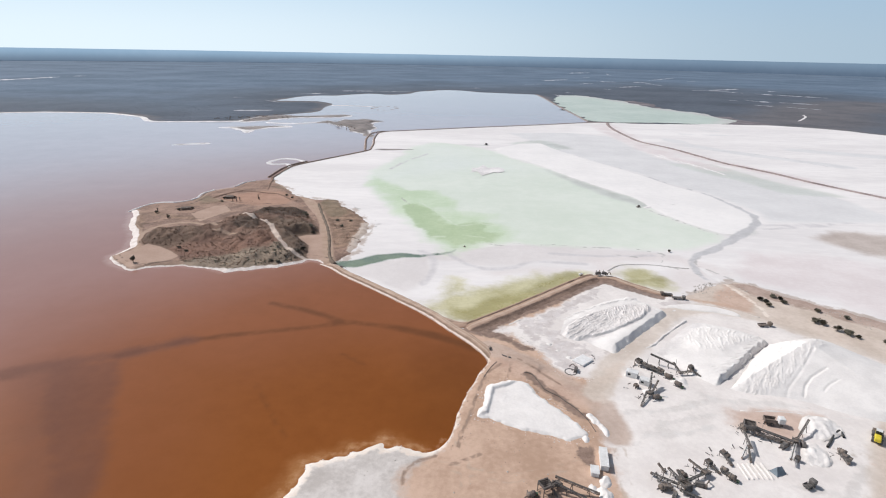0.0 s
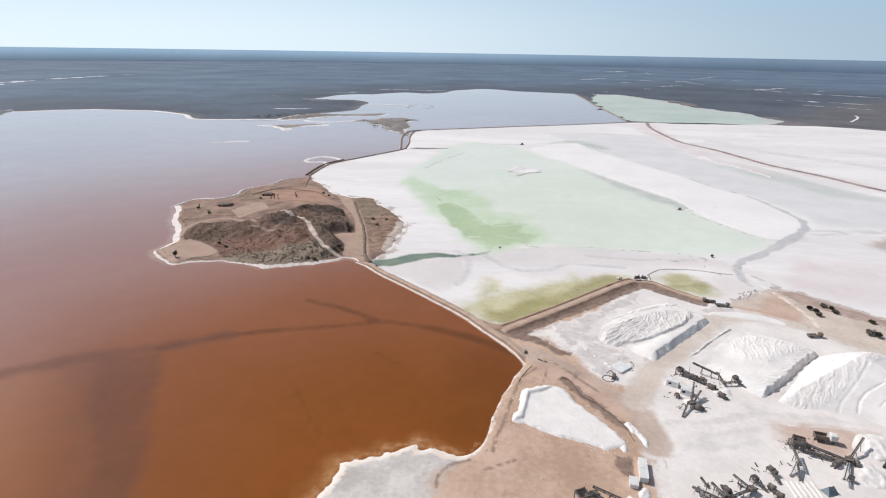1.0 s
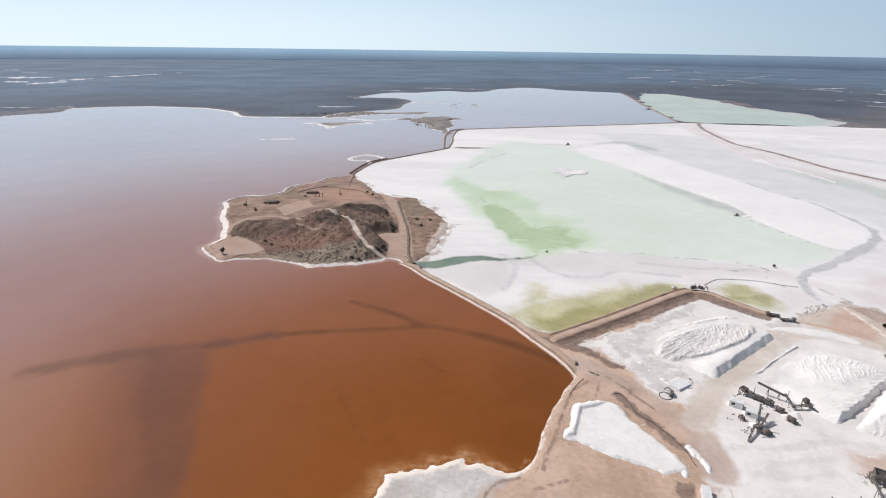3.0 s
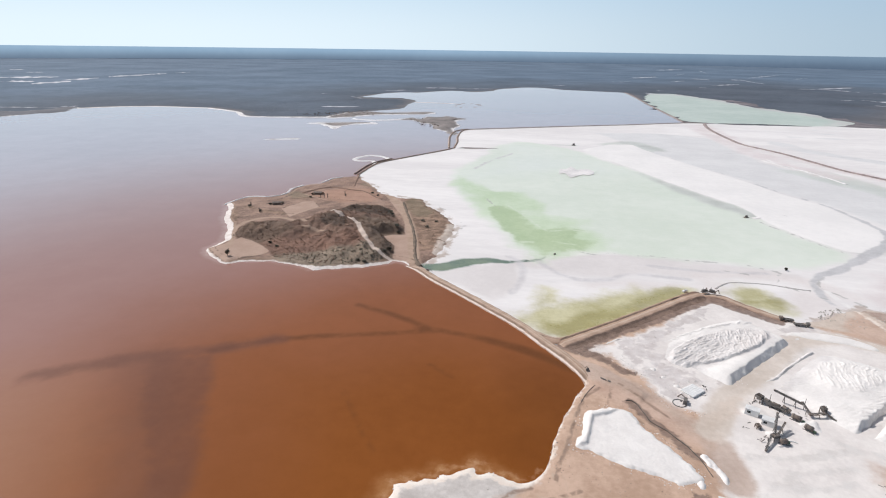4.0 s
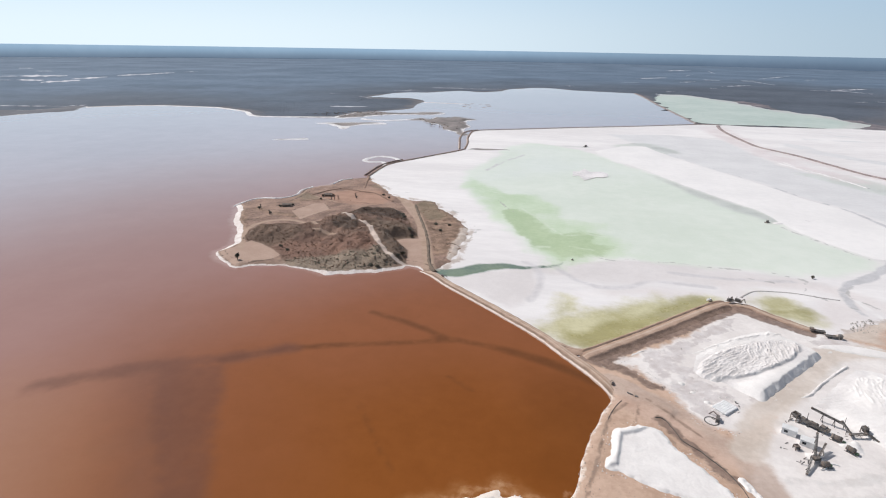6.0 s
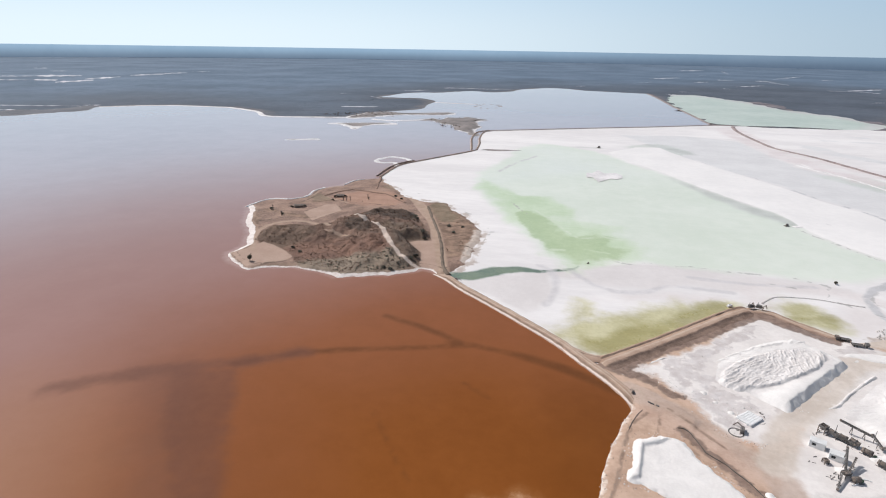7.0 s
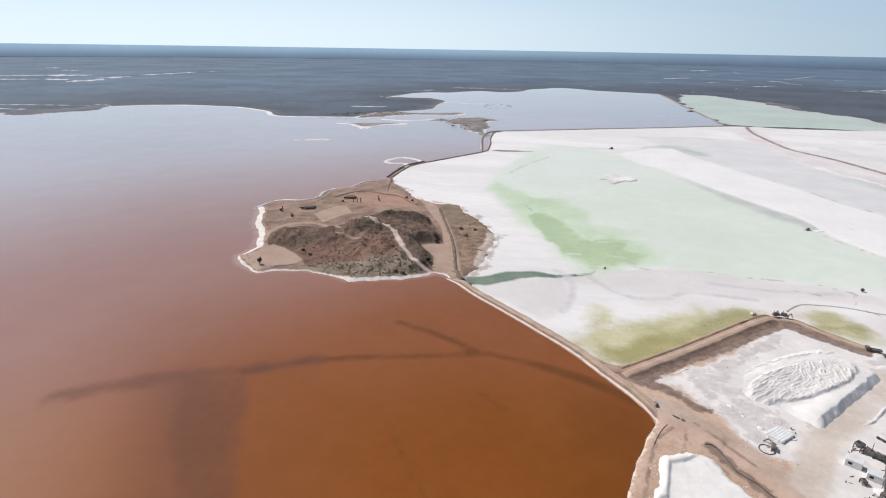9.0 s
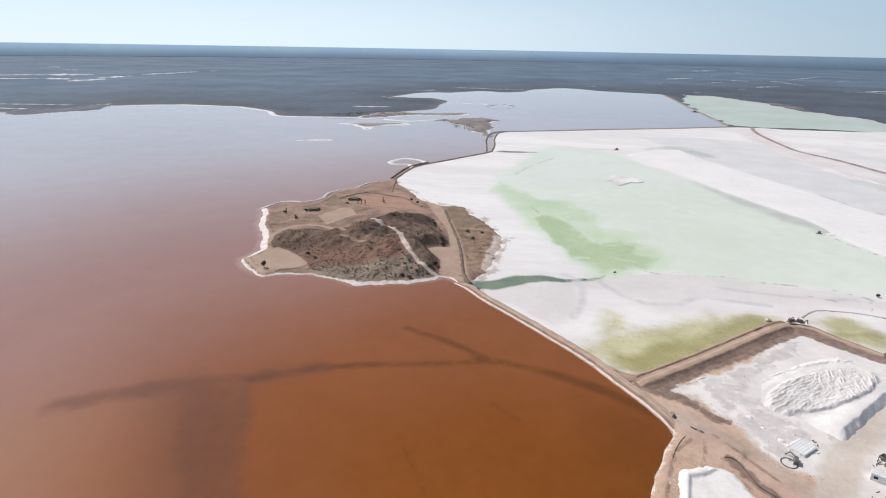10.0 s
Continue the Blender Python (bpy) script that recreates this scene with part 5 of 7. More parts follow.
tagged(sheet("shore", rounded([(432, 1425), (462, 1440), (476, 1380), (474, 1310), (468, 1255), (458, 1275), (448, 1340)], 12, 16, 0.03), [(430, 1240, 530, 1460, 20)], -0.2, {}, mat_beach), "pinkish bare shore beside the green pond", "shore", kind="structure")

spit([(-92, 632), (-70, 636), (-45, 642), (-38, 650), (-66, 652), (-88, 650)], "low tan spit at the dyke's bend", 0.7, 1.0, 5)

mat_grey_berm = layered("berm_earth", ((0.33, 0.30, 0.285), (0.55, 0.51, 0.485), 0.2), (), 0.9, (0.6, 0.1))
LOW_BERM = [(-0.7, -0.1), (-0.4, 0.3), (0, 0.45), (0.4, 0.3), (0.7, -0.1)]
for path in ([(86.9, 274.1), (93.5, 281.9), (100.5, 284.6), (114.6, 284.7), (124.7, 281.9), (132.8, 280.3)],):
    tagged(sweep("berm", path, LOW_BERM, mat_grey_berm, {}, 1.5, 0.35), "low earth berm round an olive pool", "berm", kind="structure")

salt_pile([(101, 231), (109, 234.5), (122, 233.5), (132, 228), (133, 221.5), (121, 225), (110, 227)], lambda p, d: 0.9 * step_up(d, 0, 1.6), "long low white salt mound below the dyke", 0.7)

# ---- things: tools ----
UP = Vector((0, 0, 1))
steel = plain("dark_steel", (0.09, 0.081, 0.075), (0.22, 0.20, 0.186), 0.8, 0.65, 0.15)
rust = plain("rusty_steel", (0.13, 0.104, 0.088), (0.29, 0.236, 0.20), 0.7, 0.8, 0.1)
belt_rubber = plain("rubber", (0.06, 0.058, 0.055), (0.17, 0.16, 0.155), 0.4, 0.85)
white_paint = plain("white_paint", (0.66, 0.65, 0.63), (0.80, 0.79, 0.78), 0.4, 0.55)
yellow_paint = plain("yellow_paint", (0.60, 0.47, 0.03), (0.74, 0.60, 0.06), 0.6, 0.5)
green_paint = plain("green_paint", (0.06, 0.10, 0.06), (0.11, 0.16, 0.10), 0.6, 0.6)
dark_glass = plain("dark_glass", (0.02, 0.025, 0.03), (0.035, 0.04, 0.045), 0.5, 0.12)
tarp = plain("grey_tarp", (0.16, 0.20, 0.23), (0.24, 0.28, 0.31), 0.5, 0.6)
bag_cloth = plain("bag_cloth", (0.70, 0.69, 0.68), (0.82, 0.81, 0.80), 0.7, 0.75)
bark = plain("bark", (0.10, 0.075, 0.055), (0.17, 0.13, 0.10), 1.5, 0.9)
leaf = plain("leaf", (0.085, 0.076, 0.053), (0.17, 0.152, 0.11), 0.9, 0.7)
timber = plain("timber", (0.13, 0.10, 0.08), (0.24, 0.19, 0.15), 0.8, 0.85)
hose = plain("hose", (0.05, 0.048, 0.045), (0.09, 0.085, 0.08), 0.6, 0.6)
mat_shrub = plain("shrub", (0.13, 0.092, 0.067), (0.25, 0.18, 0.134), 0.12, 0.9)
mat_dry_shrub = plain("dry_shrub", (0.17, 0.101, 0.068), (0.38, 0.24, 0.165), 0.12, 0.9)
mat_pale_shrub = plain("pale_shrub", (0.20, 0.185, 0.14), (0.38, 0.35, 0.275), 0.12, 0.9)
damp_earth = plain("damp_earth", (0.20, 0.15, 0.12), (0.38, 0.31, 0.265), 0.3, 0.9)
stone = plain("stone", (0.34, 0.30, 0.26), (0.60, 0.56, 0.52), 0.4, 0.9)


def part(name, bm, m, parent, label="", smooth=False):
    me = bpy.data.meshes.new(name)
    bmesh.ops.recalc_face_normals(bm, faces=bm.faces)
    bm.to_mesh(me)
    bm.free()
    ob = finish(new(name, me), m, smooth)
    ob.parent = parent
    return tagged(ob, label)


def thing(name, m, label, category, group=""):
    ob = new(name)
    ob.empty_display_size = 0.5
    ob.matrix_world = m
    return tagged(ob, label, category, group)


def block(bm, size, at, turn=0.0, bevel=0.05, tilt=0.0):
    """A bevelled block on its centre."""
    made = bmesh.ops.create_cube(bm, size=1)["verts"]
    bmesh.ops.scale(bm, vec=size, verts=made)
    edges = list({e for v in made for e in v.link_edges})
    if bevel:
        made = list({v for f in bmesh.ops.bevel(bm, geom=edges, offset=min(bevel, 0.3 * min(size)), segments=1, affect="EDGES")["faces"] for v in f.verts})
    bmesh.ops.transform(bm, matrix=Matrix.Translation(at) @ Matrix.Rotation(radians(turn), 4, "Z") @ Matrix.Rotation(radians(tilt), 4, "Y"), verts=made)
    return bm


def bar(bm, a, b, r, sides=6, r2=None):
    """A round bar from a to b."""
    a, b = Vector(a), Vector(b)
    m = Matrix.Translation((a + b) / 2) @ (b - a).to_track_quat("Z", "Y").to_matrix().to_4x4()
    bmesh.ops.create_cone(bm, cap_ends=True, segments=sides, radius1=r, radius2=r if r2 is None else r2, depth=(b - a).length, matrix=m)
    return bm


def beam(bm, a, b, w, h):
    """A flat-sided beam from a to b, upright."""
    a, b = Vector(a), Vector(b)
    way = (b - a).normalized()
    side = way.cross(UP).normalized() if abs(way.z) < 0.99 else Vector((1, 0, 0))
    top = side.cross(way)
    v = [bm.verts.new(p + side * sx * w / 2 + top * sz * h / 2) for p in (a, b) for sx, sz in ((-1, -1), (1, -1), (1, 1), (-1, 1))]
    for f in ((0, 1, 2, 3), (7, 6, 5, 4), (0, 4, 5, 1), (1, 5, 6, 2), (2, 6, 7, 3), (3, 7, 4, 0)):
        bm.faces.new([v[i] for i in f])
    return bm


def fresh():
    return bmesh.new()


# ---- conveyors and plant ----
def conveyor(p0, p1, z0, z1, width=1.1, deep=0.9, m=None, label="dark steel truss conveyor with a rubber belt", legs=2):
    """A truss conveyor from p0 at height z0 to p1 at height z1."""
    m, width, deep = m or steel, width * 0.42, deep * 0.44
    run = math.hypot(p1[0] - p0[0], p1[1] - p0[1])
    base = thing("conveyor", pose(p0[0], p0[1], 0.3, 0, 0, math.degrees(math.atan2(p1[1] - p0[1], p1[0] - p0[0]))), label, "conveyor", "conveyors in the yard")
    z0, z1 = z0 - 0.3, z1 - 0.3
    at = lambda u, y, dz: Vector((u * run, y, z0 + (z1 - z0) * u + dz))
    bm = fresh()
    beam(bm, at(0, 0, 0.08), at(1, 0, 0.08), width * 0.8, 0.09)
    part("belt", bm, belt_rubber, base, "dark rubber belt")
    bays = max(3, round(run / 1.8))
    for side in (-1, 1):
        bm, y = fresh(), side * (width / 2 + 0.08)
        beam(bm, at(0, y, 0.12), at(1, y, 0.12), 0.10, 0.14)
        beam(bm, at(0, y, -deep), at(1, y, -deep), 0.12, 0.16)
        for k in range(bays):
            lo, hi = k / bays, (k + 1) / bays
            bar(bm, at(lo, y, 0.12 if k % 2 else -deep), at(hi, y, -deep if k % 2 else 0.12), 0.06, 4)
            bar(bm, at(lo, y, 0.12), at(lo, y, -deep), 0.05, 4)
        part("side_truss", bm, m, base)
    for u, name in ((0.0, "tail_drum"), (1.0, "head_drum")):
        bm = fresh()
        bar(bm, at(u, -width / 2 - 0.15, 0), at(u, width / 2 + 0.15, 0), 0.28, 10)
        part(name, bm, rust, base)
    for k in range(legs):
        u = (k + 1) / (legs + 0.6)
        top = z0 + (z1 - z0) * u - deep
        if top < 0.5:
            continue
        for side in (-1, 1):
            bm = fresh()
            beam(bm, (u * run - 0.4 * side, side * (width / 2 + 0.5), -0.15), at(u, side * width / 2, -deep), 0.14, 0.14)
            part("leg", bm, m, base)
    return base


def hopper(x, y, turn, size=3.0, top=3.4, m=None, label="dark steel feed hopper on four legs"):
    m = m or steel
    base = thing("hopper", pose(x, y, 0.3, 0, 0, turn), label, "hopper", "hoppers in the yard")
    s, bm = size * 0.42, fresh()
    rings = [[bm.verts.new((sx * r, sy * r, z)) for sx, sy in ((-1, -1), (1, -1), (1, 1), (-1, 1))] for r, z in ((0.35, top * 0.38), (s, top * 0.8), (s, top), (s - 0.15, top), (s - 0.15, top * 0.8), (0.25, top * 0.42))]
    for a, b in zip(rings, rings[1:]):
        for k in range(4):
            bm.faces.new((a[k], a[(k + 1) % 4], b[(k + 1) % 4], b[k]))
    part("bin", bm, m, base)
    for sx, sy in ((-1, -1), (1, -1), (1, 1), (-1, 1)):
        bm = fresh()
        beam(bm, (sx * s * 0.95, sy * s * 0.95, -0.15), (sx * s * 0.95, sy * s * 0.95, top * 0.85), 0.2, 0.2)
        part("leg", bm, rust, base)
    for k in range(5):
        bm = fresh()
        beam(bm, (-s + 0.2, s * ((k + 0.5) * 0.4 - 1), top - 0.1), (s - 0.2, s * ((k + 0.5) * 0.4 - 1), top - 0.1), 0.1, 0.12)
        part("grate_bar", bm, rust, base)
    for z in (0.5, top * 0.6):
        for side in (-1, 1):
            bm = fresh()
            beam(bm, (-s * 0.95, side * s * 0.95, z), (s * 0.95, side * s * 0.95, z), 0.1, 0.12)
            part("brace", bm, rust, base)
    return base


def wash_drum(x, y, turn, length=4.5, label="rusty steel washing drum on a frame"):
    base = thing("wash_drum", pose(x, y, 0.3, 0, 0, turn) @ Matrix.Scale(0.78, 4), label, "machine", "washing machines in the yard")
    bm = fresh()
    bar(bm, (-length / 2, 0, 1.6), (length / 2, 0, 1.6), 0.95, 16)
    part("drum", bm, rust, base, "", True)
    for x2 in (-length * 0.3, length * 0.3):
        bm = fresh()
        bar(bm, (x2 - 0.12, 0, 1.6), (x2 + 0.12, 0, 1.6), 1.08, 16)
        part("ring", bm, steel, base)
        for side in (-1, 1):
            bm = fresh()
            beam(bm, (x2, side * 1.0, -0.15), (x2, side * 0.6, 0.9), 0.25, 0.2)
            part("leg", bm, steel, base)
    bm = fresh()
    block(bm, (1.0, 0.9, 0.9), (length / 2 + 0.7, 0, 0.9))
    part("motor", bm, green_paint, base)
    bm = fresh()
    beam(bm, (-length / 2 - 0.3, 0.9, 0.25), (length / 2 + 1.2, 0.9, 0.25), 0.2, 0.25)
    beam(bm, (-length / 2 - 0.3, -0.9, 0.25), (length / 2 + 1.2, -0.9, 0.25), 0.2, 0.25)
    part("frame", bm, steel, base)
    return base


def screen_deck(x, y, turn, label="dark steel vibrating screen on a raised frame"):
    base = thing("screen", pose(x, y, 0.3, 0, 0, turn) @ Matrix.Scale(0.75, 4), label, "machine", "washing machines in the yard")
    for z, name in ((2.3, "upper_deck"), (1.6, "lower_deck")):
        bm = fresh()
        block(bm, (3.4, 1.8, 0.22), (0, 0, z), 0, 0.04, 9)
        part(name, bm, rust, base)
    for side in (-1, 1):
        bm = fresh()
        block(bm, (3.6, 0.1, 1.2), (0, side * 0.95, 2.0), 0, 0.03, 9)
        part("side_plate", bm, steel, base)
        for x2 in (-1.5, 1.5):
            bm = fresh()
            beam(bm, (x2, side * 0.95, -0.15), (x2, side * 0.95, 1.7), 0.18, 0.18)
            part("leg", bm, steel, base)
    bm = fresh()
    bar(bm, (0.2, -1.2, 2.5), (0.2, 1.2, 2.5), 0.25, 8)
    part("shaft", bm, steel, base)
    return base


def mast(x, y, height, label="thin dark steel mast"):
    base = thing("mast", pose(x, y, 0.2), label, "mast", "masts in the yard")
    bm = fresh()
    bar(bm, (0, 0, -0.1), (0, 0, height), 0.12, 6, 0.07)
    part("pole", bm, steel, base)
    bm = fresh()
    block(bm, (0.7, 0.7, 0.2), (0, 0, 0.02))
    part("foot", bm, stone, base)
    return base


def cabin(x, y, turn, size=(4.4, 2.5, 2.6), label="white site cabin with a dark doorway", open_end=True):
    w, d, h = size
    base = thing("cabin", pose(x, y, 0.3, 0, 0, turn), label, "cabin", "cabins in the yard")
    bm = fresh()
    block(bm, (w, d, h), (0, 0, h / 2), 0, 0.06)
    part("wall", bm, white_paint, base)
    bm = fresh()
    block(bm, (w + 0.2, d + 0.2, 0.14), (0, 0, h + 0.074), 0, 0.04)
    roof = part("roof", bm, white_paint, base)
    for k in range(7):
        bm = fresh()
        beam(bm, (-w / 2 + w * (k + 0.5) / 7, -d / 2 - 0.08, h + 0.16), (-w / 2 + w * (k + 0.5) / 7, d / 2 + 0.08, h + 0.16), 0.12, 0.06)
        part("rib", bm, white_paint, roof)
    if open_end:
        bm = fresh()
        block(bm, (0.08, d * 0.75, h * 0.85), (w / 2 + 0.02, 0, h * 0.45), 0, 0.02)
        part("door", bm, steel, base, "dark open doorway")
    bm = fresh()
    block(bm, (1.0, 0.06, 0.8), (-w * 0.2, -d / 2 - 0.01, h * 0.6), 0, 0.02)
    part("window", bm, dark_glass, base)
    bm = fresh()
    for side in (-1, 1):
        beam(bm, (-w / 2, side * d * 0.4, -0.02), (w / 2, side * d * 0.4, -0.02), 0.2, 0.24)
    part("skid", bm, steel, base)
    return base


# ---- vehicles ----
def wheel(x, y, r, w, parent):
    bm = fresh()
    bar(bm, (x, y - w / 2, r), (x, y + w / 2, r), r, 14)
    t = part("wheel", bm, belt_rubber, parent)
    bm = fresh()
    bar(bm, (x, y - w / 2 - 0.03, r), (x, y + w / 2 + 0.03, r), r * 0.5, 10)
    part("rim", bm, rust, t)


def wheel_loader(x, y, turn):
    base = thing("wheel_loader", pose(x, y, 0.42, 0, 0, turn), "yellow wheel loader with a dark cab parked on tan ground", "loader")
    bm = fresh()
    block(bm, (3.2, 1.7, 1.3), (-2.0, 0, 1.6), 0, 0.2)
    part("engine_cover", bm, yellow_paint, base)
    bm = fresh()
    block(bm, (1.6, 1.4, 0.9), (1.4, 0, 1.1), 0, 0.1)
    part("front_frame", bm, yellow_paint, base)
    bm = fresh()
    block(bm, (1.5, 1.5, 1.5), (-0.1, 0, 2.6), 0, 0.12)
    cab = part("cab", bm, dark_glass, base, "dark glazed cab")
    bm = fresh()
    block(bm, (1.7, 1.65, 0.12), (-0.1, 0, 3.4), 0, 0.04)
    part("roof", bm, white_paint, cab)
    for side in (-1, 1):
        bm = fresh()
        beam(bm, (0.9, side * 0.55, 1.9), (2.5, side * 0.55, 1.35), 0.22, 0.35)
        beam(bm, (2.5, side * 0.55, 1.35), (3.3, side * 0.55, 0.6), 0.22, 0.3)
        part("lift_arm", bm, yellow_paint, base)
    bm = fresh()
    prof = [(3.1, 0.2), (4.3, 0.05), (4.35, 0.12), (3.3, 0.35), (3.25, 1.1), (3.7, 1.5), (3.6, 1.55), (3.1, 1.15)]
    a, c = ([bm.verts.new((px, s * 1.45, pz)) for px, pz in prof] for s in (-1, 1))
    bm.faces.new(a), bm.faces.new(c[::-1])
    for k in range(len(prof)):
        bm.faces.new((a[k], a[(k + 1) % len(prof)], c[(k + 1) % len(prof)], c[k]))
    part("bucket", bm, rust, base)
    for x2 in (-2.1, 1.5):
        for side in (-1, 1):
            wheel(x2, side * 1.1, 0.8, 0.6, base)
    return base


def truck(x, y, turn, body, cab_paint, label, length=7.0, load=1.0, z=0.42):
    base = thing("truck", pose(x, y, z, 0, 0, turn), label, "truck", "vehicles in the yard")
    bm = fresh()
    for side in (-1, 1):
        beam(bm, (-length / 2, side * 0.5, 0.95), (length / 2, side * 0.5, 0.95), 0.16, 0.3)
    part("chassis", bm, steel, base)
    bm = fresh()
    block(bm, (1.9, 2.2, 1.9), (length / 2 - 0.9, 0, 1.95), 0, 0.15)
    cab = part("cab", bm, cab_paint, base)
    bm = fresh()
    block(bm, (0.06, 1.9, 0.8), (length / 2 + 0.06, 0, 2.35), 0, 0.02)
    part("windscreen", bm, dark_glass, cab)
    w, l = 2.3, length - 2.4
    bm = fresh()
    block(bm, (l, w, 0.16), (-1.1, 0, 1.2), 0, 0.03)
    for side in (-1, 1):
        block(bm, (l, 0.1, load), (-1.1, side * (w / 2 - 0.05), 1.25 + load / 2), 0, 0.02)
    block(bm, (0.1, w, load), (-1.1 - l / 2, 0, 1.25 + load / 2), 0, 0.02)
    part("bed", bm, body, base)
    for x2 in (-length / 2 + 1.2, -length / 2 + 2.4, length / 2 - 1.0):
        for side in (-1, 1):
            wheel(x2, side * 0.95, 0.5, 0.35, base)
    return base


def pump_set(x, y, turn, z=1.3, label="dark diesel pump set on a skid beside the dyke"):
    base = thing("pump_set", pose(x, y, z, 0, 0, turn), label, "pump", "pump sets")
    bm = fresh()
    block(bm, (2.2, 1.1, 1.2), (0, 0, 0.9), 0, 0.1)
    part("engine", bm, steel, base)
    bm = fresh()
    bar(bm, (1.2, 0, 0.7), (1.9, 0, 0.7), 0.5, 10)
    part("impeller_case", bm, rust, base)
    bm = fresh()
    bar(bm, (1.6, 0, 0.9), (2.4, 1.6, 1.5), 0.18, 8)
    bar(bm, (2.4, 1.6, 1.5), (2.6, 3.4, -0.9), 0.18, 8)
    part("suction_pipe", bm, rust, base)
    bm = fresh()
    bar(bm, (-0.6, 0.2, 1.4), (-0.6, 0.2, 2.4), 0.09, 6)
    part("exhaust", bm, steel, base)
    for side in (-1, 1):
        bm = fresh()
        beam(bm, (-1.5, side * 0.5, 0.15), (2.0, side * 0.5, 0.15), 0.16, 0.3)
        part("skid", bm, rust, base)
    return base


# ---- the washing plant by the piles ----
hopper(72.9, 179.4, 35, 2.4, 2.6)
screen_deck(74.9, 177.6, -48)
conveyor((73.1, 178.7), (78.8, 173.3), 2.2, 1.6, 1.0, 0.9, None, "long dark feed conveyor between hopper and wash drum", 2)
wash_drum(77.0, 176.3, -45, 3.0)
screen_deck(79.2, 174.3, -45)
wash_drum(81.0, 170.8, -40, 3.6)
wash_drum(82.6, 166.0, -50, 3.0, "dark steel drum on a frame beside a conveyor")
conveyor((78.1, 181.6), (85.2, 177.0), 4.0, 2.6, 0.7, 0.7, None, "thin raised truss conveyor sloping over the salt", 2)
conveyor((85.0, 177.1), (86.1, 173.4), 3.2, 1.6, 0.8, 0.7, None, "short dark conveyor with a head post", 1)
conveyor((85.7, 173.0), (90.4, 173.8), 1.6, 2.0, 0.9, 0.8, rust, "low rusty conveyor on salt", 1)
hopper(90.9, 175.7, 20, 1.7, 2.8)
conveyor((90.5, 174.6), (93.1, 172.0), 2.2, 0.9, 0.6, 0.5, None, "thin dark conveyor sloping to the ground", 1)
mast(90.8, 174.6, 4.0)
mast(85.9, 177.2, 4.4)
mast(75.8, 178.4, 4.0)
cabin(68.1, 171.7, -28, (4.0, 2.4, 2.2), "white cabin of ribbed sheet with a dark doorway")
cabin(71.3, 167.1, -28, (3.6, 2.6, 2.0), "white windowed cabin beside the conveyors", False)
conveyor((70.7, 160.7), (73.2, 167.0), 1.4, 5.0, 0.8, 0.7, None, "dark truss conveyor crossing another one", 2)
conveyor((69.2, 159.4), (65.7, 153.6), 2.2, 0.9, 0.7, 0.6, None, "dark low truss conveyor on salt", 1)
conveyor((71.1, 160.0), (74.9, 164.9), 1.4, 3.2, 0.6, 0.5, rust, "short rusty conveyor by the cabins", 1)
screen_deck(70.4, 159.7, 30)
wash_drum(72.2, 157.9, 10, 2.4)
hopper(67.4, 164.6, 10, 1.5, 1.5, rust, "small rusty hopper on salt")

# ---- the crushing plant in the lower yard ----
hopper(95.2, 142.0, -25, 4.0, 3.4, None, "large dark crusher hopper above wet ground")
screen_deck(97.3, 141.8, -28)
wash_drum(94.0, 142.9, 80, 3.2)
conveyor((95.4, 140.7), (105.8, 136.4), 3.4, 1.6, 1.7, 1.5, None, "broad dark main conveyor from the crusher", 3)
conveyor((96.2, 139.1), (104.7, 136.1), 2.0, 1.2, 0.9, 0.8, rust, "rusty side conveyor below the main one", 2)
conveyor((91.6, 138.7), (90.6, 131.9), 3.6, 2.6, 0.7, 0.7, None, "dark conveyor on pale raking legs", 2)
conveyor((90.2, 132.6), (88.8, 127.9), 2.4, 0.8, 0.6, 0.5, None, "thin dark conveyor on salt", 1)
conveyor((87.1, 129.6), (90.1, 133.1), 0.8, 2.4, 0.5, 0.5, white_paint, "pale short loading conveyor", 1)
screen_deck(106.5, 136.7, 65)
conveyor((107.8, 138.0), (114.0, 143.5), 1.2, 4.2, 0.8, 0.7, rust, "rusty stacking conveyor reaching up over a heap", 2)
conveyor((106.9, 137.0), (99.6, 127.4), 1.2, 2.6, 0.8, 0.7, white_paint, "pale stacking conveyor reaching towards a heap", 2)
truck(105.1, 146.0, -12, rust, white_paint, "tipper truck with a white cab beside the plant", 6.0)
pump_set(102.1, 135.0, 30, 0.45, "dark generator set on salt")
pump_set(108.3, 135.3, 70, 0.45, "dark generator set on salt")
hopper(102.9, 129.4, 40, 1.4, 1.8)
conveyor((117.8, 134.0), (116.9, 128.2), 1.4, 1.0, 1.0, 0.9, None, "dark low conveyor standing on bare ground", 1)
wash_drum(117.9, 132.6, -55, 2.6)
screen_deck(117.2, 129.8, -52)

# ---- the bagging plant at the yard's near end ----
hopper(65.4, 117.0, 20, 3.0, 2.6, None, "dark central hopper fed by several conveyors")
screen_deck(65.9, 116.7, 20)
conveyor((63.8, 117.4), (58.1, 121.9), 2.0, 1.4, 0.7, 0.6, None, "long thin dark conveyor on salt", 2)
conveyor((64.8, 118.6), (63.0, 122.6), 2.4, 2.6, 0.7, 0.6, None, "raised dark conveyor with a loading head", 2)
conveyor((65.6, 117.9), (65.1, 121.6), 2.4, 2.8, 0.8, 0.8, None, "dark conveyor sloping up from the hopper", 1)
wash_drum(66.7, 121.7, -60, 2.6)
conveyor((66.5, 118.5), (72.6, 122.1), 2.2, 1.6, 0.8, 0.7, None, "dark conveyor between hopper and screen", 1)
screen_deck(73.4, 122.4, 30)
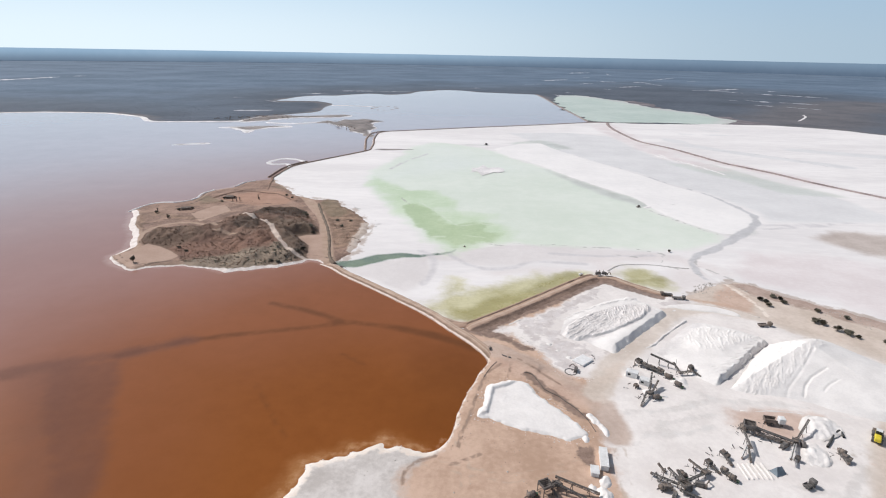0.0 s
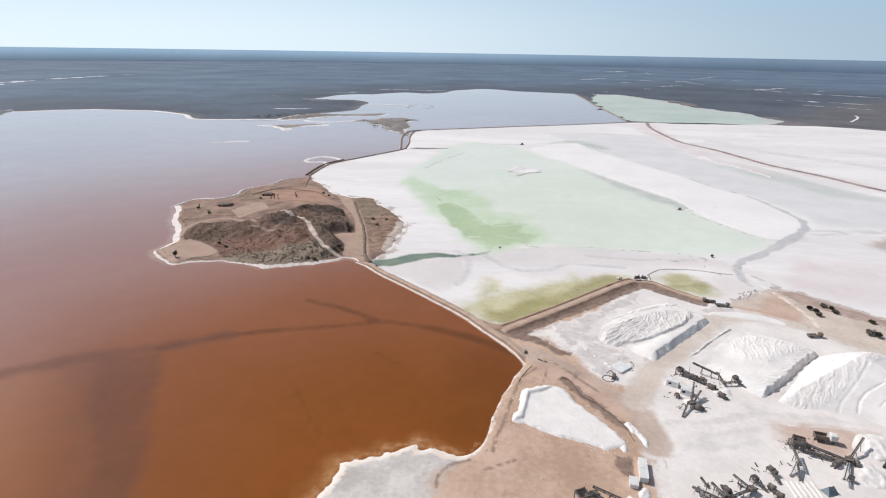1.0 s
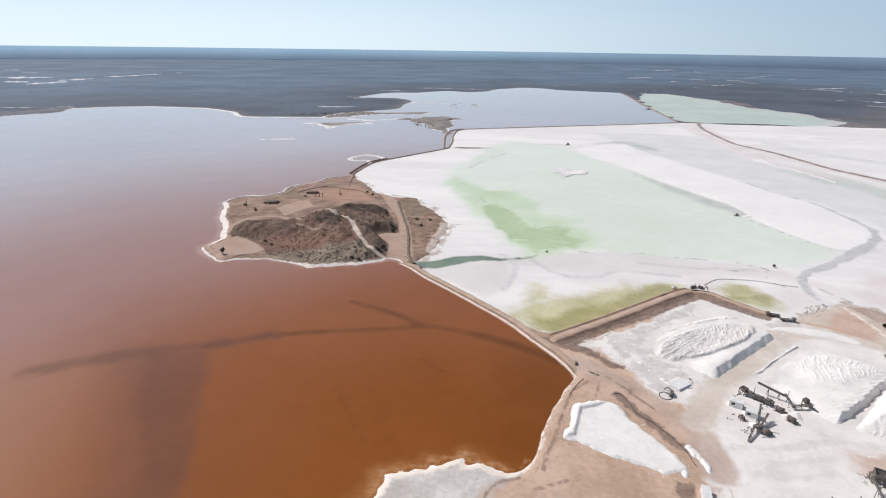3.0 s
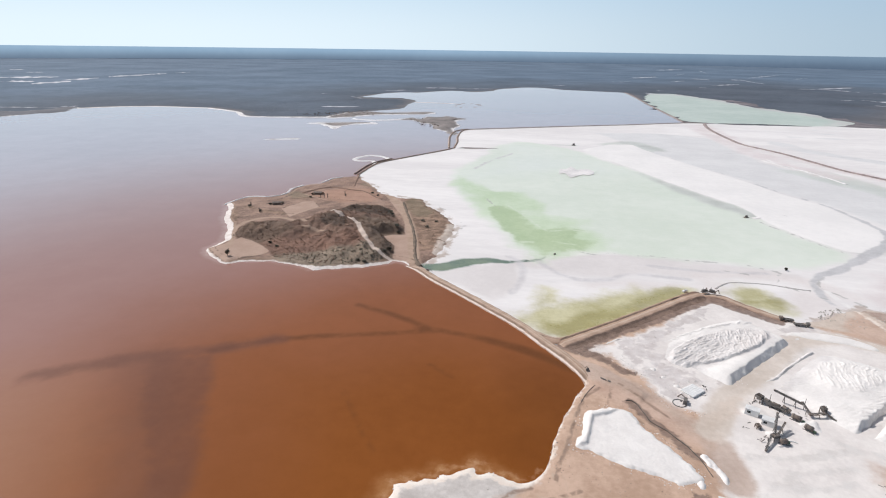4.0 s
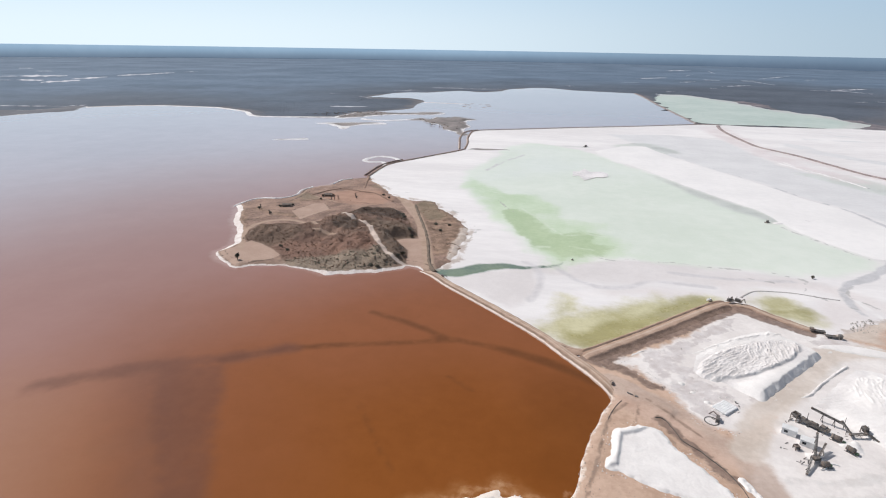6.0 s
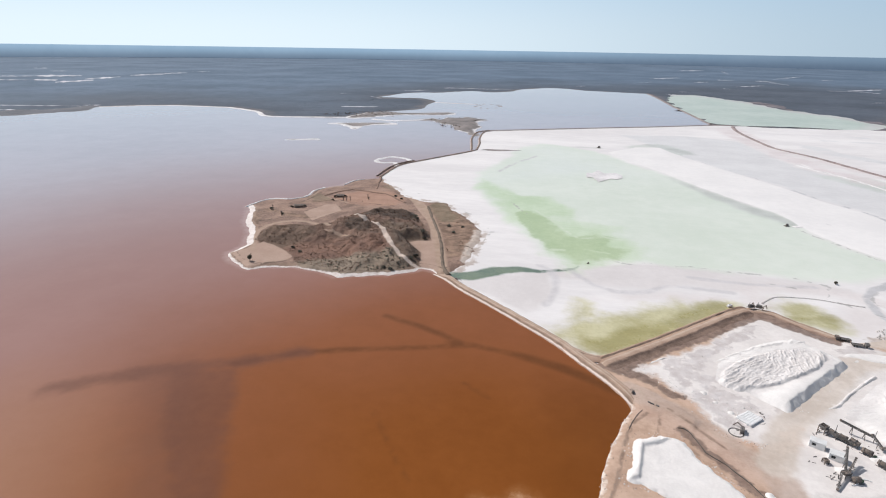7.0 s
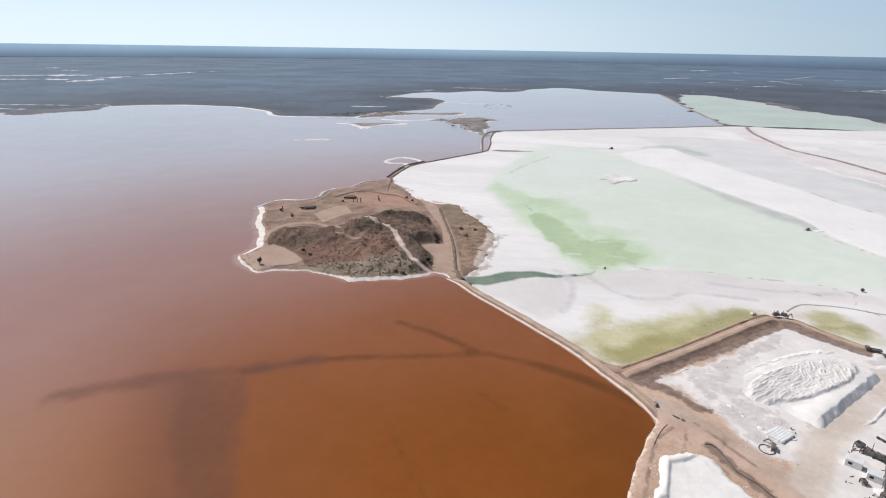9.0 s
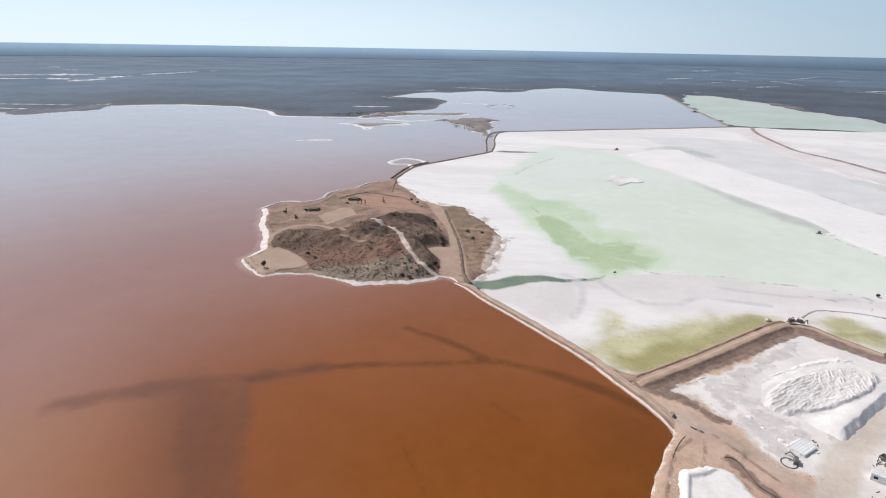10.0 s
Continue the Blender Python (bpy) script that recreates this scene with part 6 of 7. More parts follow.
conveyor((72.6, 122.9), (70.0, 125.9), 2.0, 2.8, 0.6, 0.5, rust, "rusty gantry conveyor beside the screen", 1)
pump_set(70.0, 118.4, -20, 0.45, "dark generator set on salt")
conveyor((63.6, 115.5), (69.2, 112.9), 1.8, 0.9, 0.8, 0.6, None, "long thin dark conveyor on salt", 2)
conveyor((64.4, 115.2), (68.4, 113.7), 1.4, 0.8, 0.6, 0.5, rust, "low rusty conveyor on salt", 1)
wash_drum(59.4, 117.1, 40, 2.6)
screen_deck(60.6, 116.8, 10)
pump_set(61.4, 113.7, 60, 0.45, "dark pump set below a conveyor")
conveyor((61.1, 124.9), (62.3, 123.0), 2.0, 1.0, 0.6, 0.5, rust, "small rusty conveyor on salt", 1)
mast(60.9, 120.7, 4.0)
hopper(75.8, 126.3, 20, 1.8, 2.2)
conveyor((75.9, 125.6), (77.6, 123.1), 1.8, 0.9, 0.7, 0.6, None, "short dark conveyor on salt", 1)
conveyor((78.4, 124.0), (80.8, 120.2), 1.8, 1.0, 0.9, 0.8, None, "dark low conveyor standing on salt", 2)
wash_drum(79.2, 123.8, -46, 2.4)
wash_drum(80.1, 121.0, -46, 2.2, "dark steel drum on a frame beside a conveyor")
screen_deck(82.2, 130.1, -60)
conveyor((82.1, 130.1), (82.5, 126.4), 1.8, 1.0, 0.9, 0.8, None, "short dark conveyor beside a screen", 1)
truck(100.1, 119.1, 25, steel, steel, "small dark flatbed truck on salt", 5.0, 0.5).scale = (0.75, 0.75, 0.75)
wheel_loader(133.6, 140.0, 52)
hopper(27.5, 114.5, 25, 3.6, 3.6, None, "dark steel loading hopper on bare earth")
wash_drum(23.6, 112.8, 25, 2.8)
screen_deck(31.0, 116.6, 25)
conveyor((29.0, 115.0), (31.0, 110.6), 2.4, 0.8, 0.6, 0.5, rust, "short rusty conveyor on bare earth", 1)
conveyor((29.5, 115.5), (38.5, 112.0), 3.4, 1.0, 0.9, 0.8, None, "thin dark conveyor sloping to the ground", 2)
conveyor((30.5, 116.5), (41.5, 113.6), 4.2, 1.6, 0.8, 0.7, rust, "thin rusty conveyor beside another one", 2)


# ---- bagged salt, windrows, tarpaulin, walls ----
def bulk_bag():
    base = thing("bulk_bag", pose(0, 0, -50), "full white bulk bag of salt", "bag", "bulk bags stacked beside the road")
    bm = fresh()
    block(bm, (0.82, 0.82, 0.7), (0, 0, 0.35), 0, 0.06)
    for v in bm.verts:
        v.co.x *= 1 + 0.12 * math.sin(v.co.z * 3.1)
        v.co.y *= 1 + 0.12 * math.sin(v.co.z * 3.1)
    part("sack", bm, bag_cloth, base, "", True)
    bm = fresh()
    bar(bm, (0, 0, 0.68), (0, 0, 0.76), 0.1, 7, 0.15)
    part("spout", bm, bag_cloth, base)
    return base


bag = bulk_bag()
rng = random.Random(4)
first = True
for i in range(8):
    for j in range(6):
            u, v = (i - 5) * 0.82 + rng.uniform(-0.03, 0.03), (j - 3.5) * 0.82 + rng.uniform(-0.03, 0.03)
            c, s = math.cos(radians(42)), math.sin(radians(42))
            m = pose(52.8 + u * c - v * s, 182.6 + u * s + v * c, 0.42, 0, 0, 42 + rng.uniform(-3, 3))
            if first:
                bag.matrix_world, first = m, False
            else:
                copy_thing(bag, m)

for k in range(6):
    x, y = 84.8 + 1.4 * k, 124.4 + 0.08 * k
    ob = salt_pile([(x - 0.62, y - 3.2), (x - 0.7, y + 3.0), (x, y + 3.6), (x + 0.7, y + 3.0), (x + 0.62, y - 3.2), (x, y - 3.8)],
                   lambda p, d, x=x: 1.1 * np.clip(1 - np.abs(p[:, 0] - x) / 0.85, 0, 1) * step_up(d, 0, 0.5), "narrow white windrow of salt beside others", 0.3)
    tagged(ob, group="salt windrows")

base = thing("tarpaulin", pose(94.6, 124.4, 0.3, 0, 0, 20), "grey-blue tarpaulin draped over a peaked stack", "tarpaulin")
bm = fresh()
vs = [bm.verts.new(p) for p in ((-1.8, -1.5, 0), (1.8, -1.5, 0), (1.9, 1.5, 0), (-1.8, 1.5, 0), (-0.9, 0, 2.3), (0.9, 0, 2.2), (0, -1.65, 0.05), (0, 1.6, 0.05), (0, 0, 2.1))]
for f in ((0, 6, 8, 4), (6, 1, 5, 8), (1, 2, 5), (2, 7, 8, 5), (7, 3, 4, 8), (3, 0, 4)):
    bm.faces.new([vs[i] for i in f])
part("cover", bm, tarp, base)
bm = fresh()
for x2, y2 in ((-1.8, -1.5), (1.8, -1.5), (1.9, 1.5), (-1.8, 1.5)):
    block(bm, (0.4, 0.4, 0.3), (x2, y2, 0.12))
part("weight", bm, stone, base)


cabin(46.3, 127.2, 80, (8.0, 2.2, 1.7), "long white store with a ribbed roof beside the haul road")
cabin(42.6, 122.4, 80, (3.2, 2.2, 1.3), "low white store beside the haul road", False)
for x, y, r, h in ((44.8, 119.2, 2.2, 1.0), (43.6, 114.6, 2.8, 1.2), (41.0, 116.4, 2.0, 0.8), (43.6, 136.6, 2.2, 0.8)):
    salt_pile([(x + r * math.cos(k * 0.785), y + 1.4 * r * math.sin(k * 0.785)) for k in range(8)], lambda p, d, r=r, h=h, x=x: h * step_up(d, 0, r * 0.9) + 0.4 * lumps(p, 0.8, x, 60) * step_up(d, 0, 1), "rough crusted salt mound beside the haul road", 0.4)


# ---- pipes, hose ring ----
def tube(name, path, r, m, label, category, z=0.5, closed=False, step=1.0, wander=0.25):
    line = rounded(path, step, wander, 0.3, closed)
    bm, sides, rings = fresh(), 6, []
    pts = np.array(line)
    way = np.gradient(pts, axis=0)
    for (x, y), (dx, dy) in zip(pts, way):
        l = math.hypot(dx, dy) or 1
        ny, nx = dx / l, -dy / l
        rings.append([bm.verts.new((x + nx * r * math.cos(a), y + ny * r * math.cos(a), z + r * math.sin(a))) for a in (2 * math.pi * k / sides for k in range(sides))])
    for a, c in zip(rings, rings[1:] + ([rings[0]] if closed else [])):
        for k in range(sides):
            bm.faces.new((a[k], a[(k + 1) % sides], c[(k + 1) % sides], c[k]))
    ob = part(name, bm, m, None, "", True)
    return tagged(ob, label, category)


tube("pipe", [(29, 172), (32, 171), (35, 162), (39, 158), (45, 148.7), (47.3, 140)], 0.11, hose, "dark flexible pipe lying along a salt pile", "pipe", 0.55)
tube("pipe", [(19.5, 179), (16.5, 174), (14.0, 168)], 0.1, hose, "thin dark pipe lying along the lake shore track", "pipe", 0.52)
tube("pipe", [(123.4, 140), (124.2, 143.2), (121, 141), (118, 138), (115.5, 135.4)], 0.36, hose, "dark thick pipe curving round a salt heap", "pipe", 0.8)
tube("hose_ring", [(46.3 + 2.1 * math.cos(k * 0.785), 173.4 + 2.1 * math.sin(k * 0.785)) for k in range(8)], 0.2, hose, "dark hose laid in a ring on salt", "hose", 0.5, True, 0.5, 0)
pump_set(48.2, 174.0, 70, 0.4, "dark pump set beside a hose ring")
tube("pipe", [(70.5, 156.4), (72.3, 157.2), (74.4, 159.5), (76.5, 159)], 0.2, white_paint, "pale bent pipe lying on salt", "pipe", 0.6)

# ---- along the dykes ----
base = thing("water_tank", pose(70.8, 267.6, 0.15, 0, 0, 35), "small white plastic tank beside the dyke corner", "tank")
bm = fresh()
block(bm, (2.6, 1.3, 1.1), (0, 0, 0.55), 0, 0.2)
part("body", bm, white_paint, base)
bm = fresh()
bar(bm, (0, 0, 1.08), (0, 0, 1.22), 0.25, 10)
part("lid", bm, tarp, base, "grey round lid")
pump_set(79.0, 266.0, 20, 1.45)
pump_set(82.6, 266.4, -35, 1.45)
truck(107.0, 243.6, 170, steel, rust, "dark flatbed truck parked below the dyke", 7.5, 0.4).scale = (0.75, 0.75, 0.65)
truck(111.4, 239.6, -6, steel, steel, "dark low trailer truck parked below the dyke", 8.0, 0.3).scale = (0.75, 0.75, 0.65)
truck(138.5, 213.5, 5, rust, timber, "brown flatbed truck on bare tan ground", 7.5, 0.5).scale = (0.8, 0.8, 0.7)
pump_set(17.6, 187.4, 60, 1.0).scale = (0.5, 0.5, 0.5)
pump_set(-56.5, 268.8, -45, 1.1, "dark small pump by the dyke end").scale = (0.6, 0.6, 0.6)
tube("pipe", [(21.8, 183.4), (23.6, 182.3)], 0.26, steel, "short dark pipe lying on the track", "pipe", 1.05)
tube("pipe", [(24.4, 181.9), (25.1, 181.5)], 0.3, steel, "short dark pipe stub lying on the track", "pipe", 1.05)


# ---- trees and shrubs ----
def tree(x, y, height, spread, seed, z=0.4, label="dark green bushy tree on bare ground"):
    rng = random.Random(seed)
    height, spread = height * 0.66, spread * 0.5
    base = thing("tree", pose(x, y, z, 0, 0, rng.uniform(0, 360)), label, "tree", "trees beside the works")
    bm = fresh()
    fork = Vector((0.1, 0.05, height * 0.32))
    bar(bm, (0, 0, -0.2), fork, 0.24, 7, 0.17)
    tips = []
    for k in range(5):
        a = k * 1.257 + rng.uniform(-0.4, 0.4)
        tip = Vector((math.cos(a) * spread * 0.32, math.sin(a) * spread * 0.32, height * rng.uniform(0.55, 0.8)))
        bar(bm, fork, tip, 0.13, 5, 0.05)
        tips.append(tip)
    part("trunk", bm, bark, base)
    bm = fresh()
    for k in range(420):
        c = rng.choice(tips) + Vector((rng.gauss(0, spread * 0.16), rng.gauss(0, spread * 0.16), rng.gauss(0, height * 0.12)))
        c.z = max(c.z, height * 0.22)
        u = Vector((rng.uniform(-1, 1), rng.uniform(-1, 1), rng.uniform(-0.5, 0.8))).normalized()
        w = u.orthogonal().normalized()
        s = rng.uniform(0.22, 0.5)
        bm.faces.new([bm.verts.new(c + u * s), bm.verts.new(c + w * s * 0.6), bm.verts.new(c - u * s), bm.verts.new(c - w * s * 0.6)])
    part("crown", bm, leaf, base)
    return base


for k, (x, y, h, s) in enumerate(((150.8, 240.6, 2.6, 4.2), (152.0, 237.6, 2.6, 4.0), (151.6, 234.2, 2.4, 3.6), (159.0, 244.2, 2.2, 4.4), (161.4, 242.0, 1.8, 3.0), (160.6, 237.6, 2.6, 4.0), (163.2, 218.2, 3.4, 4.6),
                                  (165.2, 216.4, 3.6, 5.2), (168.2, 210.8, 3.4, 5.4), (170.6, 207.4, 3.4, 5.6), (172.8, 204.6, 2.2, 3.0), (181.4, 200.0, 3.2, 4.5), (180.2, 222.6, 1.8, 3.4), (171.2, 229.4, 1.8, 4.0), (-168.3, 269.0, 5.2, 3.4))):
    tree(x, y, h, s, 40 + k, 1.0 if x < 0 else 0.4, "dark pointed tree on cleared tan ground" if x < 0 else "dark green bushy tree on bare ground")


def shrubs(name, spots, label, size, m):
    """Many low clumps of stems and leaves, too many to count."""
    rng = random.Random(17)
    verts, faces = [], []
    for x, y, z, k in spots:
        s = size * k * rng.uniform(0.6, 1.5)
        for _ in range(9):
            a, lean = rng.uniform(0, 6.283), rng.uniform(0.2, 1.0)
            c = Vector((x + math.cos(a) * s * lean * 0.6, y + math.sin(a) * s * lean * 0.6, z + s * (1.05 - 0.6 * lean)))
            w = s * rng.uniform(0.3, 0.55)
            n = len(verts)
            verts += [(x + 0.3 * (c.x - x), y + 0.3 * (c.y - y), z - 0.1), (c.x - math.sin(a) * w, c.y + math.cos(a) * w, c.z), (c.x + math.cos(a) * w, c.y + math.sin(a) * w, c.z - 0.1 * s), (c.x + math.sin(a) * w, c.y - math.cos(a) * w, c.z)]
            faces += [(n, n + 1, n + 2), (n, n + 2, n + 3)]
    me = bpy.data.meshes.new(name)
    me.from_pydata(verts, [], faces)
    return tagged(finish(new(name, me), m, False), label, "shrubs", kind="stuff")


def scatter(outline, count, seed, density=0.0):
    xs, ys = zip(*outline)
    rng = np.random.default_rng(seed)
    p = np.c_[rng.uniform(min(xs), max(xs), count * 3), rng.uniform(min(ys), max(ys), count * 3)]
    keep = inside(outline, p)
    p = p[keep]
    return p[rough_noise(p, 0.08, seed) > density][:count]


p = np.concatenate([scatter(HILL, 5600, 1, -0.4), scatter(SCRUB_EAST, 260, 2, 0.0), scatter(ISLAND, 420, 3, 0.05)])
keep = (line_distance(ISLAND_ROAD, p) > 4) & (line_distance(HILL_PATH, p) > 2) & (line_distance(RING_PATH, p) > 2) & (np.minimum.reduce([area_distance(c, p) for c in (CLEARED_A, CLEARED_B, CLEARED_C, SADDLE)]) > 0.3) & (area_distance(ISLAND, p) < -5)
p = p[keep]
size = np.random.default_rng(8).uniform(0.5, 1.2, len(p))
shrubs("shrub_clumps", np.c_[p, island_height(p), size][::4], "low dark brown-green scrub on the island hill", 0.23, mat_shrub)
shrubs("dry_shrub_clumps", np.c_[p, island_height(p), size][1::2], "low rust-brown dry scrub on the island hill", 0.32, mat_dry_shrub)
p = scatter(GREEN_FOOT, 130, 14, -0.2)
p = p[(line_distance(HILL_PATH, p) > 2) & (area_distance(ISLAND, p) < -4)]
shrubs("pale_shrub_clumps", np.c_[p, island_height(p), np.ones(len(p))], "low grey-green saltbush at the foot of the island hill", 0.5, mat_pale_shrub)


# ---- on the island ----
def hut(x, y, turn, size, label, m, z=1.0):
    w, d, h = size
    base = thing("hut", pose(x, y, z, 0, 0, turn), label, "hut", "huts on the island")
    bm = fresh()
    block(bm, (w, d, h), (0, 0, h / 2 - 0.1), 0, 0.05)
    part("wall", bm, m, base)
    bm = fresh()
    v = [bm.verts.new(q) for q in ((-w / 2 - 0.3, -d / 2 - 0.3, h - 0.1), (w / 2 + 0.3, -d / 2 - 0.3, h - 0.1), (w / 2 + 0.3, d / 2 + 0.3, h - 0.1), (-w / 2 - 0.3, d / 2 + 0.3, h - 0.1), (-w / 2 - 0.3, 0, h + 0.7), (w / 2 + 0.3, 0, h + 0.7))]
    for f in ((0, 1, 5, 4), (2, 3, 4, 5), (0, 4, 3), (1, 2, 5), (3, 2, 1, 0)):
        bm.faces.new([v[i] for i in f])
    part("roof", bm, rust, base)
    bm = fresh()
    block(bm, (0.9, 0.06, 1.4), (w * 0.2, -d / 2 - 0.02, 0.65), 0, 0.02)
    part("door", bm, timber, base)
    return base


hut(-187, 371, 24, (6.0, 2.4, 1.7), "dark timber hut on bare island ground", timber)
hut(-168.5, 404.5, 10, (5.4, 2.4, 1.7), "dark low hut with a ridged roof", timber)
for x, y, h in ((-163, 395.7, 3.6), (-160.5, 396.3, 4.0), (-158.1, 397, 3.4), (-146.8, 404.8, 3.8), (-190, 350, 3.4), (-203, 363, 3.4), (-145.4, 402.5, 2.4)):
    base = thing("post", pose(x, y, 0.8), "dark weathered timber post on the island", "post", "posts on the island")
    bm = fresh()
    bar(bm, (0, 0, -0.3), (0.1, 0, h), 0.32, 7, 0.24)
    part("shaft", bm, timber, base)
    bm = fresh()
    beam(bm, (-0.8, 0, h * 0.85), (0.8, 0, h * 0.82), 0.22, 0.22)
    part("crossbar", bm, timber, base)
BUSHES = ((-203, 361, 3.2, 4.0), (-190, 351.5, 2.6, 3.4), (-191, 369, 2.4, 4.5), (-184, 374, 2.4, 4.0), (-172, 402.5, 2.6, 4.5), (-165.5, 406, 2.4, 4.0), (-170.4, 393.7, 2.0, 3.2), (-100.5, 366, 3.4, 6.5), (-98.5, 362, 3.0, 5.5),
          (-85, 324, 2.6, 5.0), (-87, 328, 2.8, 5.5), (-82.5, 291, 3.0, 5.5), (-84, 287, 2.4, 4.5), (-92, 274, 2.0, 4.0), (-96, 275, 2.0, 4.0), (-128, 416, 1.8, 4.0), (-122, 410, 1.8, 3.6), (-75, 352, 1.8, 4.5), (-70, 340, 1.8, 4.0),
          (-66, 352, 1.6, 3.6), (-148, 287, 2.0, 3.6), (-155, 293, 2.0, 3.6))
for k, (x, y, h, sp) in enumerate(BUSHES):
    tagged(tree(x, y, h * 0.8, sp * 0.75, 90 + k, float(island_height(np.array([(x, y)]))[0]), "low dark bush on the island"), group="bushes on the island")

# ---- rafts and marks on the flats ----
for x, y, sc in ((146, 408, 1.0), (45, 692, 1.4), (10, 308, 0.4)):
    base = thing("pump_raft", pose(x, y, 0.2, 0, 0, 25), "small dark pump raft standing on brine", "raft", "pump rafts on the flats")
    bm = fresh()
    block(bm, (3.0 * sc, 2.0 * sc, 0.4), (0, 0, 0.15), 0, 0.08)
    part("deck", bm, timber, base)
    bm = fresh()
    block(bm, (1.6 * sc, 1.2 * sc, 1.3 * sc), (0.2, 0, 0.35 + 0.6 * sc), 0, 0.15)
    part("engine", bm, steel, base)
    for side in (-1, 1):
        bm = fresh()
        bar(bm, (-1.6 * sc, side * 0.8 * sc, 0.1), (1.6 * sc, side * 0.8 * sc, 0.1), 0.25 * sc, 8)
        part("float", bm, steel, base)
tagged(tree(132, 307, 2.2, 2.0, 77, 0.2, "small dry bush standing on the salt flat"), group="")
white_bank([(240.1, 641.7), (249.8, 612.2), (264.3, 581.1), (273.5, 536.1)], "thin white salt line across the grey flat", 0.5, 4.0)
white_bank([(150, 407), (160, 412), (171, 420), (177, 416)], "low pale bank reaching into the pool", 0.7, 2.5)
salt_pan(22, 536, 54, 536, 78, "white dry salt patch in the pale pool", 0.5, mat_white)


# ---- loose stones and salt clods ----
def clods(name, spots, size, m, label, flat=1.0):
    rng = random.Random(23)
    verts, faces = [], []
    for x, y, z in spots:
        s, n, a0 = size * rng.uniform(0.4, 1.6), len(verts), rng.uniform(0, 6)
        verts += [(x + s * rng.uniform(0.7, 1.2) * math.cos(a0 + k * 1.257), y + s * rng.uniform(0.7, 1.2) * math.sin(a0 + k * 1.257), z - 0.1) for k in range(5)]
        verts.append((x + rng.uniform(-0.3, 0.3) * s, y + rng.uniform(-0.3, 0.3) * s, z + flat * s * rng.uniform(0.5, 1.0)))
        faces += [(n + k, n + (k + 1) % 5, n + 5) for k in range(5)]
    me = bpy.data.meshes.new(name)
    me.from_pydata(verts, [], faces)
    return tagged(finish(new(name, me), m, False), label, "clods", kind="stuff")


def on_yard(p):
    return np.c_[p, yard_height(p)]


def along(line, count, spread, seed, off=0.0):
    """Points strewn beside a line."""
    rng = np.random.default_rng(seed)
    pts = np.array(rounded(line, 0.5, 0, 0.1, False))
    p = pts[rng.integers(0, len(pts) - 1, count)] + rng.normal(off, spread, (count, 2))
    return p[(rough_noise(p, 0.12, seed) > -0.15) & (area_distance(YARD, p) < -0.8)]


PAD_LINE = PAD + PAD[:1]
clods("shore_clods", on_yard(np.concatenate([along(SHORE_NEAR[4:], 420, 0.9, 71), along(PAD_LINE, 220, 0.8, 72), along(YARD_SALT[-11:], 160, 1.2, 73)])), 0.26, mat_heap, "white salt clods along the shore and the salt's edges", 0.7)
clods("shore_crumbs", on_yard(np.concatenate([along(SHORE_NEAR[8:], 220, 0.7, 74, 1.6), along(PAD_LINE, 120, 1.0, 75), along([(22, 168), (14, 150), (6, 134), (22, 130), (36, 128)], 150, 2.6, 76), along(GOUGES[0], 90, 0.8, 77), along(GOUGES[2] + [(40, 152), (45, 146)], 120, 1.0, 78), along(YARD_SALT[-11:], 120, 1.4, 79)])), 0.2, damp_earth, "brown earth crumbs along the shore track and the pads", 0.8)
clods("salt_clods", on_yard(np.concatenate([scatter(MOTTLED, 60, 5, -0.1), scatter([(60, 186), (52, 176), (44, 177), (46, 190)], 30, 6, -0.3)])), 0.3, mat_heap, "scattered white salt clods on the yard")
clods("stones", on_yard(np.concatenate([scatter([(130, 248), (150, 258), (152, 248), (134, 240)], 50, 7, -0.2), scatter([(-30, 122), (30, 136), (40, 112), (-5, 104)], 50, 9, 0.1),
                                        scatter([(172, 232), (190, 226), (188, 210), (172, 222)], 140, 10, -0.1)])), 0.26, stone, "scattered grey stones and rubble in the yard")

clods("earth_crumbs", on_yard(np.concatenate([scatter([(33, 184), (36, 184), (46, 171), (43, 168)], 40, 51, -0.2), scatter([(8, 128), (14, 158), (20, 176), (24, 172), (16, 140), (24, 132), (40, 122), (30, 112)], 70, 52, 0.0)])), 0.17, damp_earth, "small brown earth crumbs on the yard", 0.7)
clods("grey_rubble", np.c_[scatter([(125, 256), (136, 262), (138, 252), (129, 246), (122, 248)], 100, 41, -0.4), np.full(100, 0.35)], 0.32, stone, "grey broken rubble at the edge of the flats")
clods("wet_clods", on_yard(np.concatenate([scatter(WET_EDGE, 150, 31, -0.1), scatter([(46, 229), (62, 245), (74, 257), (78, 256), (62, 240), (47, 225)], 110, 32, -0.2)])), 0.24, damp_earth, "dark damp earth clods below the dyke")
clods("salt_rubble", on_yard(np.concatenate([scatter([(28, 199), (32, 202), (40, 192), (48, 184), (52, 178), (44, 174), (39, 181), (34, 191)], 170, 33, -0.1), scatter([(66, 186), (72, 188), (100, 220), (97, 221), (80, 202)], 120, 35, -0.2)])), 0.3, mat_heap, "broken white salt crust over the yard", 0.5)


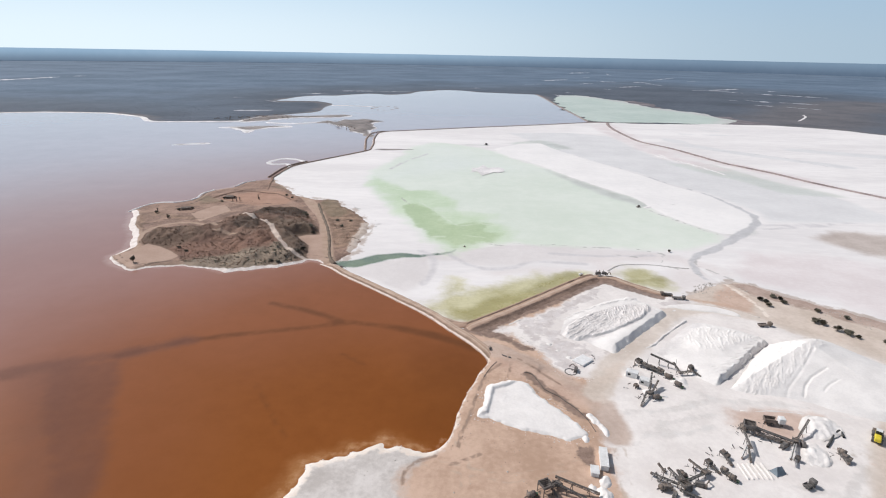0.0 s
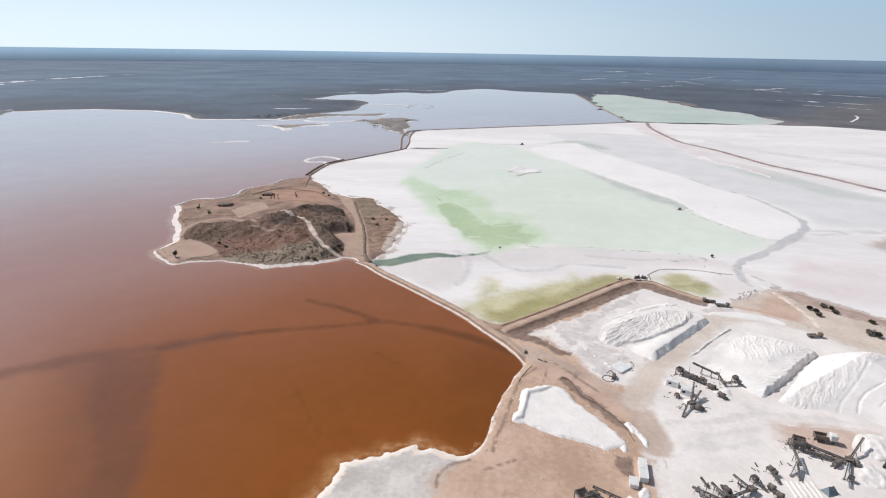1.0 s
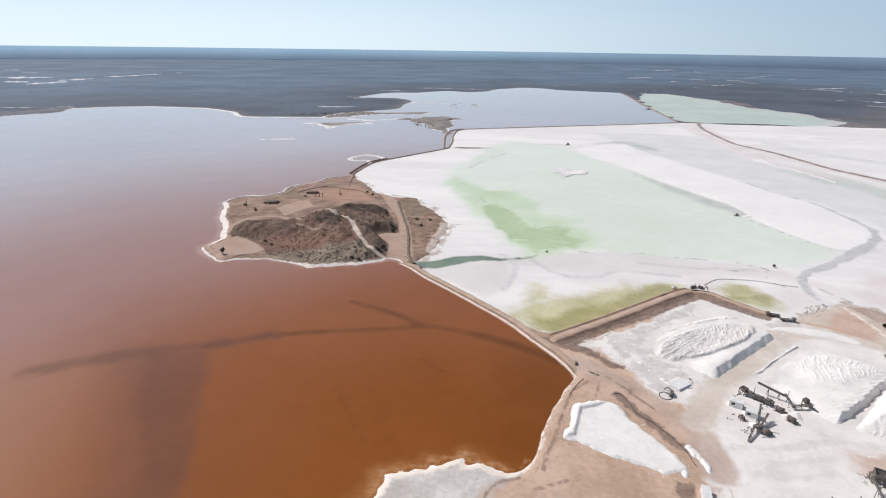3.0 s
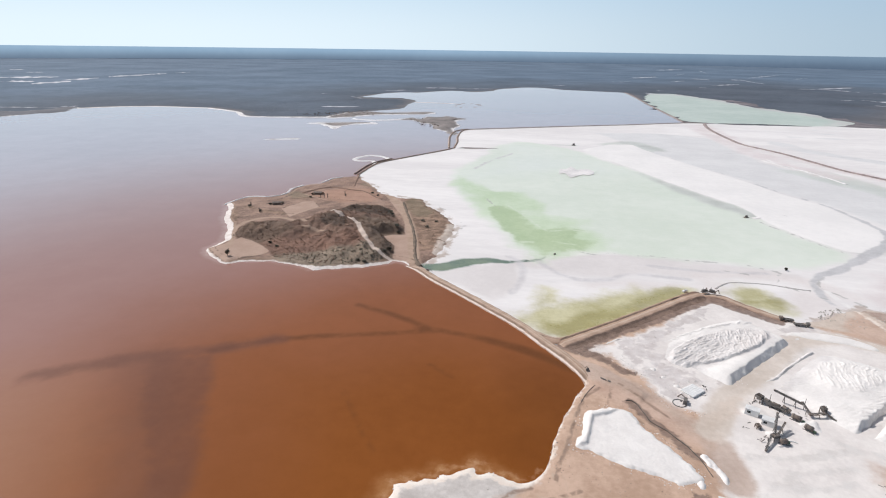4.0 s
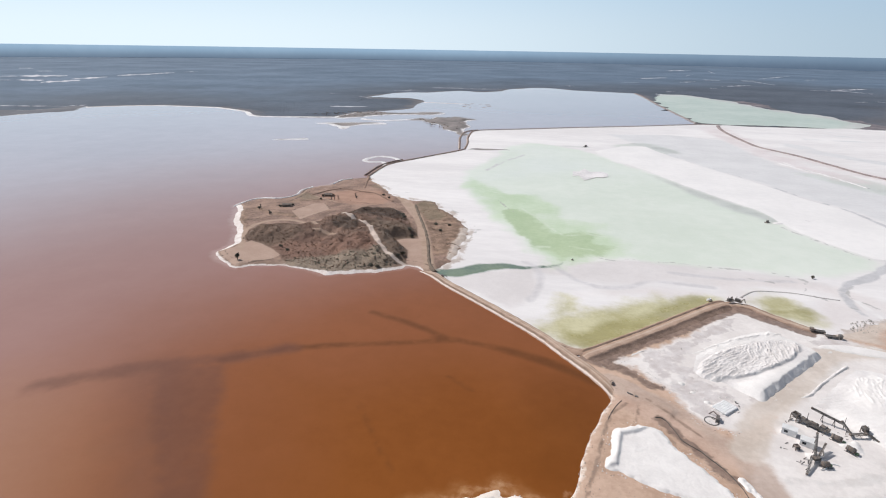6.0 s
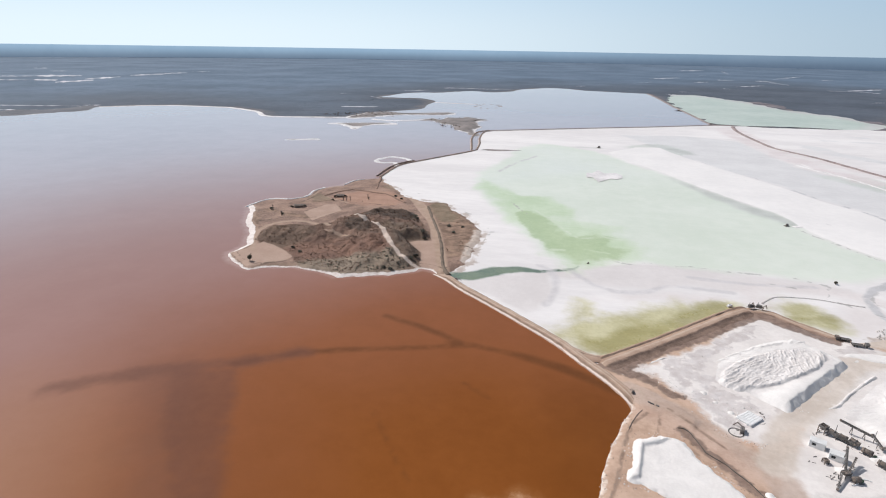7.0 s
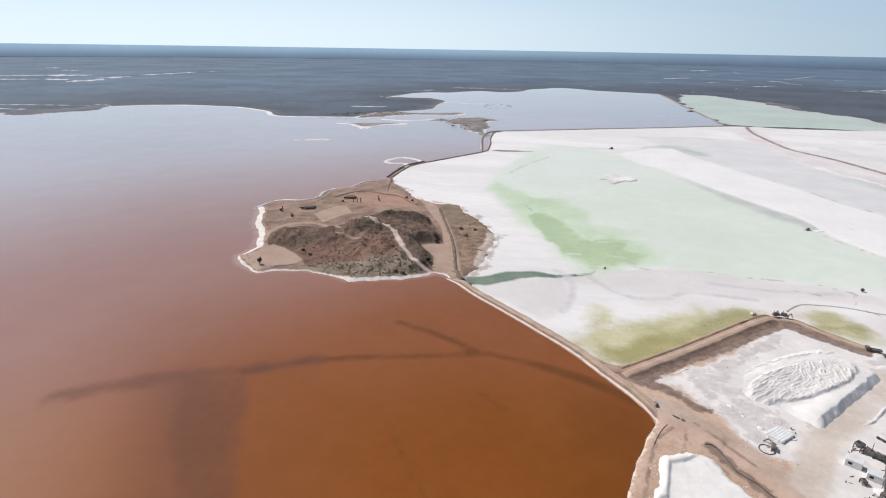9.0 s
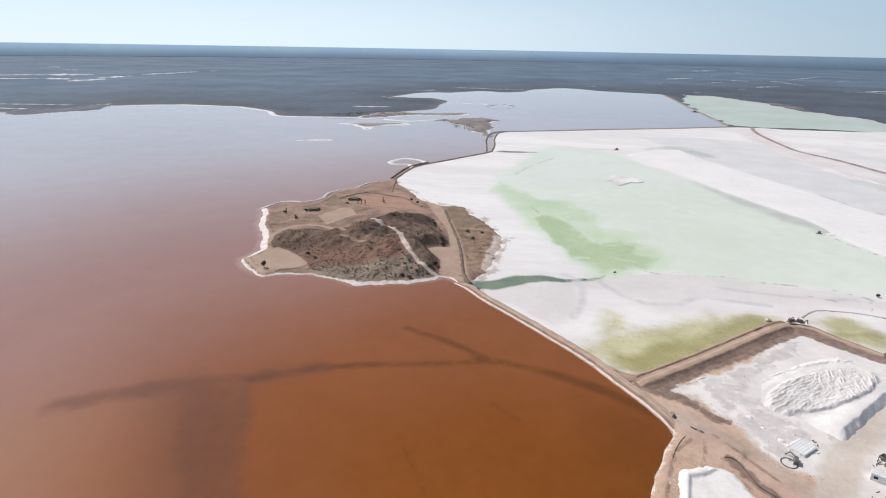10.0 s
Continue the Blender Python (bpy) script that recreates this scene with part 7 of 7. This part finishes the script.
def scrap(name, spots, label):
    """Loose bars, plates and off-cuts lying about, too many to count."""
    rng = random.Random(61)
    bm = fresh()
    for x, y, r, count in spots:
        for _ in range(count):
            a, d, t = rng.uniform(0, 6.283), r * math.sqrt(rng.random()), rng.uniform(0, 3.14)
            px, py, l = x + d * math.cos(a), y + d * math.sin(a), rng.uniform(0.3, 1.5)
            q = (px + l * math.cos(t), py + l * math.sin(t), 0.45 + rng.choice((0, 0, 0.6, 1.1)) * rng.random())
            beam(bm, (px, py, 0.4), q, rng.uniform(0.08, 0.35), rng.uniform(0.08, 0.3))
    return tagged(part(name, bm, steel, None), label, "scrap", kind="stuff")


scrap("scrap_steel", ((72, 177, 3, 4), (78, 171, 3, 4), (84, 174, 2.5, 4), (67, 160, 3, 5), (64, 165, 2, 3), (93, 142, 3, 9), (99, 139, 3, 5), (104, 137, 2, 4), (88, 133, 2, 4), (102, 146, 2.5, 6), (64, 121, 4, 10), (59, 120, 2.5, 5), (70, 124, 3, 6),
                      (77, 125, 2, 4), (80, 131, 2, 4), (115, 132, 1.5, 3), (24, 113, 3, 7), (30, 116, 2, 4), (55, 180.5, 1.5, 4), (57, 183.5, 1.2, 3), (48, 174, 1.2, 3)), "loose dark steel scrap round the machines")

white_bank([(103, 226), (112, 232), (124, 234), (134, 228), (141, 222)], "low white ridge of scraped salt", 0.3, 2.0, mat_heap)
for path in ([(25.5, 208.3), (30.5, 212.3), (37.8, 218)], [(28.6, 199.6), (31, 201), (33.5, 201.8)], [(32.5, 196.5), (34.6, 194), (36.2, 192)], [(34.8, 197.5), (37, 195), (38.4, 192.6)], [(30.8, 198.6), (33.4, 195.6)], [(43.6, 190.5), (46.5, 187.5), (48, 185)], [(14.2, 202.2), (15, 200.2), (16.6, 198.8)]):
    white_bank(path, "low crumbled ridge of white salt below the dyke", 0.13, 0.7, mat_heap)
white_bank([(98, 152.6), (108, 153), (120, 151.5), (134, 149.5)], "low white ridge of scraped salt", 0.3, 2.0, mat_heap)

p = np.concatenate([scatter([(-175, 830), (-192, 872), (-206, 896), (-154, 925), (-125, 905), (-128, 870), (-134, 833), (-111, 785), (-145, 780)], 130, 21, 0.0), scatter([(-400, 905), (-340, 880), (-255, 935), (-300, 985)], 160, 22, -0.1)])
shrubs("far_shrubs", np.c_[p, np.full(len(p), 0.6), np.ones(len(p))], "dark low scrub on the far promontory", 1.0, mat_shrub)
p = scatter([(-700, 985), (-600, 975), (-520, 930), (-470, 880), (-390, 885), (-330, 960), (-280, 1010), (-262, 1160), (-310, 1240), (-420, 1220), (-600, 1100)], 900, 24, 0.0)
p = p[np.hypot(p[:, 0] + 374, p[:, 1] - 1052) > 60]
# bluish bush colour matched to the plain's painted haze
saltbush = plain("saltbush", (0.085, 0.10, 0.12), (0.14, 0.155, 0.175), 0.02, 0.9)
shrubs("far_bushes", np.c_[p, np.full(len(p), -0.6), np.ones(len(p))], "dark bushes over the far shore plain", 0.55, saltbush)
